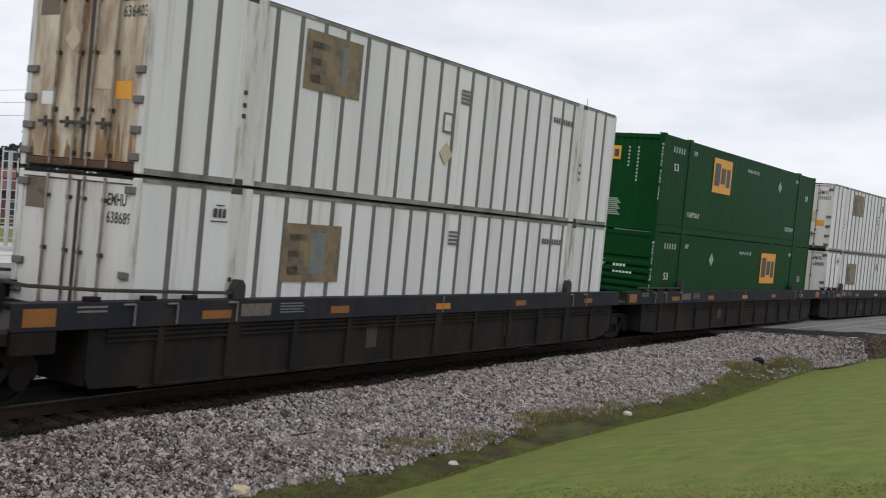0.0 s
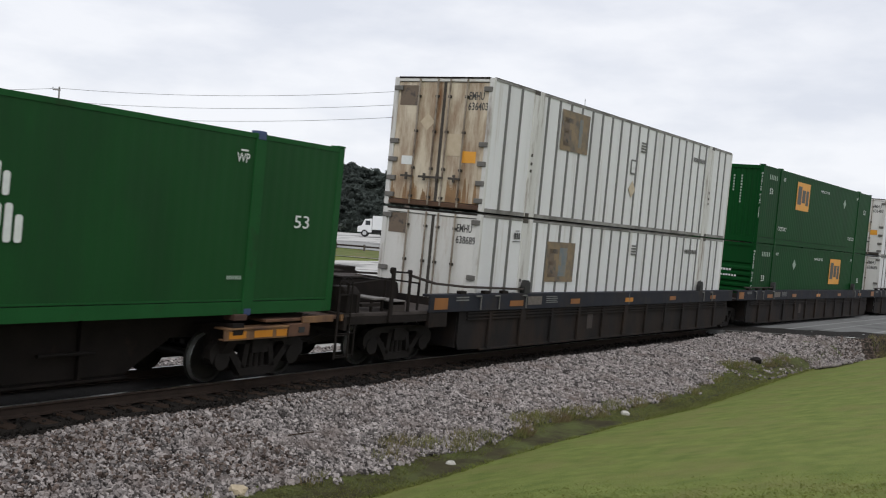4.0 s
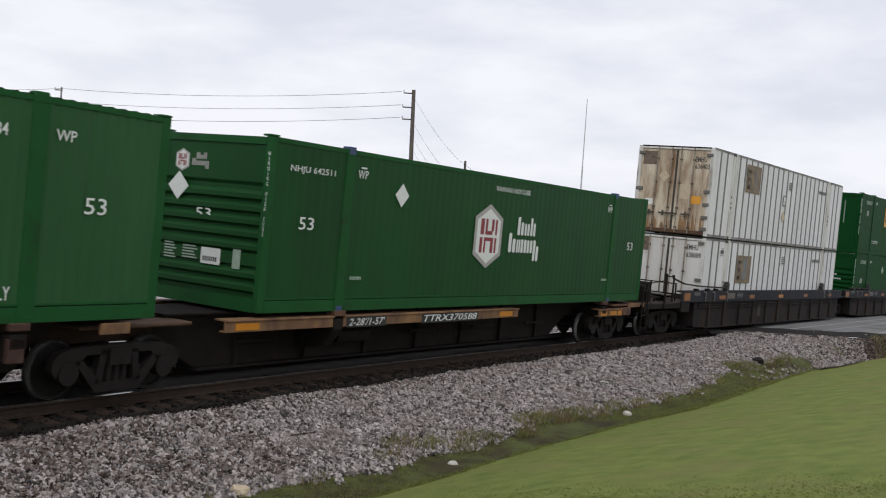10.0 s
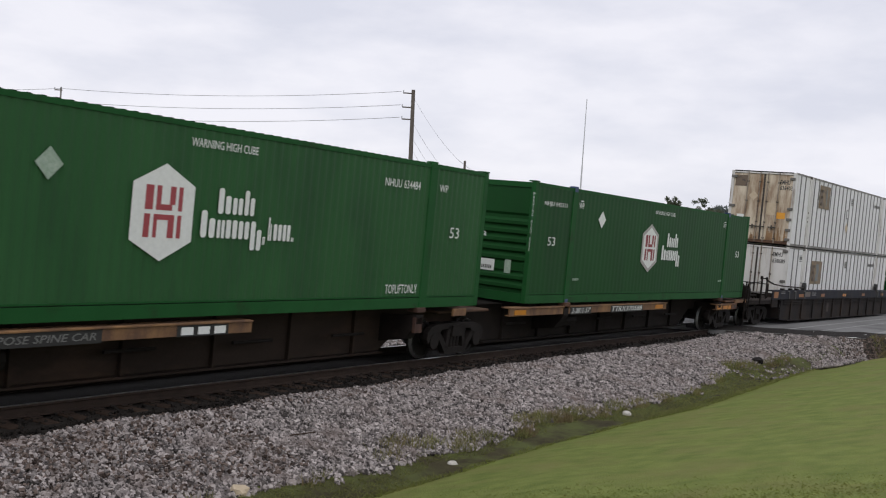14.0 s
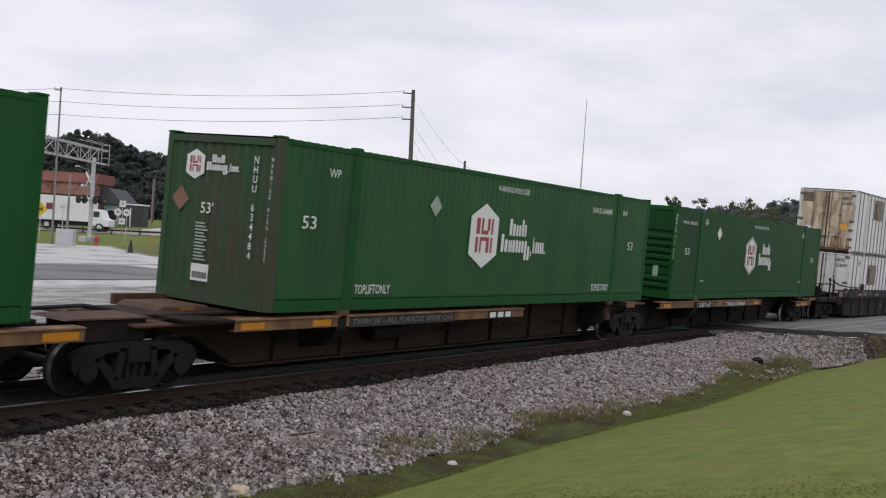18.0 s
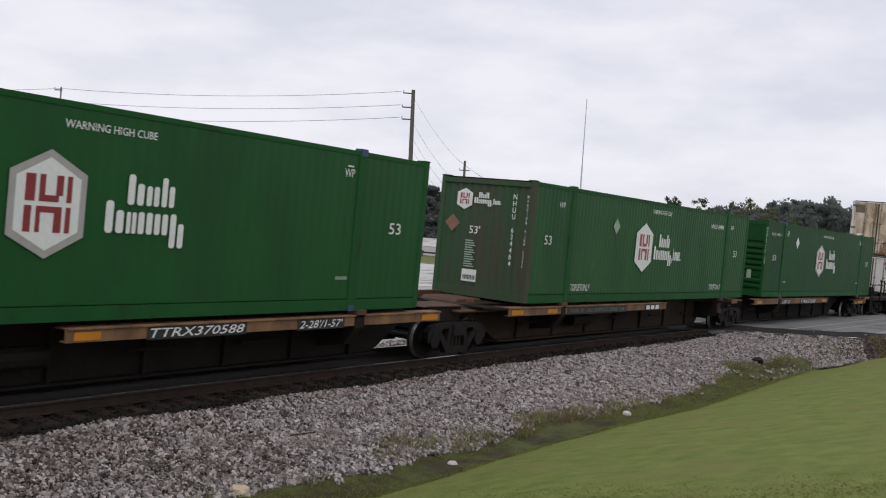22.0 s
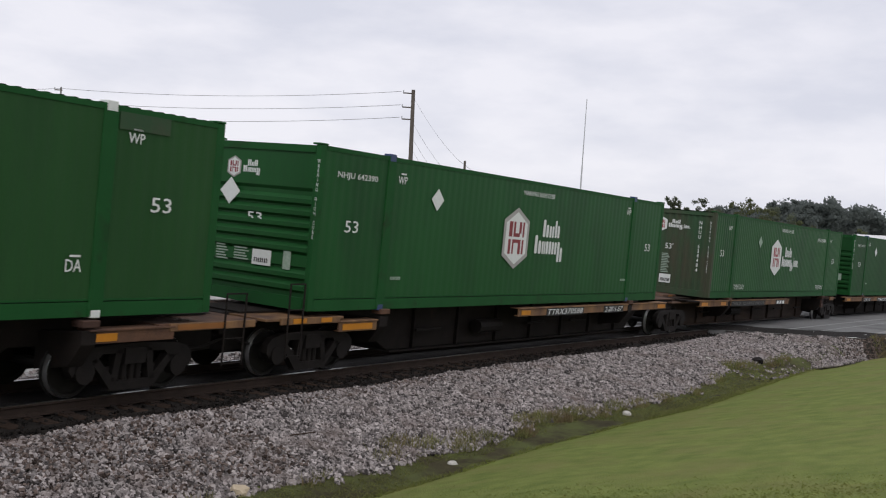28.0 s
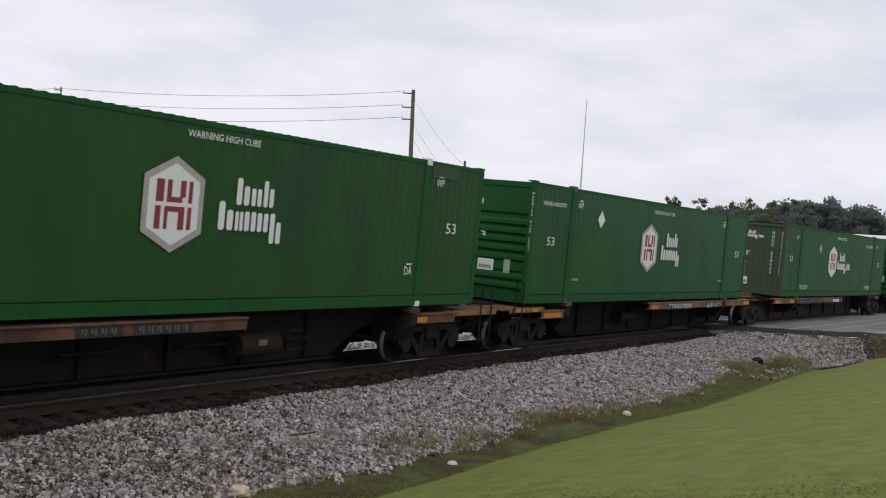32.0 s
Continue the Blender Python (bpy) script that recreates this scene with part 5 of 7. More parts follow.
            part("rail_clamp", bm, FRAME, post)
        for x, y in ((-4.62, -1.42), (-2.25, -1.35), (-2.25, -0.5)):
            bm = bmesh.new()
            tube(bm, (x, y, 1.14), (x, y, 1.7), 0.03, 6)
            part("railing_post", bm, FRAME, car)
        bm = bmesh.new()
        tube(bm, (-3.33, -1.475, 1.93), (-2.76, -1.475, 1.91), 0.02, 6)
        tube(bm, (-4.62, -1.42, 1.68), (-3.38, -1.475, 1.8), 0.016, 6)
        tube(bm, (-2.25, -1.35, 1.69), (-2.25, 0.3, 1.69), 0.02, 6)
        part("handrail", bm, FRAME, car, "thin dark handrail")
        bm = bmesh.new()
        prism(bm, [(-3.05, 1.14), (-1.12, 1.14), (-1.0, 1.24), (-1.1, 1.56), (-1.25, 1.6), (-3.05, 1.66)], 0.0, 0.62, "y")
        part("equipment_box", bm, FRAME, car, "dark brake equipment box", bevel=0.02)
        part("equipment_lid", boxes((-3.1, -1.9, -0.03, 0.66, 1.664, 1.69)), DECK, car, "dusty grey lid")
        bm = bmesh.new()
        prism(bm, [(-2.2, 1.14), (-1.55, 1.14), (-1.55, 1.72), (-1.62, 1.74), (-1.62, 1.82), (-2.04, 1.82), (-2.04, 1.74), (-2.2, 1.72)], 0.8, 1.25, "y")
        part("equipment_cap", bm, FRAME, car, "stepped dark valve housing", bevel=0.015)
        # crossover walkway with a step at its near end
        part("crossover_board", boxes((-3.78, -3.4, -1.4, 0.0, 1.37, 1.41)), CROSSOVER, car, "worn steel crossover board, paled for reflected sky", bevel=0.008)
        part("crossover_step", boxes((-3.27, -2.8, -1.45, -0.85, 1.33, 1.36)), CROSSOVER, car, "worn steel step, paled for reflected sky", bevel=0.008)
        part("step_riser", boxes((-3.27, -2.8, -1.44, -1.42, 1.145, 1.27)), DECK, car)
        for x in (-3.76, -3.42):
            part("board_leg", boxes((x - 0.02, x + 0.02, -1.35, -1.3, 1.14, 1.368)), FRAME, car)
        part("step_bracket", boxes((-2.83, -2.79, -1.42, -0.9, 1.14, 1.328)), FRAME, car)
        part("foot_bar", boxes((-4.1, -3.5, -1.36, -1.3, 1.24, 1.3)), FRAME, car, bevel=0.01)
        bm = bmesh.new()
        prism(bm, [(-1.4, 1.14), (-0.86, 1.14), (-0.86, 1.5), (-0.98, 1.62), (-1.28, 1.62), (-1.4, 1.5)], -4.62, -4.2, "x")
        part("brake_housing", bm, FRAME, car, "round-topped dark brake housing", bevel=0.02)
        bm = bmesh.new()
        lathe(bm, [(0.21, -0.016), (0.23, 0.0), (0.21, 0.016), (0.19, 0.0), (0.21, -0.016)], 24, "y", (-3.9, -0.8, 1.54), False)
        tube(bm, (-4.1, -0.8, 1.54), (-3.7, -0.8, 1.54), 0.014, 6)
        tube(bm, (-3.9, -0.86, 1.54), (-3.9, -0.7, 1.54), 0.03, 8)
        tube(bm, (-3.9, -0.8, 1.54), (-3.9, -0.8, 1.74), 0.014, 6)
        part("brake_wheel", bm, TRUCK, car, "round black hand brake wheel")
        bm = bmesh.new()
        tube(bm, (-3.9, -0.72, 1.14), (-3.9, -0.72, 1.54), 0.03, 6)
        part("brake_stand", bm, FRAME, car)
        ladder(car, -4.75, -1.47, 0.3, 1.75)
        truck(car, -2.4)
        coupler(car, -4.5, -1)
        draft_gear(car, -4.55, -3.4)
    truck(car, 17.9)
    return car


# The pale base colour stands for sky reflected in the walkway tops.
CROSSOVER = surface("sky_pale_worn_walkway_steel", (0.11, 0.10, 0.095), (0.2, 0.185, 0.175), 4.0, 0.6, grain=60, bump=0.2, stain=(0.05, 0.04, 0.035), stain_scale=2.0, stain_at=(0.55, 0.72))
GRAB = surface("worn_white_grab_paint", (0.08, 0.078, 0.075), (0.17, 0.165, 0.155), 5, 0.6)
GRABS = []


def grab_mesh():
    if not GRABS:
        bm = bmesh.new()
        tube(bm, (0, -0.02, 0.0), (0, -0.02, 0.3), 0.018, 6)
        tube(bm, (0, -0.02, 0.3), (-0.2, -0.02, 0.3), 0.018, 6)
        GRABS.append(as_mesh("grab_iron", bm, GRAB))
    return GRABS[0]


for x0, first, text in ((32.48, True, "grimy blue-grey well car with end platform and brake wheel"), (52.3, False, "grimy blue-grey well car carrying two green containers"), (71.5, False, "grimy blue-grey well car carrying white containers")):
    MOVERS.append((well_car(first, text), x0, 0, L53 / 2))


# ---- ties, stones, lawn and ditch ----
TIE_MESH = as_mesh("tie", boxes((-0.115, 0.115, -1.3, 1.3, -0.36, -0.168)), TIE, 0.012)
PLATE_MESH = as_mesh("tie_plate", boxes((-0.09, 0.09, -0.18, 0.18, -0.168, -0.152)), RAIL_SIDE, 0.004)
rng = random.Random(5)
for i in range(290):
    x = -45 + i * 0.53
    m = pose(x, midline(x) + rng.uniform(-0.05, 0.05), rng.uniform(-0.008, 0.008), 0, 0, math.degrees(math.atan(BEND * x)) + rng.uniform(-1.2, 1.2))
    part("tie", TIE_MESH, TIE, track, at=m)
    if 3 < x < 60:
        part("tie_plate", PLATE_MESH, RAIL_SIDE, track, at=pose(x, midline(x) - 0.7525, 0, 0, 0, math.degrees(math.atan(BEND * x))))


def scatter(name, spots, size, material, label, seed, flat=0.7, sink=0.25):
    """Many small broken stones in one mesh: spots of (x, y, z)."""
    r = np.random.RandomState(seed)
    n = len(spots)
    base = np.array([(x, y, z) for x in (-1, 1) for y in (-1, 1) for z in (-1, 1)], float)
    quads = np.array([(0, 1, 3, 2), (4, 6, 7, 5), (0, 4, 5, 1), (2, 3, 7, 6), (0, 2, 6, 4), (1, 5, 7, 3)])
    v = base[None] * r.uniform(0.55, 1.0, (n, 8, 3))
    v *= r.uniform(size[0], size[1], (n, 1, 1)) * r.uniform(0.5, 1.3, (n, 1, 3))
    v[:, :, 2] *= flat
    q = r.normal(size=(n, 4))
    q /= np.linalg.norm(q, axis=1, keepdims=True)
    w, a, b, c = q.T
    rot = np.stack([np.stack([1 - 2 * (b * b + c * c), 2 * (a * b - c * w), 2 * (a * c + b * w)], 1),
                    np.stack([2 * (a * b + c * w), 1 - 2 * (a * a + c * c), 2 * (b * c - a * w)], 1),
                    np.stack([2 * (a * c - b * w), 2 * (b * c + a * w), 1 - 2 * (a * a + b * b)], 1)], 1)
    v = np.einsum("nij,nkj->nki", rot, v)
    v += np.asarray(spots)[:, None, :] + np.array([0, 0, size[0] * (0.5 - sink)])
    v[:, :, 2] += r.uniform(-0.8, 1.3, (n, 1)) * size[0]
    f = quads[None] + (np.arange(n) * 8)[:, None, None]
    me = bpy.data.meshes.new(name)
    me.from_pydata(v.reshape(-1, 3).tolist(), [], f.reshape(-1, 4).tolist())
    me.materials.append(material)
    return solid(name, me, material, label, kind="stuff")


def spots_in(x0, x1, d0, d1, per, seed, up=0.02, keep=None):
    r = np.random.RandomState(seed)
    n = int((x1 - x0) * (d1 - d0) * per)
    out = []
    for x, d in zip(r.uniform(x0, x1, n), r.uniform(d0, d1, n)):
        if keep and not keep(x, d):
            continue
        y = midline(x) + d
        out.append((x, y, ground_z(x, y) + up))
    return out


def toe(x):
    return float(np.interp(x, (9, 11, 12.5, 13.5, 15, 16.5, 17.8, 19.1, 19.9, 21, 23.3, 25, 29.4, 31.2, 33, 35.3, 37), (-4.0, -4.22, -4.3, -4.35, -4.38, -4.38, -4.2, -4.15, -4.25, -4.32, -4.48, -4.42, -4.1, -3.45, -3.65, -4.05, -4.65))) + 0.1 * noise.noise((x * 0.6, 7, 0)) + 0.12 * noise.noise((x * 1.6, 2, 0))


def on_gravel(x, d):
    return d > toe(x) or noise.noise((x * 4, d * 4, 5)) > 0.42 + (toe(x) - d) * 1.2 and d > toe(x) - 0.4


def before_road(x, d):
    """Left of the road's slanting edge, and on the gravel."""
    y = midline(x) + d
    return x < float(np.interp(-y, (2.5, 4.2, 6.9, 11.6), (36.7, 37.6, 39.8, 46.2))) + 0.25 * noise.noise((x, y, 1))


near_spots = spots_in(4.5, 14, -4.9, -1.66, 820, 1, up=0.03, keep=on_gravel) + spots_in(14, 19, -4.7, -1.64, 760, 2, up=0.03, keep=on_gravel)
scatter("gravel", near_spots, (0.017, 0.043), STONE, "loose grey crushed granite beside the ties", 3, 0.6)
scatter("gravel", spots_in(19, 36, -4.8, -1.52, 740, 4, up=0.03, keep=on_gravel) + spots_in(36, 43, -5.6, -1.5, 640, 41, up=0.06, keep=before_road), (0.018, 0.046), STONE, "loose grey crushed granite beside the ties", 5)
scatter("gravel", spots_in(6, 44, 1.4, 4.4, 110, 6), (0.025, 0.06), STONE, "loose grey crushed granite behind the track", 7)
# Dust at the tie ends; the wide second set stands in for shade nearby.
scatter("dusty_gravel", spots_in(4.5, 24, -2.05, -1.6, 300, 10, up=0.035) + spots_in(4.5, 15, -3.9, -1.9, 230, 43, up=0.05, keep=lambda x, d: (x - 5) / 10 < 0.95 + d * 0.12 + noise.noise((x, d, 6))), (0.012, 0.036), STONE_DUSTY_DIM, "brown brake-dusted stones by the ties, darker ones shading near gravel", 12)
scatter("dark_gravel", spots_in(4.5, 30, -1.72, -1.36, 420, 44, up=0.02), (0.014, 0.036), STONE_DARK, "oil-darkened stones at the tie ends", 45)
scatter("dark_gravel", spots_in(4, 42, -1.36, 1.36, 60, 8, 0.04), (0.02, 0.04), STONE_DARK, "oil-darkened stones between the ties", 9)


def blades(name, spots, tall, wide, material, label, seed, lean=0.5):
    """Grass as thin upright slips in one mesh."""
    r = np.random.RandomState(seed)
    p = np.asarray(spots)
    n = len(p)
    h = r.uniform(tall[0], tall[1], n)
    a = r.uniform(0, 2 * np.pi, n)
    s = np.stack([np.cos(a), np.sin(a), np.zeros(n)], 1) * (wide * r.uniform(0.6, 1.3, n))[:, None]
    tip = p + np.stack([r.normal(0, lean, n) * h, r.normal(0, lean, n) * h, h], 1)
    v = np.stack([p - s, p + s, tip], 1).reshape(-1, 3)
    f = np.arange(3 * n).reshape(-1, 3)
    me = bpy.data.meshes.new(name)
    me.from_pydata(v.tolist(), [], f.tolist())
    me.materials.append(material)
    return solid(name, me, material, label, kind="stuff")


lawn = spots_in(7, 13, -12, -4.8, 900, 11, 0.0, lambda x, d: d < lawn_edge(x) and noise.noise((x * 40, d * 40, 1)) > (x - 11) / 2)
blades("lawn_grass", lawn, (0.005, 0.014), 0.01, BLADE, "short mown green lawn grass", 14, 2.2)
edge = spots_in(7, 34, -6.0, -4.7, 900, 18, 0.0, lambda x, d: abs(d - lawn_edge(x)) < 0.1 and noise.noise((x * 2, 3, d)) > -0.2)
blades("lawn_edge_grass", edge, (0.03, 0.07), 0.007, BLADE, "longer grass along the lawn edge", 19, 0.7)


def in_ditch(x, d):
    """Where grass has grown over the ditch: thick before and beyond the bare muddy stretch, sparse on it."""
    if not lawn_edge(x) - 0.05 < d < toe(x) + 0.1:
        return False
    bare = min(1, max(0, (x - 12.6) / 1.2)) * min(1, max(0, (21.2 - x) / 1.6)) * min(1, max(0, (toe(x) - 0.12 - d) / 0.2))
    return noise.noise((x * 1.3, d * 2.2, 9)) > -0.75 + 1.35 * bare


ditch_spots = spots_in(6, 24, -5.8, -3.8, 1100, 15, 0.012, in_ditch)
blades("ditch_grass", ditch_spots, (0.02, 0.065), 0.008, DITCH_GRASS, "dull green grass in the ditch", 17, 1.3)
blades("ditch_grass", spots_in(24, 38.5, -5.8, -3.3, 800, 16, 0.012, in_ditch), (0.015, 0.045), 0.022, DITCH_GRASS, "soft green grass over the far ditch", 27, 1.6)
scatter("ditch_gravel", spots_in(30.5, 36, -5.0, -3.5, 50, 48, up=0.03, keep=lambda x, d: lawn_edge(x) < d < toe(x) + 0.1 and noise.noise((x * 1.2, d * 2.5, 11)) > -0.1), (0.018, 0.045), STONE, "scattered grey stones in the ditch grass", 49)


def clump_spots(seed):
    r = random.Random(seed)
    out = []
    for x, off, rad, n in ((9.4, 0.0, 0.2, 80), (11.4, 0.0, 0.2, 60), (13.4, 0.25, 0.3, 90), (14.0, 0.42, 0.34, 170), (14.5, 0.3, 0.36, 230), (15.2, 0.12, 0.3, 200), (15.7, 0.3, 0.36, 240), (16.2, 0.1, 0.25, 120), (17.3, -0.1, 0.3, 220),
                          (17.9, 0.15, 0.36, 320), (18.5, 0.1, 0.4, 380), (19.2, -0.02, 0.42, 380), (19.8, 0.05, 0.4, 320), (20.6, 0.0, 0.36, 260), (21.5, 0.05, 0.36, 260), (22.6, 0.0, 0.36, 220), (24.0, 0.0, 0.36, 170),
                          (26.0, 0.0, 0.36, 160), (28.6, 0.0, 0.4, 170), (31.3, -0.15, 0.5, 320), (32.3, -0.2, 0.5, 320), (34.2, -0.1, 0.5, 420), (35.0, -0.1, 0.4, 300)):
        d = toe(x) + off
        n = int(n * 1.3)
        for i in range(n):
            q, e = r.uniform(0, 6.283), rad * math.sqrt(r.random())
            px, pd = x + e * math.cos(q) * 1.3, d + e * math.sin(q) * 0.5
            y = midline(px) + pd
            out.append((px, y, ground_z(px, y)))
    return out


blades("weeds", clump_spots(21), (0.05, 0.23), 0.009, WEED, "ragged green and straw weeds along the gravel edge", 22, 0.5)


def loose(name, x, d, size, material, label, category, seed):
    r = random.Random(seed)
    bm = bmesh.new()
    bmesh.ops.create_icosphere(bm, subdivisions=2, radius=size)
    for v in bm.verts:
        v.co *= 1 + 0.45 * noise.noise(v.co * (2.2 / size) + Vector((seed, 0, 0)))
        v.co.z *= 0.7
    y = midline(x) + d
    solid(name, bm, material, label, category, m=pose(x, y, ground_z(x, y) + size * 0.35, 0, 0, r.uniform(0, 360)))


PALE = surface("pale_limestone", (0.42, 0.4, 0.36), (0.62, 0.6, 0.55), 8, 0.85, grain=40, bump=0.4)
loose("stone", 14.3, -4.66, 0.075, PALE, "pale broken stone lying in the ditch", "stone", 1)
loose("stone", 21.3, -4.65, 0.1, PALE, "rounded pale stone lying in the ditch grass", "stone", 2)
loose("stone", 31.1, -3.0, 0.09, PALE, "white stone on the gravel", "stone", 3)
loose("stone", 10.2, -4.0, 0.13, TAN_PALE, "flat tan stone at the gravel edge", "stone", 4)
loose("stone", 40.0, -2.4, 0.14, PALE, "white stone at the crossing edge", "stone", 5)
loose("stone", 33.6, -3.7, 0.19, TRUCK, "black lump lying in the weeds", "stone", 6)
bm = bmesh.new()
tube(bm, (0, 0, 0), (0.42, 0.05, 0.03), 0.012, 6, 0.008)
tube(bm, (0.2, 0.02, 0.015), (0.36, -0.09, 0.05), 0.008, 6, 0.004)
solid("stick", bm, TIE, "dark broken stick on the gravel", "stick", m=pose(12.35, midline(12.35) - 3.02, ground_z(12.35, midline(12.35) - 3.02) + 0.07, 0, 0, -32))

# ---- road over the line ----
SEAM = surface("pale_road_seam", (0.22, 0.22, 0.215), (0.33, 0.33, 0.32), 2, 0.9, grain=20, bump=0.1)
bm = bmesh.new()
prism(bm, [(37.4, -1.5), (38.4, -3.2), (40.6, -5.9), (47, -10.6), (60, -19), (80, -19), (72, -9), (66, -4), (64, 1), (63, 9), (37, 9), (36.5, 6), (36.8, 1)], -0.55, -0.03, "z")
solid("crossing_road", bm, ASPHALT, "worn grey asphalt road across the railway", kind="structure", m=pose(0, -1.0, 0))
bm = bmesh.new()
prism(bm, [(40.0, -6.3), (47, -11.3), (47.1, -11.1), (40.1, -6.15)], -0.028, -0.024, "z")
solid("road_line", bm, LINE, "worn white stop line on the crossing road", kind="structure")
# the road's dark earth shoulder, down to gravel and grass
EDGE_X, EDGE_Y = (37.45, 38.42, 40.62, 47.02, 60.02), (-2.55, -4.2, -6.9, -11.6, -20.0)
EDGE_RUN = (0.0, 1.91, 5.40, 13.34, 28.82)


def bank_at(w, f, rough=1.0):
    """A place on the shoulder: w metres along the road's edge, f from its top to its foot."""
    x, y = float(np.interp(w, EDGE_RUN, EDGE_X)), float(np.interp(w, EDGE_RUN, EDGE_Y))
    out = 1.0 * f * (0.8 + 0.5 * noise.noise((w * 0.9, 2, 0)))
    px, py = x - 0.8 * out, y - 0.45 * out
    g = f * f * (3 - 2 * f)
    return px, py, -0.036 * (1 - g) + (ground_z(px, py) - 0.02) * g + (rough * 0.09 * noise.noise((px * 2.5, py * 2.5, 4)) if 0 < f < 1 else 0)


vs = [bank_at(28.8 * i / 120, j / 10) for i in range(121) for j in range(11)]
me = bpy.data.meshes.new("road_shoulder")
me.from_pydata(vs, [], [(i * 11 + j, (i + 1) * 11 + j, (i + 1) * 11 + j + 1, i * 11 + j + 1) for i in range(120) for j in range(10)])
me.materials.append(EARTH)
solid("road_shoulder", me, EARTH, "dark mossy earth shoulder beside the road", kind="structure")
# dirt ground into the road along its near edge
vs = []
for i in range(67):
    w = -1.4 + 15.4 * i / 66
    x, y = float(np.interp(w, EDGE_RUN, EDGE_X)) + 0.5 * min(0, w), float(np.interp(w, EDGE_RUN, EDGE_Y)) - 0.86 * min(0, w)
    reach = 3.0 * (1 + 0.3 * noise.noise((w * 0.8, 5, 0))) * min(1, 0.3 + (14 - w) / 11)
    vs += [(x + 0.9 * f * reach + 0.01, y + 0.3 * f * reach, -0.024 + 0.012 * noise.noise((w * 3, f * 6, 8)) * f * (1 - f) * 4) for f in (0, 0.3, 0.6, 0.85, 1)]
me = bpy.data.meshes.new("road_edge_dirt")
me.from_pydata(vs, [], [(i * 5 + j, i * 5 + 5 + j, i * 5 + 6 + j, i * 5 + 1 + j) for i in range(66) for j in range(4)])
me.materials.append(STONE_DARK)
solid("road_edge_dirt", me, STONE_DARK, "dark oily dirt along the road edge", kind="structure")
br = random.Random(31)
bank = [bank_at(br.uniform(5.4, 12), br.random()) for i in range(3300)]
blades("bank_weeds", bank, (0.05, 0.24), 0.012, WEED, "brown and olive weeds on the road bank", 32, 0.6)
scatter("gravel", spots_in(36.2, 38.0, -2.5, -1.55, 420, 46, up=0.07), (0.018, 0.046), STONE, "grey crushed granite heaped beside the crossing", 47)
scatter("bank_stones", [(x, y, z + 0.01) for x, y, z in (bank_at(br.uniform(0.6, 5.0), 0.2 + 0.85 * br.random()) for i in range(3200))], (0.018, 0.046), STONE, "grey crushed granite spilled over the road shoulder", 33)
scatter("bank_stones", [bank_at(br.uniform(4.2, 5.8), 0.1 + 0.9 * br.random()) for i in range(520)], (0.02, 0.05), STONE_DUSTY_DIM, "brown dusty stones on the road shoulder", 35)

for d, wide in ((-2.35, 0.07), (-3.3, 0.05), (-4.9, 0.09)):
    xs = np.linspace(38.6 if d > -4 else 40.4, 62, 24)
    me = bpy.data.meshes.new("road_seam")
    me.from_pydata([(x, midline(x) + d + s, -0.026) for x in xs for s in (-wide, wide)], [], [(2 * i, 2 * i + 2, 2 * i + 3, 2 * i + 1) for i in range(23)])
    me.materials.append(SEAM)
    solid("road_seam", me, SEAM, "pale worn seam along the crossing road", kind="structure")

# culvert mouth at the road's edge
bm = bmesh.new()
prism(bm, [(0, -0.5), (2.4, -0.5), (2.4, 0.0), (0.3, 0.0), (0, -0.15)], -0.25, 0.25, "y")
solid("culvert_wall", bm, SOIL, "low mossy culvert wall beside the road", "wall", m=pose(41.6, midline(41.6) - 6.0, -0.12, 0, 0, -38), bevel=0.03)


# ---- beyond the railway ----
ASPHALT_PALE = surface("pale_highway_asphalt", (0.22, 0.22, 0.21), (0.32, 0.315, 0.305), 0.3, 0.9, grain=10, bump=0.2, stain=(0.16, 0.16, 0.155), stain_scale=0.2, stain_at=(0.5, 0.65))
GALV = surface("galvanised_steel", (0.42, 0.43, 0.44), (0.58, 0.59, 0.6), 3, 0.5, metal=0.5, grain=20)
POLE_WOOD = surface("weathered_pole_wood", (0.07, 0.06, 0.05), (0.14, 0.12, 0.10), 3, 0.9, grain=20, stretch=(3, 3, 0.3))
POLE_GREY = surface("silvered_pole_wood", (0.16, 0.15, 0.14), (0.27, 0.26, 0.245), 3, 0.9, grain=20, stretch=(3, 3, 0.3))
BLACK = surface("matt_black_paint", (0.012, 0.012, 0.013), (0.03, 0.03, 0.03), 4, 0.6)
BRICK_RED = surface("red_brick", (0.085, 0.045, 0.038), (0.14, 0.072, 0.06), 1.5, 0.9, grain=12)
ROOF_RED = surface("rusty_red_roof", (0.14, 0.05, 0.04), (0.22, 0.08, 0.06), 0.8, 0.8, grain=10)
ORANGE_WALL = surface("faded_orange_wall", (0.24, 0.115, 0.085), (0.38, 0.22, 0.17), 0.8, 0.9, grain=10, stain=(0.17, 0.075, 0.055), stain_scale=0.9, stain_at=(0.45, 0.6))
SHOP_RED = surface("red_shop_front", (0.13, 0.025, 0.028), (0.21, 0.04, 0.042), 1.0, 0.7)
TEAL = surface("pale_teal_siding", (0.16, 0.23, 0.23), (0.24, 0.32, 0.32), 0.7, 0.8)
ROOF_GREY = surface("dark_shingle_roof", (0.05, 0.052, 0.055), (0.09, 0.09, 0.095), 1.0, 0.9)
WALL_GREY = surface("blue_grey_siding", (0.10, 0.115, 0.125), (0.16, 0.175, 0.185), 0.7, 0.8)
WALL_PALE = surface("pale_blue_grey_sheet", (0.15, 0.17, 0.18), (0.24, 0.26, 0.27), 0.8, 0.7)
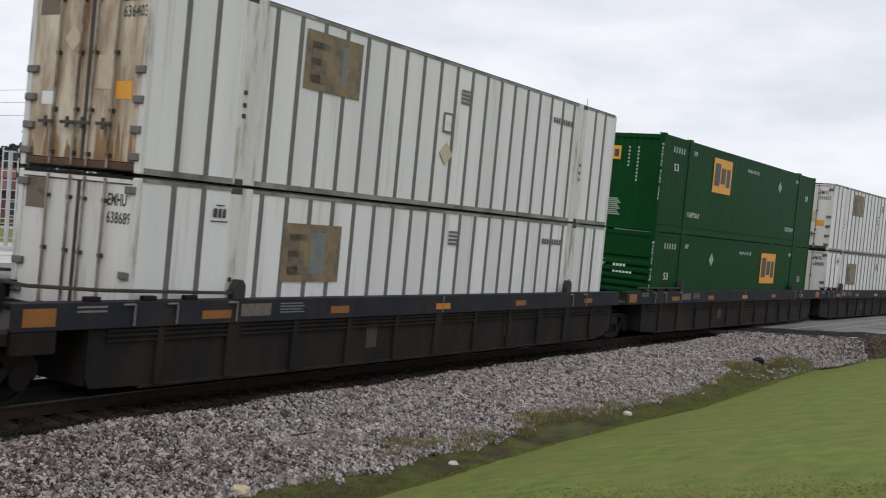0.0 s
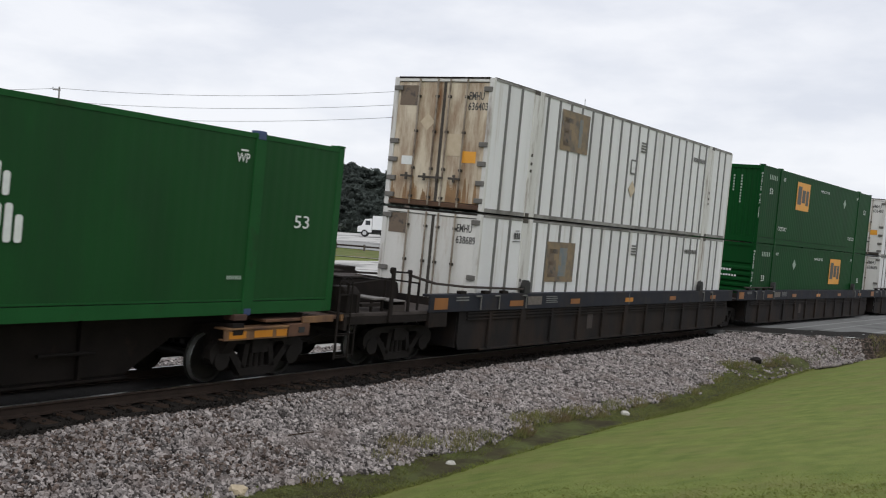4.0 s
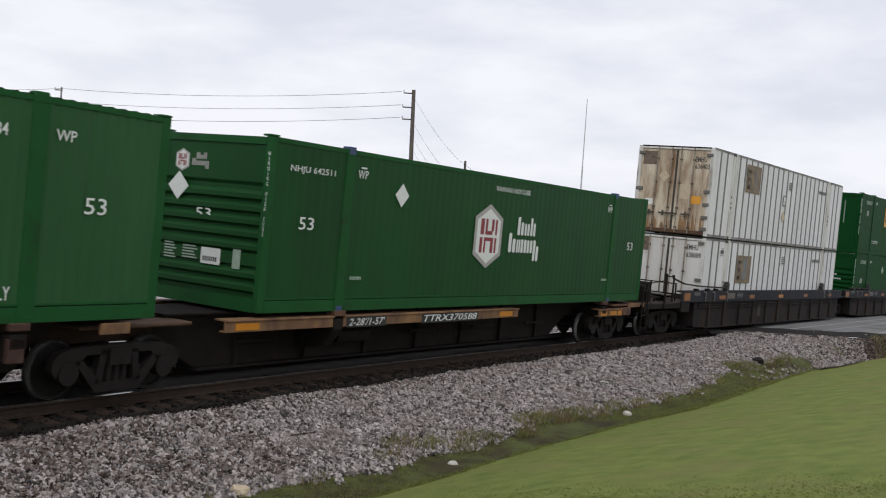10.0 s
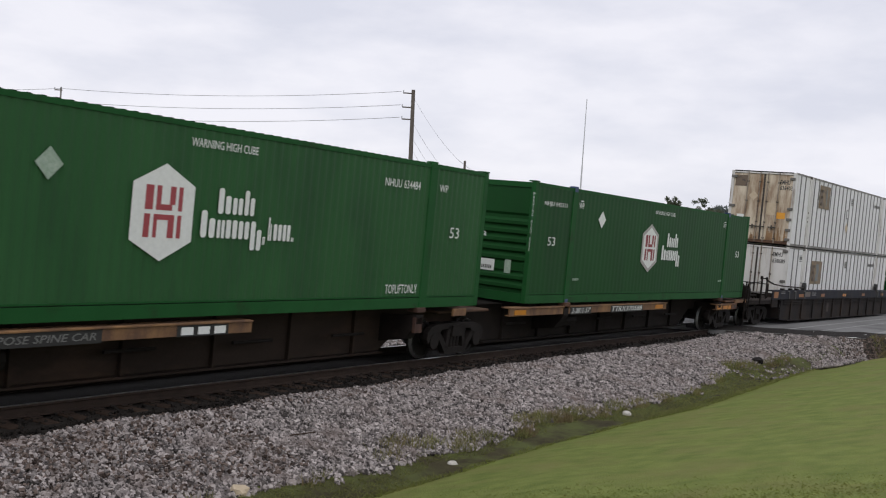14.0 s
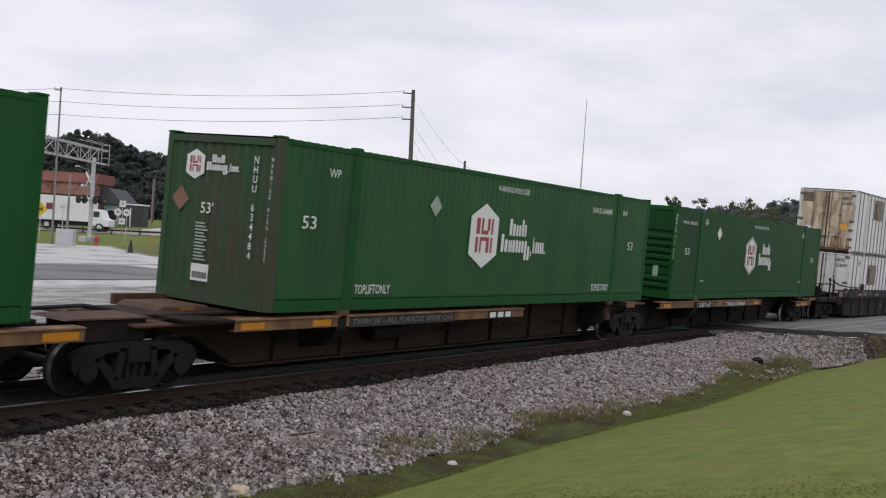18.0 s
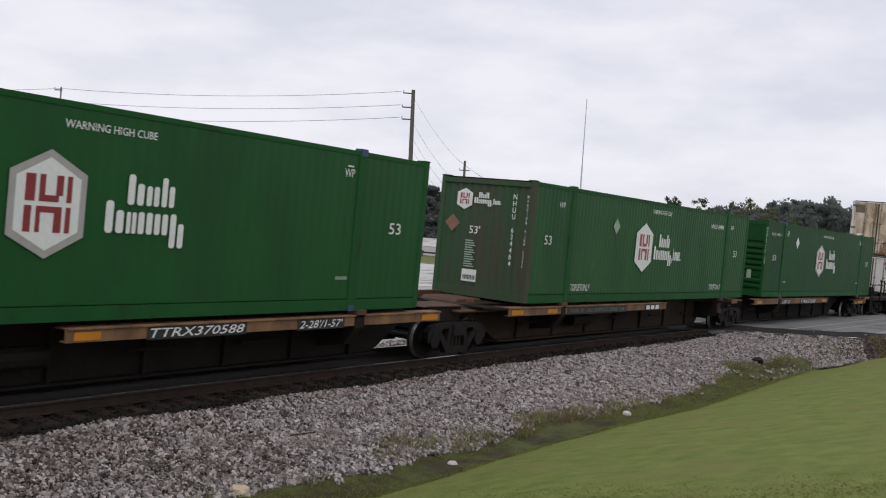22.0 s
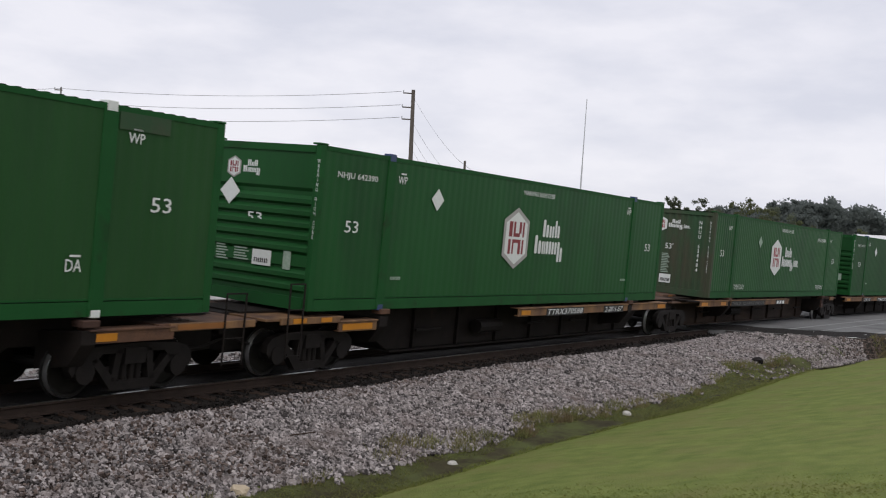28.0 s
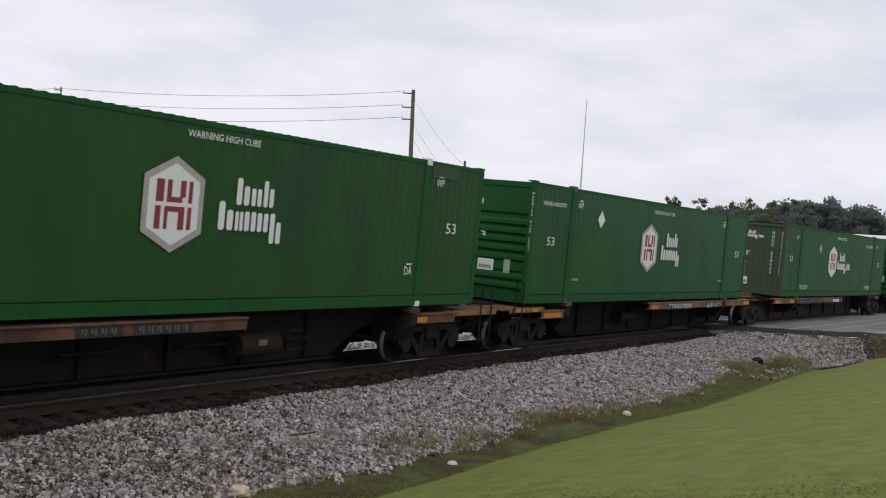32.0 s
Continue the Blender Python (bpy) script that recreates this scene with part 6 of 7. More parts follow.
WHITE_WALL = surface("white_painted_board", (0.6, 0.6, 0.59), (0.75, 0.75, 0.74), 1.0, 0.7)
GLASS = surface("dark_window_glass", (0.02, 0.024, 0.028), (0.04, 0.045, 0.05), 2, 0.1)
YELLOW = surface("yellow_sign_sheet", (0.62, 0.38, 0.01), (0.72, 0.45, 0.02), 4, 0.5, bump=0.0)
CAR_WHITE = surface("white_car_paint", (0.66, 0.67, 0.67), (0.74, 0.75, 0.75), 2, 0.25, bump=0.0)
CAR_DARK = surface("dark_car_paint", (0.02, 0.022, 0.025), (0.035, 0.037, 0.04), 2, 0.25, bump=0.0)
CAR_RED = surface("dull_red_car_paint", (0.12, 0.03, 0.03), (0.17, 0.045, 0.04), 2, 0.3, bump=0.0)
TYRE = surface("tyre_rubber", (0.012, 0.012, 0.012), (0.025, 0.025, 0.025), 6, 0.9)
LEAF = surface("summer_leaves", (0.085, 0.10, 0.068), (0.16, 0.178, 0.12), 0.25, 0.85, grain=3, bump=0.0, per_island=0.7, spec=0.15, thin=0.5)
# Air haze is mixed into this leaf colour: paler and greyer.
LEAF_FAR = surface("haze_greyed_far_leaves", (0.115, 0.137, 0.126), (0.17, 0.192, 0.172), 0.06, 0.9, grain=1, bump=0.0, per_island=0.12, spec=0.05, thin=0.85)
LEAF_OLIVE = surface("olive_leaves", (0.085, 0.096, 0.048), (0.16, 0.172, 0.088), 0.3, 0.85, grain=3, bump=0.0, per_island=0.7, spec=0.15, thin=0.5)
HILL_EARTH = surface("leafy_hillside", (0.042, 0.05, 0.047), (0.085, 0.096, 0.089), 0.35, 0.95, grain=1.6, bump=1.0, spec=0.1)
ORANGE_POST = surface("orange_plastic", (0.5, 0.12, 0.03), (0.62, 0.17, 0.05), 5, 0.6, bump=0.0)
HYDRANT_RED = surface("faded_red_iron_paint", (0.34, 0.05, 0.045), (0.46, 0.09, 0.08), 5, 0.6, bump=0.0)
BARK = surface("grey_bark", (0.04, 0.033, 0.026), (0.08, 0.068, 0.055), 4, 0.95, grain=20, bump=0.4)
HEAD_U, HEAD_V = Vector((0.51, -0.86, 0)), Vector((0.86, 0.51, 0))     # along and across the highway
TURN = math.degrees(math.atan2(-0.86, 0.51))


def oriented(name, u0, u1, v0, v1, up, material, label, n=24, k=4):
    """A strip of paving that follows the land, along the highway's own line."""
    vs = []
    for i in range(n + 1):
        for j in range(k + 1):
            p = HEAD_U * (u0 + (u1 - u0) * i / n) + HEAD_V * (v0 + (v1 - v0) * j / k)
            vs.append((p.x, p.y, ground_z(p.x, p.y) + up))
    fs = [(i * (k + 1) + j, (i + 1) * (k + 1) + j, (i + 1) * (k + 1) + j + 1, i * (k + 1) + j + 1) for i in range(n) for j in range(k)]
    me = bpy.data.meshes.new(name)
    me.from_pydata(vs, [], fs)
    me.materials.append(material)
    return solid(name, me, material, label, kind="structure")


oriented("highway", -150, 120, 107, 121, 0.06, ASPHALT_PALE, "pale grey highway beyond the grass", 60, 6)
oriented("forecourt", -26, 90, 121.2, 174, 0.055, CONCRETE, "pale concrete forecourt beyond the highway", 40, 6)
DRY_GRASS = surface("dry_verge_grass", (0.085, 0.11, 0.034), (0.16, 0.175, 0.062), 0.5, 0.95, grain=6, bump=0.3, stain=(0.20, 0.165, 0.09), stain_scale=0.2, stain_at=(0.5, 0.65), spec=0.1)


def verge_foot(u):
    """Where the verge grass begins across the highway's line, for a place u along it."""
    return float(np.interp(u, (-16, -10, -5, -2, 1, 60), (80, 70, 76, 82, 94, 96)))


VU = np.linspace(-16, 60, 77)
for nm, mt, rows, text in (("verge", DRY_GRASS, range(7), "olive green verge grass beside the highway"), ("kerb", CONCRETE, [0, 0.35], "pale concrete kerb along the verge grass")):
    vs = []
    for u in VU:
        lo = verge_foot(u)
        for j, r in enumerate(rows):
            v = lo + r if nm == "kerb" else lo + 0.35 + (105.6 - lo - 0.35) * j / 6
            p = HEAD_U * float(u) + HEAD_V * v
            vs.append((p.x, p.y, ground_z(p.x, p.y) + (0.075 if nm == "kerb" else 0.05)))
    k = len(rows)
    me = bpy.data.meshes.new(nm)
    me.from_pydata(vs, [], [(i * k + j, (i + 1) * k + j, (i + 1) * k + j + 1, i * k + j + 1) for i in range(76) for j in range(k - 1)])
    me.materials.append(mt)
    solid(nm, me, mt, text, kind="structure")


def on_highway_place(u, v):
    """A stand beside the highway: u along it, v across."""
    p = HEAD_U * u + HEAD_V * v
    return pose(p.x, p.y, ground_z(p.x, p.y), 0, 0, TURN)


def stand(x, y, turn=0.0, up=0.0):
    return pose(x, y, ground_z(x, y) + up, 0, 0, turn)


def rod(parent, name, a, b, r, material, n=8, r2=None, label=""):
    bm = bmesh.new()
    tube(bm, a, b, r, n, r2)
    return part(name, bm, material, parent, label)


# crossing signal with its truss arm over the road
sig = thing("cantilever_signal", "galvanised railway crossing signal with truss arm and flashers", "signal", stand(65.55, 62.9))
rod(sig, "column", (0, 0, 0), (0, 0, 7.6), 0.19, GALV, 12)
part("footing", boxes((-0.7, 0.7, -0.7, 0.7, -0.2, 0.5)), CONCRETE, sig, bevel=0.05)
arm = Vector((52.2 - 65.55, 55.14 - 62.9, 0))
side = Vector((-arm.y, arm.x, 0)).normalized() * 0.35
tail = -arm.normalized() * 3.0
for s in (-1, 1):
    for z in (7.15, 8.4):
        rod(sig, "chord", Vector((0, 0, z)) + tail * 0.8 + side * s, arm + Vector((0, 0, z)) + side * s, 0.055, GALV, 6)
    for i in range(6):
        a, b = arm * (i / 6), arm * ((i + 1) / 6)
        rod(sig, "brace", a + side * s + Vector((0, 0, 7.15 if i % 2 else 8.4)), b + side * s + Vector((0, 0, 8.4 if i % 2 else 7.15)), 0.035, GALV, 5)
        rod(sig, "brace", a + side * s + Vector((0, 0, 7.15)), a + side * s + Vector((0, 0, 8.4)), 0.03, GALV, 5)
for z in (7.15, 7.75, 8.35, 8.95):
    rod(sig, "cage_rail", tail + side + Vector((0, 0, z)), tail - side + Vector((0, 0, z)), 0.03, GALV, 5)
for s in (-1, 1):
    rod(sig, "cage_post", tail + side * s + Vector((0, 0, 7.1)), tail + side * s + Vector((0, 0, 8.95)), 0.03, GALV, 5)
    rod(sig, "walk_rail", side * s + Vector((0, 0, 8.95)) + tail, arm * 0.2 + side * s + Vector((0, 0, 8.95)), 0.03, GALV, 5)


def flasher(parent, p, r=0.33):
    bm = bmesh.new()
    lathe(bm, [(r, -0.02), (r, 0.02), (r * 0.45, 0.04), (r * 0.4, 0.3)], 14, "x", p)
    part("flasher", bm, BLACK, parent, "black round flasher light")


for f in (0.80, 0.72, 0.42, 0.34):
    p = arm * f
    flasher(sig, (p.x - 0.75, p.y - 0.45, 7.75), 0.36)
for du in (-1.0, -0.45, 0.5, 1.0):
    flasher(sig, (-0.45 + 0.51 * du, -0.25 - 0.86 * du, 3.75), 0.36)
flasher(sig, (arm.x, arm.y, 7.9), 0.4)
rod(sig, "light_bar", (0.2, -1.5, 3.75), (0.2, 1.2, 3.75), 0.04, GALV, 6)
for a, b in (((0.3, 0.4, 5.0), (0.3, 1.3, 6.3)), ((0.3, 1.3, 5.0), (0.3, 0.4, 6.3))):
    rod(sig, "crossbuck", a, b, 0.1, WHITE_WALL, 4, label="white crossbuck blade")
bm = bmesh.new()
lathe(bm, [(0.02, -0.1), (0.22, 0.0), (0.2, 0.12), (0.05, 0.2)], 14, "x", (0.2, 1.6, 5.0))
part("bell", bm, GALV, sig)
rod(sig, "bell_arm", (0, 0, 5.0), (0.2, 1.6, 5.0), 0.03, GALV, 5)

# second signal tower, seen along its arm
tower = thing("signal_tower", "galvanised lattice signal tower with black lights", "signal", stand(48.7, 52.1, -35))
for a in (-0.5, 0.5):
    for b in (-0.5, 0.5):
        rod(tower, "leg", (a, b, 0), (a, b, 7.0), 0.05, GALV, 6)
for i in range(10):
    z = 0.6 + i * 0.68
    part("lattice_ring", boxes((-0.52, 0.52, -0.53, -0.47, z, z + 0.05), (-0.52, 0.52, 0.47, 0.53, z, z + 0.05), (-0.53, -0.47, -0.5, 0.5, z, z + 0.05), (0.47, 0.53, -0.5, 0.5, z, z + 0.05)), GALV, tower)
rod(tower, "column", (0, 0, 0), (0, 0, 6.8), 0.16, GALV, 10)
for z in (6.5, 5.1):
    flasher(tower, (0.4, -0.85, z), 0.36)

# utility poles and their wires
def utility_pole(x, y, tall, r, lean=(0, 0), arms=(), label="weathered wooden utility pole with crossarms"):
    p = thing("utility_pole", label, "pole", stand(x, y), group="utility poles")
    rod(p, "shaft", (0, 0, -0.3), (lean[0], lean[1], tall), r, POLE_WOOD if r > 0.13 else POLE_GREY, 10, r * 0.65)
    for z, a, b in arms:
        f = z / tall
        c = Vector((lean[0] * f, lean[1] * f, z))
        bm = bmesh.new()
        tube(bm, c + HEAD_U * a, c + HEAD_U * b, 0.05, 6)
        part("crossarm", bm, POLE_WOOD, p)
        rod(p, "insulator", c + HEAD_U * a + Vector((0, 0, 0.04)), c + HEAD_U * a + Vector((0, 0, 0.2)), 0.05, GALV, 6)
    return p


utility_pole(63.25, 27.5, 13.2, 0.2, (-0.1, 0.3), ((12.95, -0.7, 0.1), (11.95, -0.75, 0.1), (11.1, -0.75, 0.1)))
utility_pole(56.45, 56.7, 12.55, 0.1, (0.1, 0.1), ((12.3, -0.5, 0.1),))
utility_pole(86.9, 36.7, 10.1, 0.17, (0, 0.1), ((9.2, -0.5, 0.5),))
utility_pole(118.8, 110.4, 7.4, 0.16, (0, 0), ((7.05, -1.6, 1.6),))
utility_pole(123.7, 112.0, 9.1, 0.16, (0, 0), ((8.7, -0.8, 0.8), (8.1, -0.5, 0.5)))
utility_pole(57.3, 56.0, 5.8, 0.12, label="short weathered wooden pole")
utility_pole(96.0, 80.2, 4.45, 0.12, label="short weathered wooden pole")
utility_pole(96.7, 80.8, 3.85, 0.1, label="short weathered wooden pole")


def street_lamp(x, y, tall, reach=1.6):
    p = thing("street_lamp", "grey steel street lamp with short arm", "lamp", stand(x, y), group="street lamps")
    rod(p, "shaft", (0, 0, -0.2), (0, 0, tall), 0.1, POLE_GREY, 8, 0.06)
    rod(p, "arm", (0, 0, tall - 0.1), tuple(HEAD_U * reach + Vector((0, 0, tall + 0.25))), 0.05, POLE_GREY, 6)
    h = HEAD_U * reach
    part("lamp_head", boxes((h.x - 0.15, h.x + 0.35, h.y - 0.35, h.y + 0.15, tall + 0.18, tall + 0.34)), GALV, p, bevel=0.04)


street_lamp(103.4, 87.3, 4.9, 1.1)
street_lamp(111.1, 97.1, 6.0, 0.6)
street_lamp(110.4, 98.2, 4.9, 0.4)
street_lamp(91.3, 93.5, 7.2, -1.6)


def wire(pts, sag, r=0.014):
    """One hanging wire through its supports, swept as a single thin tube."""
    n = 16
    row = [Vector(pts[0])]
    for (a, b), s in zip(zip(pts, pts[1:]), sag):
        a, b = Vector(a), Vector(b)
        row += [a.lerp(b, i / n) - Vector((0, 0, s * 4 * (i / n) * (1 - i / n))) for i in range(1, n + 1)]
    bm = bmesh.new()
    d = (row[-1] - row[0]).normalized()
    side = d.cross(Vector((0, 0, 1))).normalized() * r
    up = Vector((0, 0, r))
    rings = [[bm.verts.new(p + q) for q in (side, up, -side, -up)] for p in row]
    for p, q in zip(rings, rings[1:]):
        for i in range(4):
            bm.faces.new((p[i], p[(i + 1) % 4], q[(i + 1) % 4], q[i]))
    bm.faces.new(rings[0][::-1])
    bm.faces.new(rings[-1])
    return solid("overhead_wire", bm, BLACK, "thin black overhead wire between poles", "wire", group="overhead wires")


for z1, z2, s in ((12.72, 12.4, 0.45), (11.77, 11.37, 0.42), (10.89, 10.33, 0.42)):
    wire([(62.75, 28.55, z1), (56.5, 56.7, z2), (50.0, 85.5, z2 + 0.2)], (s, s))
for z in (12.3, 10.6, 9.6, 8.8):
    wire([(63.2, 27.75, z), (63.6, 24.0, z - 4.3), (66.0, 18.0, z - 7.5)], (0.3, 0.3), 0.012)
mast = thing("radio_mast", "tall thin grey radio mast", "mast", stand(110.95, 35.28))
rod(mast, "lower_tube", (0, 0, -0.2), (0.1, 0, 11.5), 0.11, GALV, 8, 0.09)
rod(mast, "upper_tube", (0.1, 0, 11.5), (0.2, 0, 19.2), 0.07, GALV, 6, 0.045)


def sign(x, y, z, size, shape, material, label, post=True, black=()):
    """A road sign that faces the railway, on its post."""
    s = thing("road_sign", label, "sign", stand(x, y, TURN))
    h = z - ground_z(x, y)
    if post:
        rod(s, "post", (0, 0, -0.1), (0, 0, h), 0.035, GALV, 6)
    w = size / 2
    pts = [(-w, 0), (0, -w), (w, 0), (0, w)] if shape == "diamond" else [(-w, -w), (w, -w), (w, w), (-w, w)] if shape == "square" else [(w * math.cos(a * math.pi / 6), w * math.sin(a * math.pi / 6)) for a in range(12)]
    bm = bmesh.new()
    prism(bm, pts, -0.06, -0.04, "y")
    f = part("sign_face", bm, material, s, at=pose(0, 0, h))
    if black:
        bm = bmesh.new()
        for x0, x1, z0, z1 in black:
            box(bm, x0 * w, x1 * w, -0.068, -0.061, z0 * w, z1 * w)
        part("sign_symbol", bm, BLACK, f)
    return s


sign(61.24, 64.26, 2.75, 1.25, "diamond", YELLOW, "yellow diamond warning sign with black symbol", True, ((-0.35, -0.2, -0.4, 0.4), (-0.2, 0.15, -0.1, 0.1), (0.12, 0.3, -0.3, 0.3)))
sign(81.9, 64.7, 3.0, 1.25, "diamond", YELLOW, "yellow diamond curve sign with black arrow", True, ((-0.3, 0.25, 0.05, 0.22), (0.1, 0.27, -0.4, 0.1)))
sign(66.3, 67.5, 3.1, 0.85, "square", WHITE_WALL, "white square road sign with grey bars", True, ((-0.6, 0.6, 0.1, 0.2), (-0.6, 0.4, -0.3, -0.2)))
for du, z, sh in ((-0.42, 2.95, "round"), (0.42, 2.95, "round"), (0, 3.75, "square"), (0, 2.1, "square")):
    sign(70.5 + 0.51 * du, 64.3 - 0.86 * du, z, 0.72 if sh == "round" else 0.6, sh, WHITE_WALL, "white route marker sign", du >= 0, ((-0.4, 0.4, -0.15, 0.15),))
for x, y, z, w in ((112.7, 91.3, 5.9, 0.5), (113.6, 89.7, 6.1, 0.8), (114.6, 88.1, 6.0, 0.45), (115.3, 86.9, 6.2, 0.45)):
    sign(x, y, z, w, "square", GALV, "pale grey overhead road sign with dark bars", False, ((-0.5, 0.5, -0.1, 0.2),))

wire([(108.0, 99.5, 6.6), (112.7, 91.3, 6.15), (113.6, 89.7, 6.6), (114.6, 88.1, 6.3), (115.3, 86.9, 6.65), (119.5, 79.6, 7.2)], (0, 0, 0, 0, 0.1), 0.02)
utility_pole(108.0, 99.5, 6.6, 0.12, label="grey steel span pole")
utility_pole(119.5, 79.6, 6.6, 0.12, label="grey steel span pole")

# guard rail along the highway
guard = thing("guard_rail", "dark steel guard rail along the highway edge", "guard rail")
for i in range(28):
    a, b = HEAD_U * (-48 + i * 3.0) + HEAD_V * 105.3, HEAD_U * (-45 + i * 3.0) + HEAD_V * 105.3
    za, zb = ground_z(a.x, a.y), ground_z(b.x, b.y)
    bm = bmesh.new()
    tube(bm, (a.x, a.y, za + 0.48), (b.x, b.y, zb + 0.5), 0.1, 6)
    part("rail_beam", bm, RAIL_SIDE, guard)
    part("guard_post", boxes((a.x - 0.08, a.x + 0.08, a.y - 0.08, a.y + 0.08, za - 0.2, za + 0.7)), POLE_WOOD, guard)


# roadside things beyond the highway
tower_sign = thing("pylon_sign", "tall pale grey pylon sign among the trees", "sign", on_highway_place(-9.75, 140.0))
bm = bmesh.new()
prism(bm, [(-1.15, 5.7), (1.15, 5.9), (1.15, 1.6), (0.8, 1.6), (0.35, 2.6), (-0.2, 3.4), (-0.85, 4.5)], -0.12, 0.12, "y")
part("panel", bm, WALL_PALE, tower_sign, "pale grey tapering panel", bevel=0.02)
bm = bmesh.new()
prism(bm, [(-0.2, 5.92), (0.9, 5.95), (0.45, 6.7)], -0.1, 0.1, "y")
part("peak", bm, WALL_PALE, tower_sign, bevel=0.02)
for x, h in ((-0.3, 3.5), (0.3, 2.65), (1.03, 1.6)):
    part("leg", boxes((x - 0.09, x + 0.09, -0.1, 0.1, 0, h)), WALL_PALE, tower_sign)
cab = thing("signal_cabinet", "white steel utility cabinet beyond the highway", "cabinet", on_highway_place(-5.0, 124.0))
part("body", boxes((-0.55, 0.55, -0.4, 0.4, 0, 1.3)), WHITE_WALL, cab, bevel=0.03)
part("door", boxes((-0.45, 0.45, -0.425, -0.403, 0.12, 1.2)), WHITE_WALL, cab)
for u, v, h in ((-7.7, 137.0, 9.6), (-9.8, 124.0, 5.6)):
    p = HEAD_U * u + HEAD_V * v
    utility_pole(p.x, p.y, h, 0.12, label="grey weathered roadside pole")

# small roadside things
cab = thing("signal_cabinet", "pale grey steel signal cabinet on the grass", "cabinet", stand(71.5, 58.6, TURN))
part("body", boxes((-0.5, 0.5, -0.4, 0.4, 0, 1.75)), GALV, cab, bevel=0.03)
part("roof", boxes((-0.56, 0.56, -0.46, 0.46, 1.752, 1.84)), GALV, cab, bevel=0.02)
part("door", boxes((-0.44, 0.44, -0.425, -0.403, 0.12, 1.65)), GALV, cab)
cab = thing("signal_cabinet", "grey meter cabinet at the pole foot", "cabinet", stand(56.9, 55.6, TURN))
part("body", boxes((-0.7, 0.7, -0.4, 0.4, 0, 1.3)), GALV, cab, bevel=0.03)
part("door", boxes((-0.6, 0.6, -0.425, -0.403, 0.12, 1.2)), GALV, cab)
for x, y in ((64.8, 54.3),):
    d = thing("marker_post", "orange plastic marker post in the grass", "marker post", stand(x, y), group="marker posts")
    rod(d, "post", (0, 0, -0.1), (0, 0, 1.15), 0.06, ORANGE_POST, 8)
    rod(d, "cap", (0, 0, 1.15), (0, 0, 1.25), 0.07, WHITE_WALL, 8)
hydrant = thing("fire_hydrant", "red cast-iron fire hydrant at the lot edge", "hydrant", stand(61.2, 57.0))
bm = bmesh.new()
lathe(bm, [(0.2, 0.0), (0.2, 0.06), (0.14, 0.08), (0.14, 0.6), (0.18, 0.62), (0.18, 0.68), (0.12, 0.82), (0.04, 0.9)], 14, "z")
part("barrel", bm, HYDRANT_RED, hydrant)
for s in (-1, 1):
    rod(hydrant, "nozzle", (0, s * 0.12, 0.5), (0, s * 0.24, 0.5), 0.07, HYDRANT_RED, 8)
cone = thing("traffic_cone", "dark dirty traffic cone on the lot", "cone", stand(56.8, 48.2))
rod(cone, "cone_body", (0, 0, 0.06), (0, 0, 1.0), 0.22, BLACK, 12, 0.05)
part("base", boxes((-0.35, 0.35, -0.35, 0.35, 0, 0.06)), BLACK, cone, bevel=0.015)


# ---- buildings across the highway ----
def windows(parent, rows, y, frame_material):
    for x, z, w, h in rows:
        f = part("window", boxes((x - 0.07, x + w + 0.07, y - 0.05, y - 0.002, z - 0.07, z), (x - 0.07, x + w + 0.07, y - 0.05, y - 0.002, z + h, z + h + 0.07), (x - 0.07, x, y - 0.05, y - 0.002, z, z + h), (x + w, x + w + 0.07, y - 0.05, y - 0.002, z, z + h)), frame_material, parent)
        part("pane", boxes((x, x + w, y - 0.03, y - 0.004, z, z + h)), GLASS, f)


def on_highway(u, v, up=0.0):
    p = HEAD_U * u + HEAD_V * v
    return pose(p.x, p.y, ground_z(p.x, p.y) + up, 0, 0, TURN)


shop = thing("shop_building", "red brick shop building with rusty roof and orange upper wall", "building", on_highway(-49.4, 128))
part("wall", boxes((-4, 15.5, 0, 9, 0, 3.9)), BRICK_RED, shop)
part("shop_front", boxes((8.5, 15.6, -0.12, 0, 0.0, 3.2)), SHOP_RED, shop)
part("eave", boxes((-4.2, 15.9, -0.9, 0.1, 3.9, 4.08)), BARK, shop, "dark eave board")
part("upper_wall", boxes((-4, 15, 1.8, 9, 4.12, 5.7)), ORANGE_WALL, shop, "faded orange upper wall")
bm = bmesh.new()
prism(bm, [(1.5, 5.7), (9.3, 5.7), (9.3, 7.0), (2.6, 7.0)], -4.3, 15.4, "x")
part("roof", bm, ROOF_RED, shop, "rusty red metal roof")
for x in (-1, 4.3, 9.6):
    part("pilaster", boxes((x, x + 0.5, 1.68, 1.8, 4.12, 5.7)), ROOF_RED, shop)
windows(shop, [(-2.5, 0.9, 1.8, 1.7), (1.2, 0.9, 1.8, 1.7), (4.6, 0.9, 2.2, 1.7)], 0, WHITE_WALL)
windows(shop, [(9.2, 0.6, 1.4, 1.9), (12.0, 0.2, 1.1, 2.3), (13.8, 0.8, 1.2, 1.6)], -0.12, WHITE_WALL)
part("door", boxes((7.1, 8.1, -0.06, -0.002, 0, 2.2)), BLACK, shop)

house = thing("shop_building", "pale teal gabled shop with dark shingle roof", "building", on_highway(-36.7, 133))
part("wall", boxes((0, 5.2, 0, 7, 0, 2.9)), TEAL, house)
bm = bmesh.new()
prism(bm, [(-0.3, 2.9), (5.5, 2.9), (3.4, 5.0), (1.6, 5.0)], -0.3, 7.3, "y")
part("roof", bm, ROOF_GREY, house)
bm = bmesh.new()
prism(bm, [(0, 2.92), (2.4, 2.92), (0.2, 4.9)], -0.36, -0.31, "y")
part("gable_trim", bm, WHITE_WALL, house)
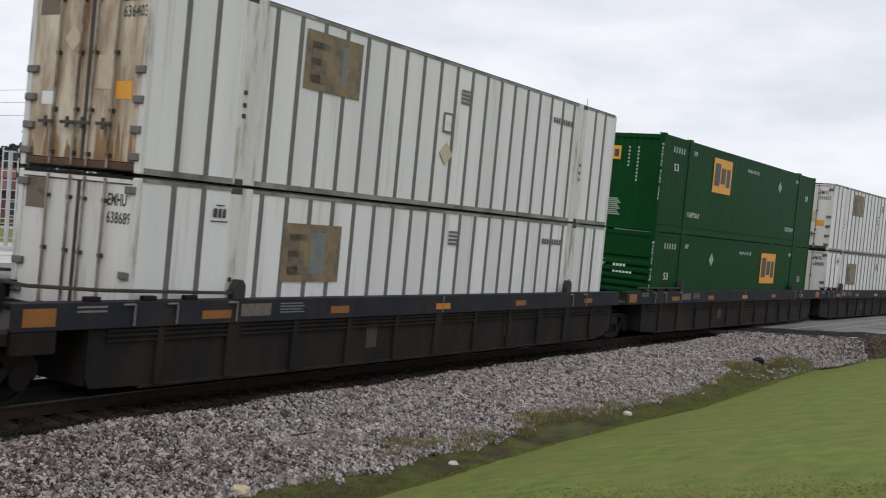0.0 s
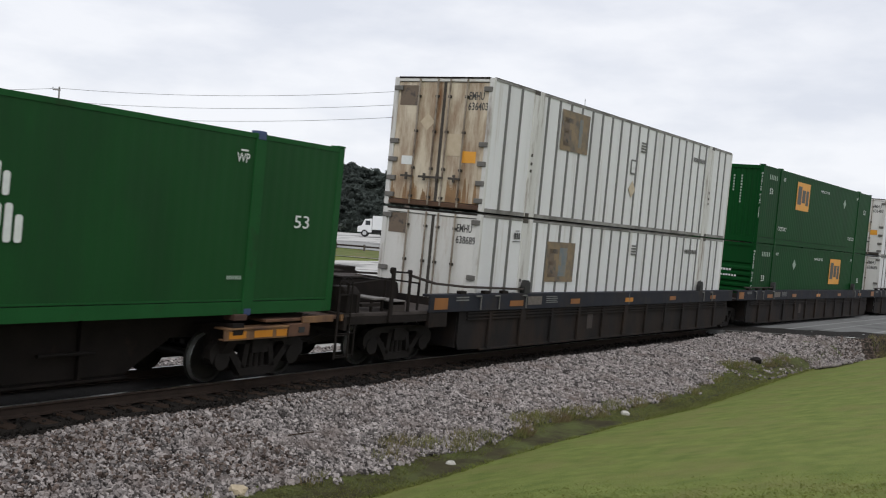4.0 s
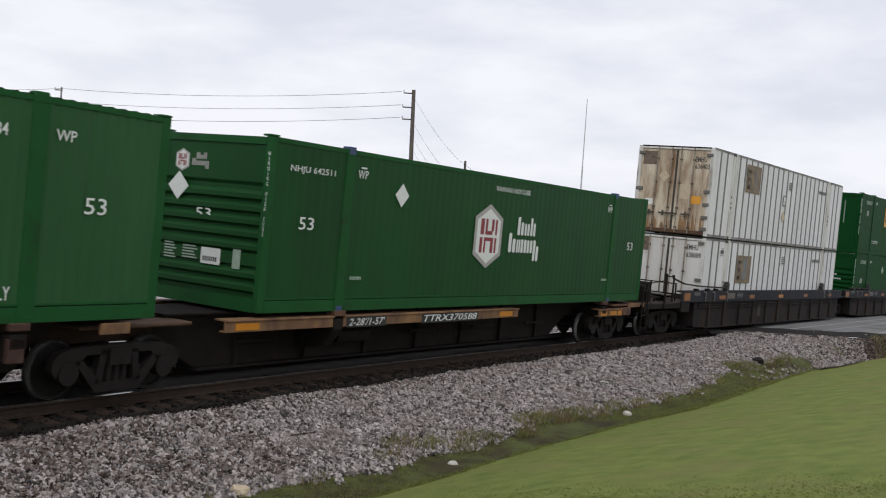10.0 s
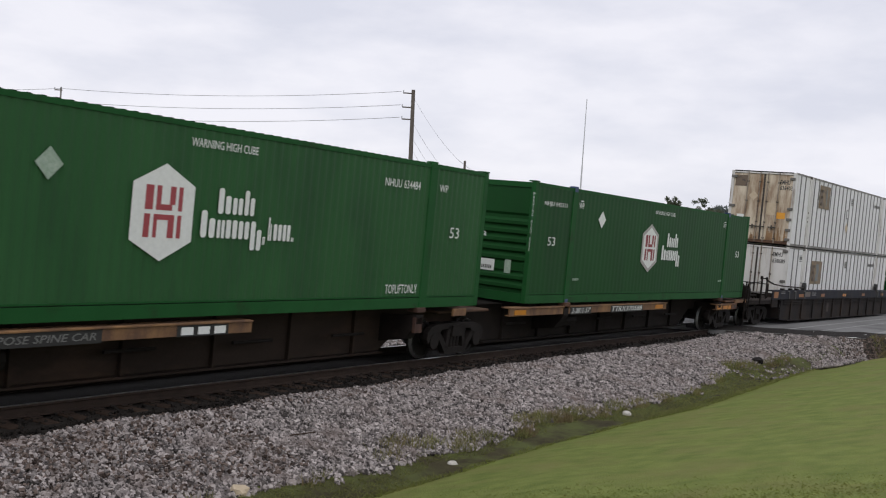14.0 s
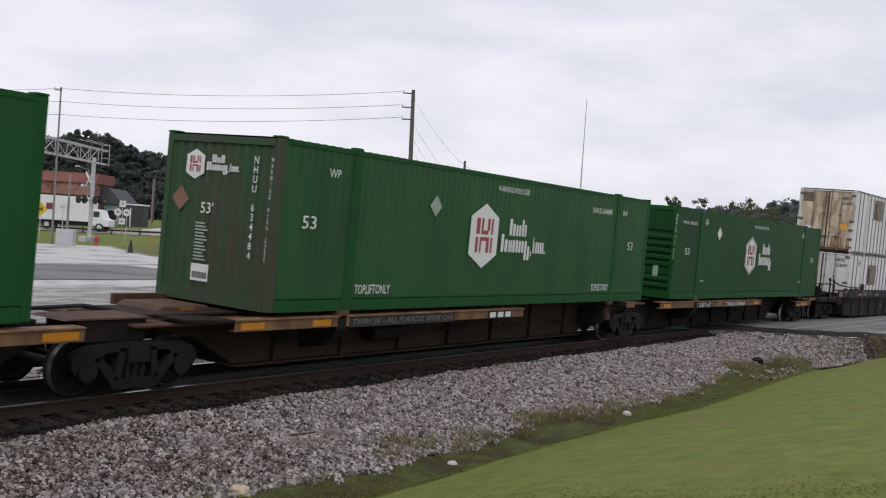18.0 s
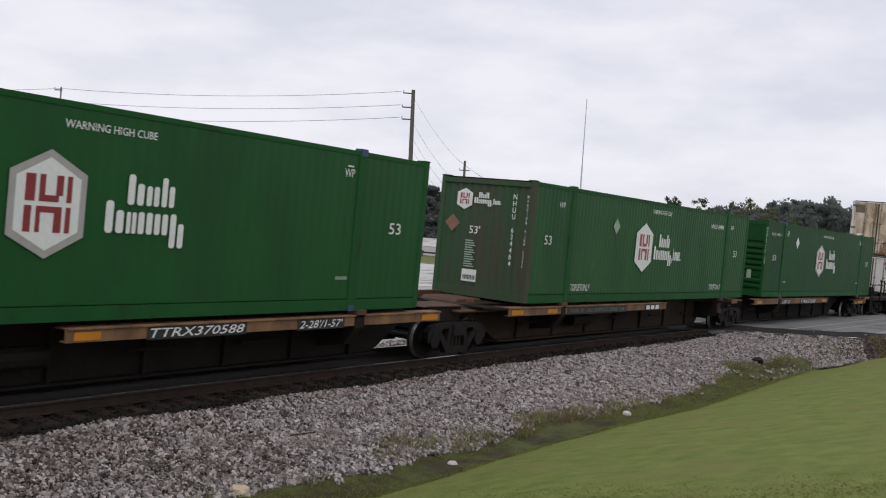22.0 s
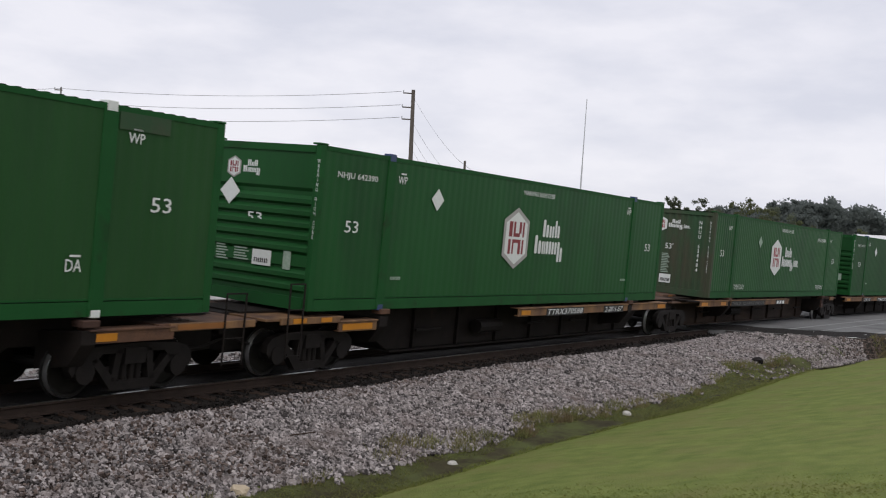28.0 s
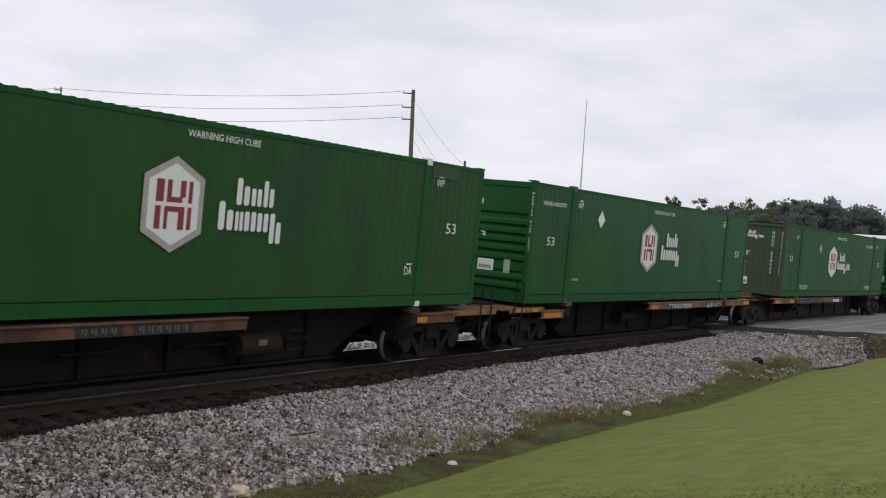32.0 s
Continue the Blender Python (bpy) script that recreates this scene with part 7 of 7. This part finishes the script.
windows(house, [(0.5, 0.8, 1.0, 1.3), (3.4, 0.8, 1.2, 1.3)], 0, WHITE_WALL)
part("door", boxes((1.9, 2.8, -0.06, -0.002, 0, 2.1)), BLACK, house)
STORE_GREY = surface("dark_blue_grey_siding", (0.032, 0.035, 0.04), (0.06, 0.065, 0.072), 0.8, 0.8)
store = thing("shop_building", "low dark blue-grey store with white parapet coping", "building", on_highway(-31.6, 132.6))
part("wall", boxes((0, 3.1, 0, 2.5, 0, 2.85)), STORE_GREY, store)
part("coping", boxes((-0.1, 3.2, -0.15, 2.6, 2.85, 3.03)), WHITE_WALL, store)
part("downpipe", boxes((1.35, 1.5, -0.14, -0.004, 0, 2.5)), WHITE_WALL, store)
windows(store, [(1.8, 0.7, 1.0, 1.5)], 0, STORE_GREY)
cottage = thing("cottage", "small grey cottage with pale metal roof", "building", on_highway(-29.2, 146))
part("wall", boxes((0, 2.2, 0, 2.4, 0, 1.7)), WALL_GREY, cottage)
bm = bmesh.new()
prism(bm, [(-0.3, 1.7), (2.5, 1.7), (1.1, 2.7)], -0.3, 2.7, "y")
part("roof", bm, GALV, cottage, "pale metal roof")
windows(cottage, [(0.3, 0.5, 0.6, 0.9), (1.3, 0.5, 0.6, 0.9)], 0, GALV)
depot = thing("depot_building", "long low building with white metal roof behind trees", "building", pose(127, 9.1, ground_z(127, 9.1)))
g = -ground_z(127, 9.1)
part("wall", boxes((0.4, 9, -22, -0.3, -0.2, g + 5.3)), WALL_PALE, depot)
bm = bmesh.new()
prism(bm, [(0, g + 5.3), (0, g + 5.62), (4.7, g + 6.1), (9.4, g + 5.62), (9.4, g + 5.3)], -22.4, 0, "y")
part("roof", bm, WHITE_WALL, depot, "white metal roof")
for y in (-3.2, -7.4, -11.6, -15.8):
    part("window", boxes((0.36, 0.398, y, y + 1.6, g + 1.2, g + 2.6)), GLASS, depot)
hut = thing("shed", "small dark open shed by the road", "building", on_highway(-39.5, 122.5))
part("wall", boxes((0, 3.6, 2.5, 2.7, 0, 2.3)), WALL_GREY, hut)
part("roof", boxes((-0.3, 3.9, -0.3, 3, 2.3, 2.5)), WHITE_WALL, hut)
for x in (0, 1.75, 3.5):
    part("post", boxes((x, x + 0.12, 0, 0.12, 0, 2.3)), WHITE_WALL, hut)


# ---- vehicles ----
VEHICLES = []


def wheels(v, xs, half, r):
    for x in xs:
        for s in (-1, 1):
            bm = bmesh.new()
            lathe(bm, [(r * 0.6, s * (half - 0.2)), (r, s * (half - 0.2)), (r, s * half), (r * 0.6, s * half)], 16, "y", (x, 0, r))
            w = part("wheel", bm, TYRE, v)
            bm = bmesh.new()
            lathe(bm, [(r * 0.58, s * (half - 0.06)), (r * 0.58, s * (half + 0.004)), (r * 0.2, s * (half + 0.02))], 12, "y", (x, 0, r))
            part("rim", bm, GALV, w)


def passenger_car(paint, label, long=4.7, tall=1.65, category="car"):
    v = thing("car", label, category)
    h = long / 2
    bm = bmesh.new()
    prism(bm, [(-h, 0.35), (h, 0.32), (h, 0.72), (h - 0.25, 0.88), (h * 0.42, 1.0), (-h + 0.1, 1.02), (-h, 0.8)], -0.88, 0.88, "y")
    part("body", bm, paint, v, bevel=0.05)
    bm = bmesh.new()
    prism(bm, [(-h + 0.25, 1.0), (h * 0.42, 0.99), (h * 0.12, tall - 0.06), (0, tall), (-h + 0.6, tall), (-h + 0.4, tall - 0.1)], -0.76, 0.76, "y")
    part("cabin", bm, GLASS, v, "dark glazed cabin", bevel=0.04)
    part("roof", boxes((-h + 0.55, h * 0.06, -0.74, 0.74, tall - 0.02, tall + 0.03)), paint, v, bevel=0.015)
    for x in (-h + 0.42, -h * 0.3, h * 0.1):
        for s in (-1, 1):
            part("pillar", boxes((x - 0.06, x + 0.06, s * 0.765 - 0.015, s * 0.765 + 0.015, 1.0, tall)), paint, v)
    for s in (-1, 1):
        part("headlight", boxes((h - 0.02, h + 0.012, s * 0.62 - 0.17, s * 0.62 + 0.17, 0.6, 0.74)), WHITE_WALL, v)
        part("tail_light", boxes((-h - 0.012, -h + 0.02, s * 0.7 - 0.1, s * 0.7 + 0.1, 0.7, 0.95)), SHOP_RED, v)
    wheels(v, (-h + 0.85, h - 0.85), 0.86, 0.34)
    return v


def box_truck(label, long=8.4, tall=3.7, cab_paint=None):
    v = thing("truck", label, "truck")
    h = long / 2
    part("cargo_box", boxes((-h, h - 2.0, -1.22, 1.22, 1.0, tall)), CAR_WHITE, v, "white cargo box", bevel=0.04)
    marks([(-0.5, 0.4, -0.35, 0.35)], SHOP_RED, v, pose(-h + 2.0, -1.225, 2.5, 90), "brand_mark", "red round mark")
    bm = bmesh.new()
    prism(bm, [(h - 1.95, 0.6), (h, 0.6), (h, 1.35), (h - 0.55, 1.5), (h - 0.95, 2.4), (h - 1.95, 2.5)], -1.1, 1.1, "y")
    part("cab", bm, cab_paint or CAR_WHITE, v, bevel=0.06)
    for s in (-1, 1):
        part("side_window", boxes((h - 1.7, h - 1.05, s * 1.105 - 0.008, s * 1.105 + 0.008, 1.6, 2.2)), GLASS, v)
    part("chassis", boxes((-h + 0.2, h - 0.3, -0.5, 0.5, 0.55, 0.98)), BLACK, v)
    wheels(v, (-h + 1.6, h - 1.0), 1.1, 0.48)
    return v


# ---- trees ----
def leaf_cloud(r, centre, size, n, leaf):
    """Points and faces of a ragged clump of leaf sprays inside an ellipsoid."""
    d = r.normal(size=(n, 3))
    d /= np.linalg.norm(d, axis=1, keepdims=True)
    p = d * (r.uniform(0.0, 1.0, (n, 1)) ** 0.7) * 1.25 * np.asarray(size) + np.asarray(centre)
    a = r.normal(size=(n, 3))
    a /= np.linalg.norm(a, axis=1, keepdims=True)
    b = np.cross(a, r.normal(size=(n, 3)))
    b /= np.linalg.norm(b, axis=1, keepdims=True)
    k = leaf * r.uniform(0.5, 1.3, (n, 1))
    return np.stack([p - a * k, p + b * k * 0.7, p + a * k, p - b * k * 0.7], 1).reshape(-1, 3)


def crown_points(r, tall, wide, clumps, per, leaf, base=0.35, small=1.0):
    out = []
    for i in range(clumps):
        f = r.uniform(0, 1)
        z = tall * (base + (1 - base) * f)
        reach = wide * math.sqrt(max(0.05, 1 - ((f - 0.35) / 0.72) ** 2)) * r.uniform(0.3, 0.95)
        q = r.uniform(0, 6.283)
        s = wide * r.uniform(0.16, 0.38) * small
        out.append(leaf_cloud(r, (reach * math.cos(q), reach * math.sin(q), min(z, tall - s * 0.5)), (s, s, s * 0.75), per, leaf))
    return np.concatenate(out)


def leaf_mesh(name, v, material):
    me = bpy.data.meshes.new(name)
    me.from_pydata(v.tolist(), [], np.arange(len(v)).reshape(-1, 4).tolist())
    me.materials.append(material)
    return me


def tree(x, y, tall, wide, seed, material, label):
    r = np.random.RandomState(seed)
    t = thing("tree", label, "tree", stand(x, y), group="trees behind the railway")
    bm = bmesh.new()
    tube(bm, (0, 0, -0.2), (0.1, 0, tall * 0.5), tall * 0.025, 8, tall * 0.014)
    for i in range(7):
        q, z = r.uniform(0, 6.283), tall * r.uniform(0.3, 0.6)
        tube(bm, (0.05, 0, z), (wide * 0.6 * math.cos(q), wide * 0.6 * math.sin(q), z + tall * r.uniform(0.15, 0.35)), tall * 0.011, 5, tall * 0.004)
    part("trunk", bm, BARK, t)
    part("crown", leaf_mesh("crown", crown_points(r, tall, wide, 34, 60, 0.11, 0.35, 0.6), material), material, t)


tree(106.7, 23.0, 8.6, 1.5, 1, LEAF, "slender dark green tree behind the railway")
tree(109.3, 22.6, 7.7, 1.5, 2, LEAF, "small dark green tree behind the railway")
tree(113.0, 22.0, 8.9, 2.1, 3, LEAF, "dark green tree behind the railway")
tree(115.6, 21.4, 8.1, 1.9, 4, LEAF, "dark green tree behind the railway")
tree(111.0, 16.6, 9.0, 2.3, 5, LEAF_OLIVE, "olive green tree behind the railway")
tree(112.5, 14.6, 8.0, 2.0, 6, LEAF_OLIVE, "olive green tree behind the railway")
tree(114.8, 15.0, 8.4, 2.1, 7, LEAF, "dark green tree behind the railway")
tree(117.4, 14.3, 8.2, 2.2, 8, LEAF, "dark green tree behind the railway")
tree(138.5, 9.4, 7.2, 2.2, 10, LEAF_OLIVE, "low olive green tree behind the white roof")
tree(119.6, 12.8, 7.6, 2.0, 9, LEAF_OLIVE, "olive green tree behind the railway")


def woodland(name, rows, seed, material, label):
    """A far wood as one mass of crowns: rows of (x, y, height, width) along its front."""
    r = np.random.RandomState(seed)
    out = []
    for x, y, tall, wide, *base in rows:
        z = base[0] if base else ground_z(x, y)
        out.append(crown_points(r, tall, wide, *((20, 40) if base else (34, 64)), 0.34, 0.0, 0.8) + np.array([x, y, z]))
    return solid(name, leaf_mesh(name, np.concatenate(out), material), material, label, "woodland", "stuff")


hill = []
hr = random.Random(4)


def ridge(a):
    """Height of the wood's outline along its front, from 0 to 1."""
    return float(np.interp(a, (0, 0.2, 0.27, 0.29, 0.31, 0.33, 0.35, 0.37, 0.39, 0.405, 0.43, 0.465, 0.5, 0.53, 0.56, 0.58, 0.6, 0.64, 0.67, 0.72, 0.8, 1),
                           (9, 12, 15.0, 15.6, 15.4, 15.8, 14.4, 13.3, 12.8, 12.1, 12.4, 13.0, 13.9, 13.8, 12.9, 12.3, 13.0, 13.6, 13.3, 11.5, 8, 5)))


def hill_z(a, f):
    """The wooded slope's height: a along it, f from its foot to the ridge."""
    u = -105 + 145 * a
    lump = noise.noise((u * 0.22, f * 5.5, 1)) + 0.6 * noise.noise((u * 0.5, f * 12, 2)) + 0.35 * noise.noise((u * 1.1, f * 26, 3))
    return 1.0 + (ridge(a) * 0.95 + 0.6) * f ** 0.75 + 0.6 * lump * min(1, 4 * f)


for f, n in ((1.0, 70), (0.96, 80), (0.91, 84), (0.85, 84), (0.78, 84), (0.7, 82), (0.62, 80), (0.54, 80), (0.46, 78), (0.38, 76), (0.3, 76), (0.22, 74), (0.14, 72), (0.06, 70), (0.0, 70)):
    for i in range(n):
        a = min(1, max(0, (i + hr.uniform(-0.4, 0.4)) / (n - 1)))
        p = HEAD_U * (-105 + 145 * a) + HEAD_V * (182 + 24 * f)
        hill.append((p.x, p.y, hr.uniform(2.4, 3.9), hr.uniform(1.7, 2.8), hill_z(a, f) - 1.4 + hr.uniform(-0.3, 0.5)))
vs = []
for i in range(241):
    a = i / 240
    q = HEAD_U * (-105 + 145 * a)
    for k in range(25):
        p = q + HEAD_V * (182 + k)
        vs.append((p.x, p.y, hill_z(a, k / 24)))
    p = q + HEAD_V * 240
    vs.append((p.x, p.y, 1.0))
me = bpy.data.meshes.new("hillside")
me.from_pydata(vs, [], [(i * 26 + k, (i + 1) * 26 + k, (i + 1) * 26 + k + 1, i * 26 + k + 1) for i in range(240) for k in range(25)])
me.materials.append(HILL_EARTH)
for p in me.polygons:
    p.use_smooth = True
solid("hillside", me, HILL_EARTH, "dark densely leafy hillside", kind="structure")
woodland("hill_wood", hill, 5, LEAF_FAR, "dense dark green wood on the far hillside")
far = []
for row in range(4):
    for i in range(34):
        a = i / 33
        x, y = 176 + 70 * a + row * 6 + hr.uniform(-2, 2), 34 - 62 * a + row * 6 + hr.uniform(-2, 2)
        far.append((x, y, (11.5 - row * 0.5) * float(np.interp(a, (0, 0.09, 0.18, 0.27, 1), (0.7, 0.84, 1.0, 1.05, 1.08))) * hr.uniform(0.85, 1.1), hr.uniform(3.4, 5.0)))
# Distance haze tinted straight into the far wood's leaves.
LEAF_HAZE = surface("haze_paled_far_leaves", (0.13, 0.152, 0.142), (0.19, 0.213, 0.195), 0.06, 0.9, grain=1, bump=0.0, per_island=0.15, spec=0.05, thin=0.6)
woodland("far_wood", far, 6, LEAF_HAZE, "distant green wood beyond the road, haze tinted into its leaves")
# The bluish hill colour carries the horizon haze.
HAZE_HILL = surface("haze_tinted_far_hill", (0.10, 0.12, 0.125), (0.14, 0.16, 0.165), 0.05, 0.95, grain=0.6)
bm = bmesh.new()
rows = []
for i in range(41):
    a = i / 40
    x, y = 150 + 900 * a, 420 - 760 * a
    rows.append((x, y, 16 + 9 * noise.noise((i * 0.23, 0, 0)) + 3 * noise.noise((i * 0.9, 3, 0))))
lo = [bm.verts.new((x, y, -2)) for x, y, z in rows]
hi = [bm.verts.new((x + 20, y + 20, z)) for x, y, z in rows]
bk = [bm.verts.new((x + 90, y + 90, -2)) for x, y, z in rows]
for i in range(40):
    bm.faces.new((lo[i], lo[i + 1], hi[i + 1], hi[i]))
    bm.faces.new((hi[i], hi[i + 1], bk[i + 1], bk[i]))
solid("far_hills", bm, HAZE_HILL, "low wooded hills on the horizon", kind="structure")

# ---- traffic ----
van = passenger_car(CAR_WHITE, "white hatchback car driving along the highway", 3.9, 1.4)
VEHICLES.append((van, [(0, -34.1, 113.4), (32, -34.1 + 5.35 * 32, 113.4)]))
suv = passenger_car(CAR_DARK, "dark sport utility car driving away", 4.6, 1.75)
VEHICLES.append((suv, [(0, -21.0, 134.5), (32, 49.0, 134.5)]))
lorry = box_truck("white box truck with red round mark on the highway")
VEHICLES.append((lorry, [(0, -29.9 - 18 * 3.6, 110.6), (32, -29.9 + 14 * 3.6, 110.6)]))
semi = box_truck("white box truck on the concrete forecourt", 5.2, 2.9)
VEHICLES.append((semi, [(0, -20.3 + 19 * 1.5, 138.0), (32, -20.3 - 13 * 1.5, 138.0)]))
sedan = passenger_car(CAR_RED, "dull red car driving along the forecourt", 4.2, 1.5)
VEHICLES.append((sedan, [(0, -13.6 + 19.4 * 1.5, 129.0), (32, -13.6 - 12.6 * 1.5, 129.0)]))


# ---- what moves ----
def motions():
    for ob, place, z, mid in MOVERS:
        walk(ob, [(t, along(place + mid + RUN[t], 0, z) @ pose(-mid, 0, 0)) for t in range(33)])
    for ob, rows in VEHICLES:
        (t0, u0, v), (t1, u1, v1) = rows
        keys = []
        for i in range(9):
            t = t0 + (t1 - t0) * i / 8
            keys.append((t, on_highway(u0 + (u1 - u0) * i / 8, v, 0.07) @ pose(0, 0, 0, 0, 0, 180 if u1 < u0 else 0)))
        walk(ob, keys)
    for ob, x in TURNING:
        rows = []
        for i in range(161):
            t = i * 0.2
            k = min(31, int(t))
            s = RUN[k] + (RUN[k + 1] - RUN[k]) * (t - k)
            rows.append((t, pose(x, 0, 0.42) @ Matrix.Rotation(s / 0.42, 4, "Y")))
        walk(ob, rows)


motions()
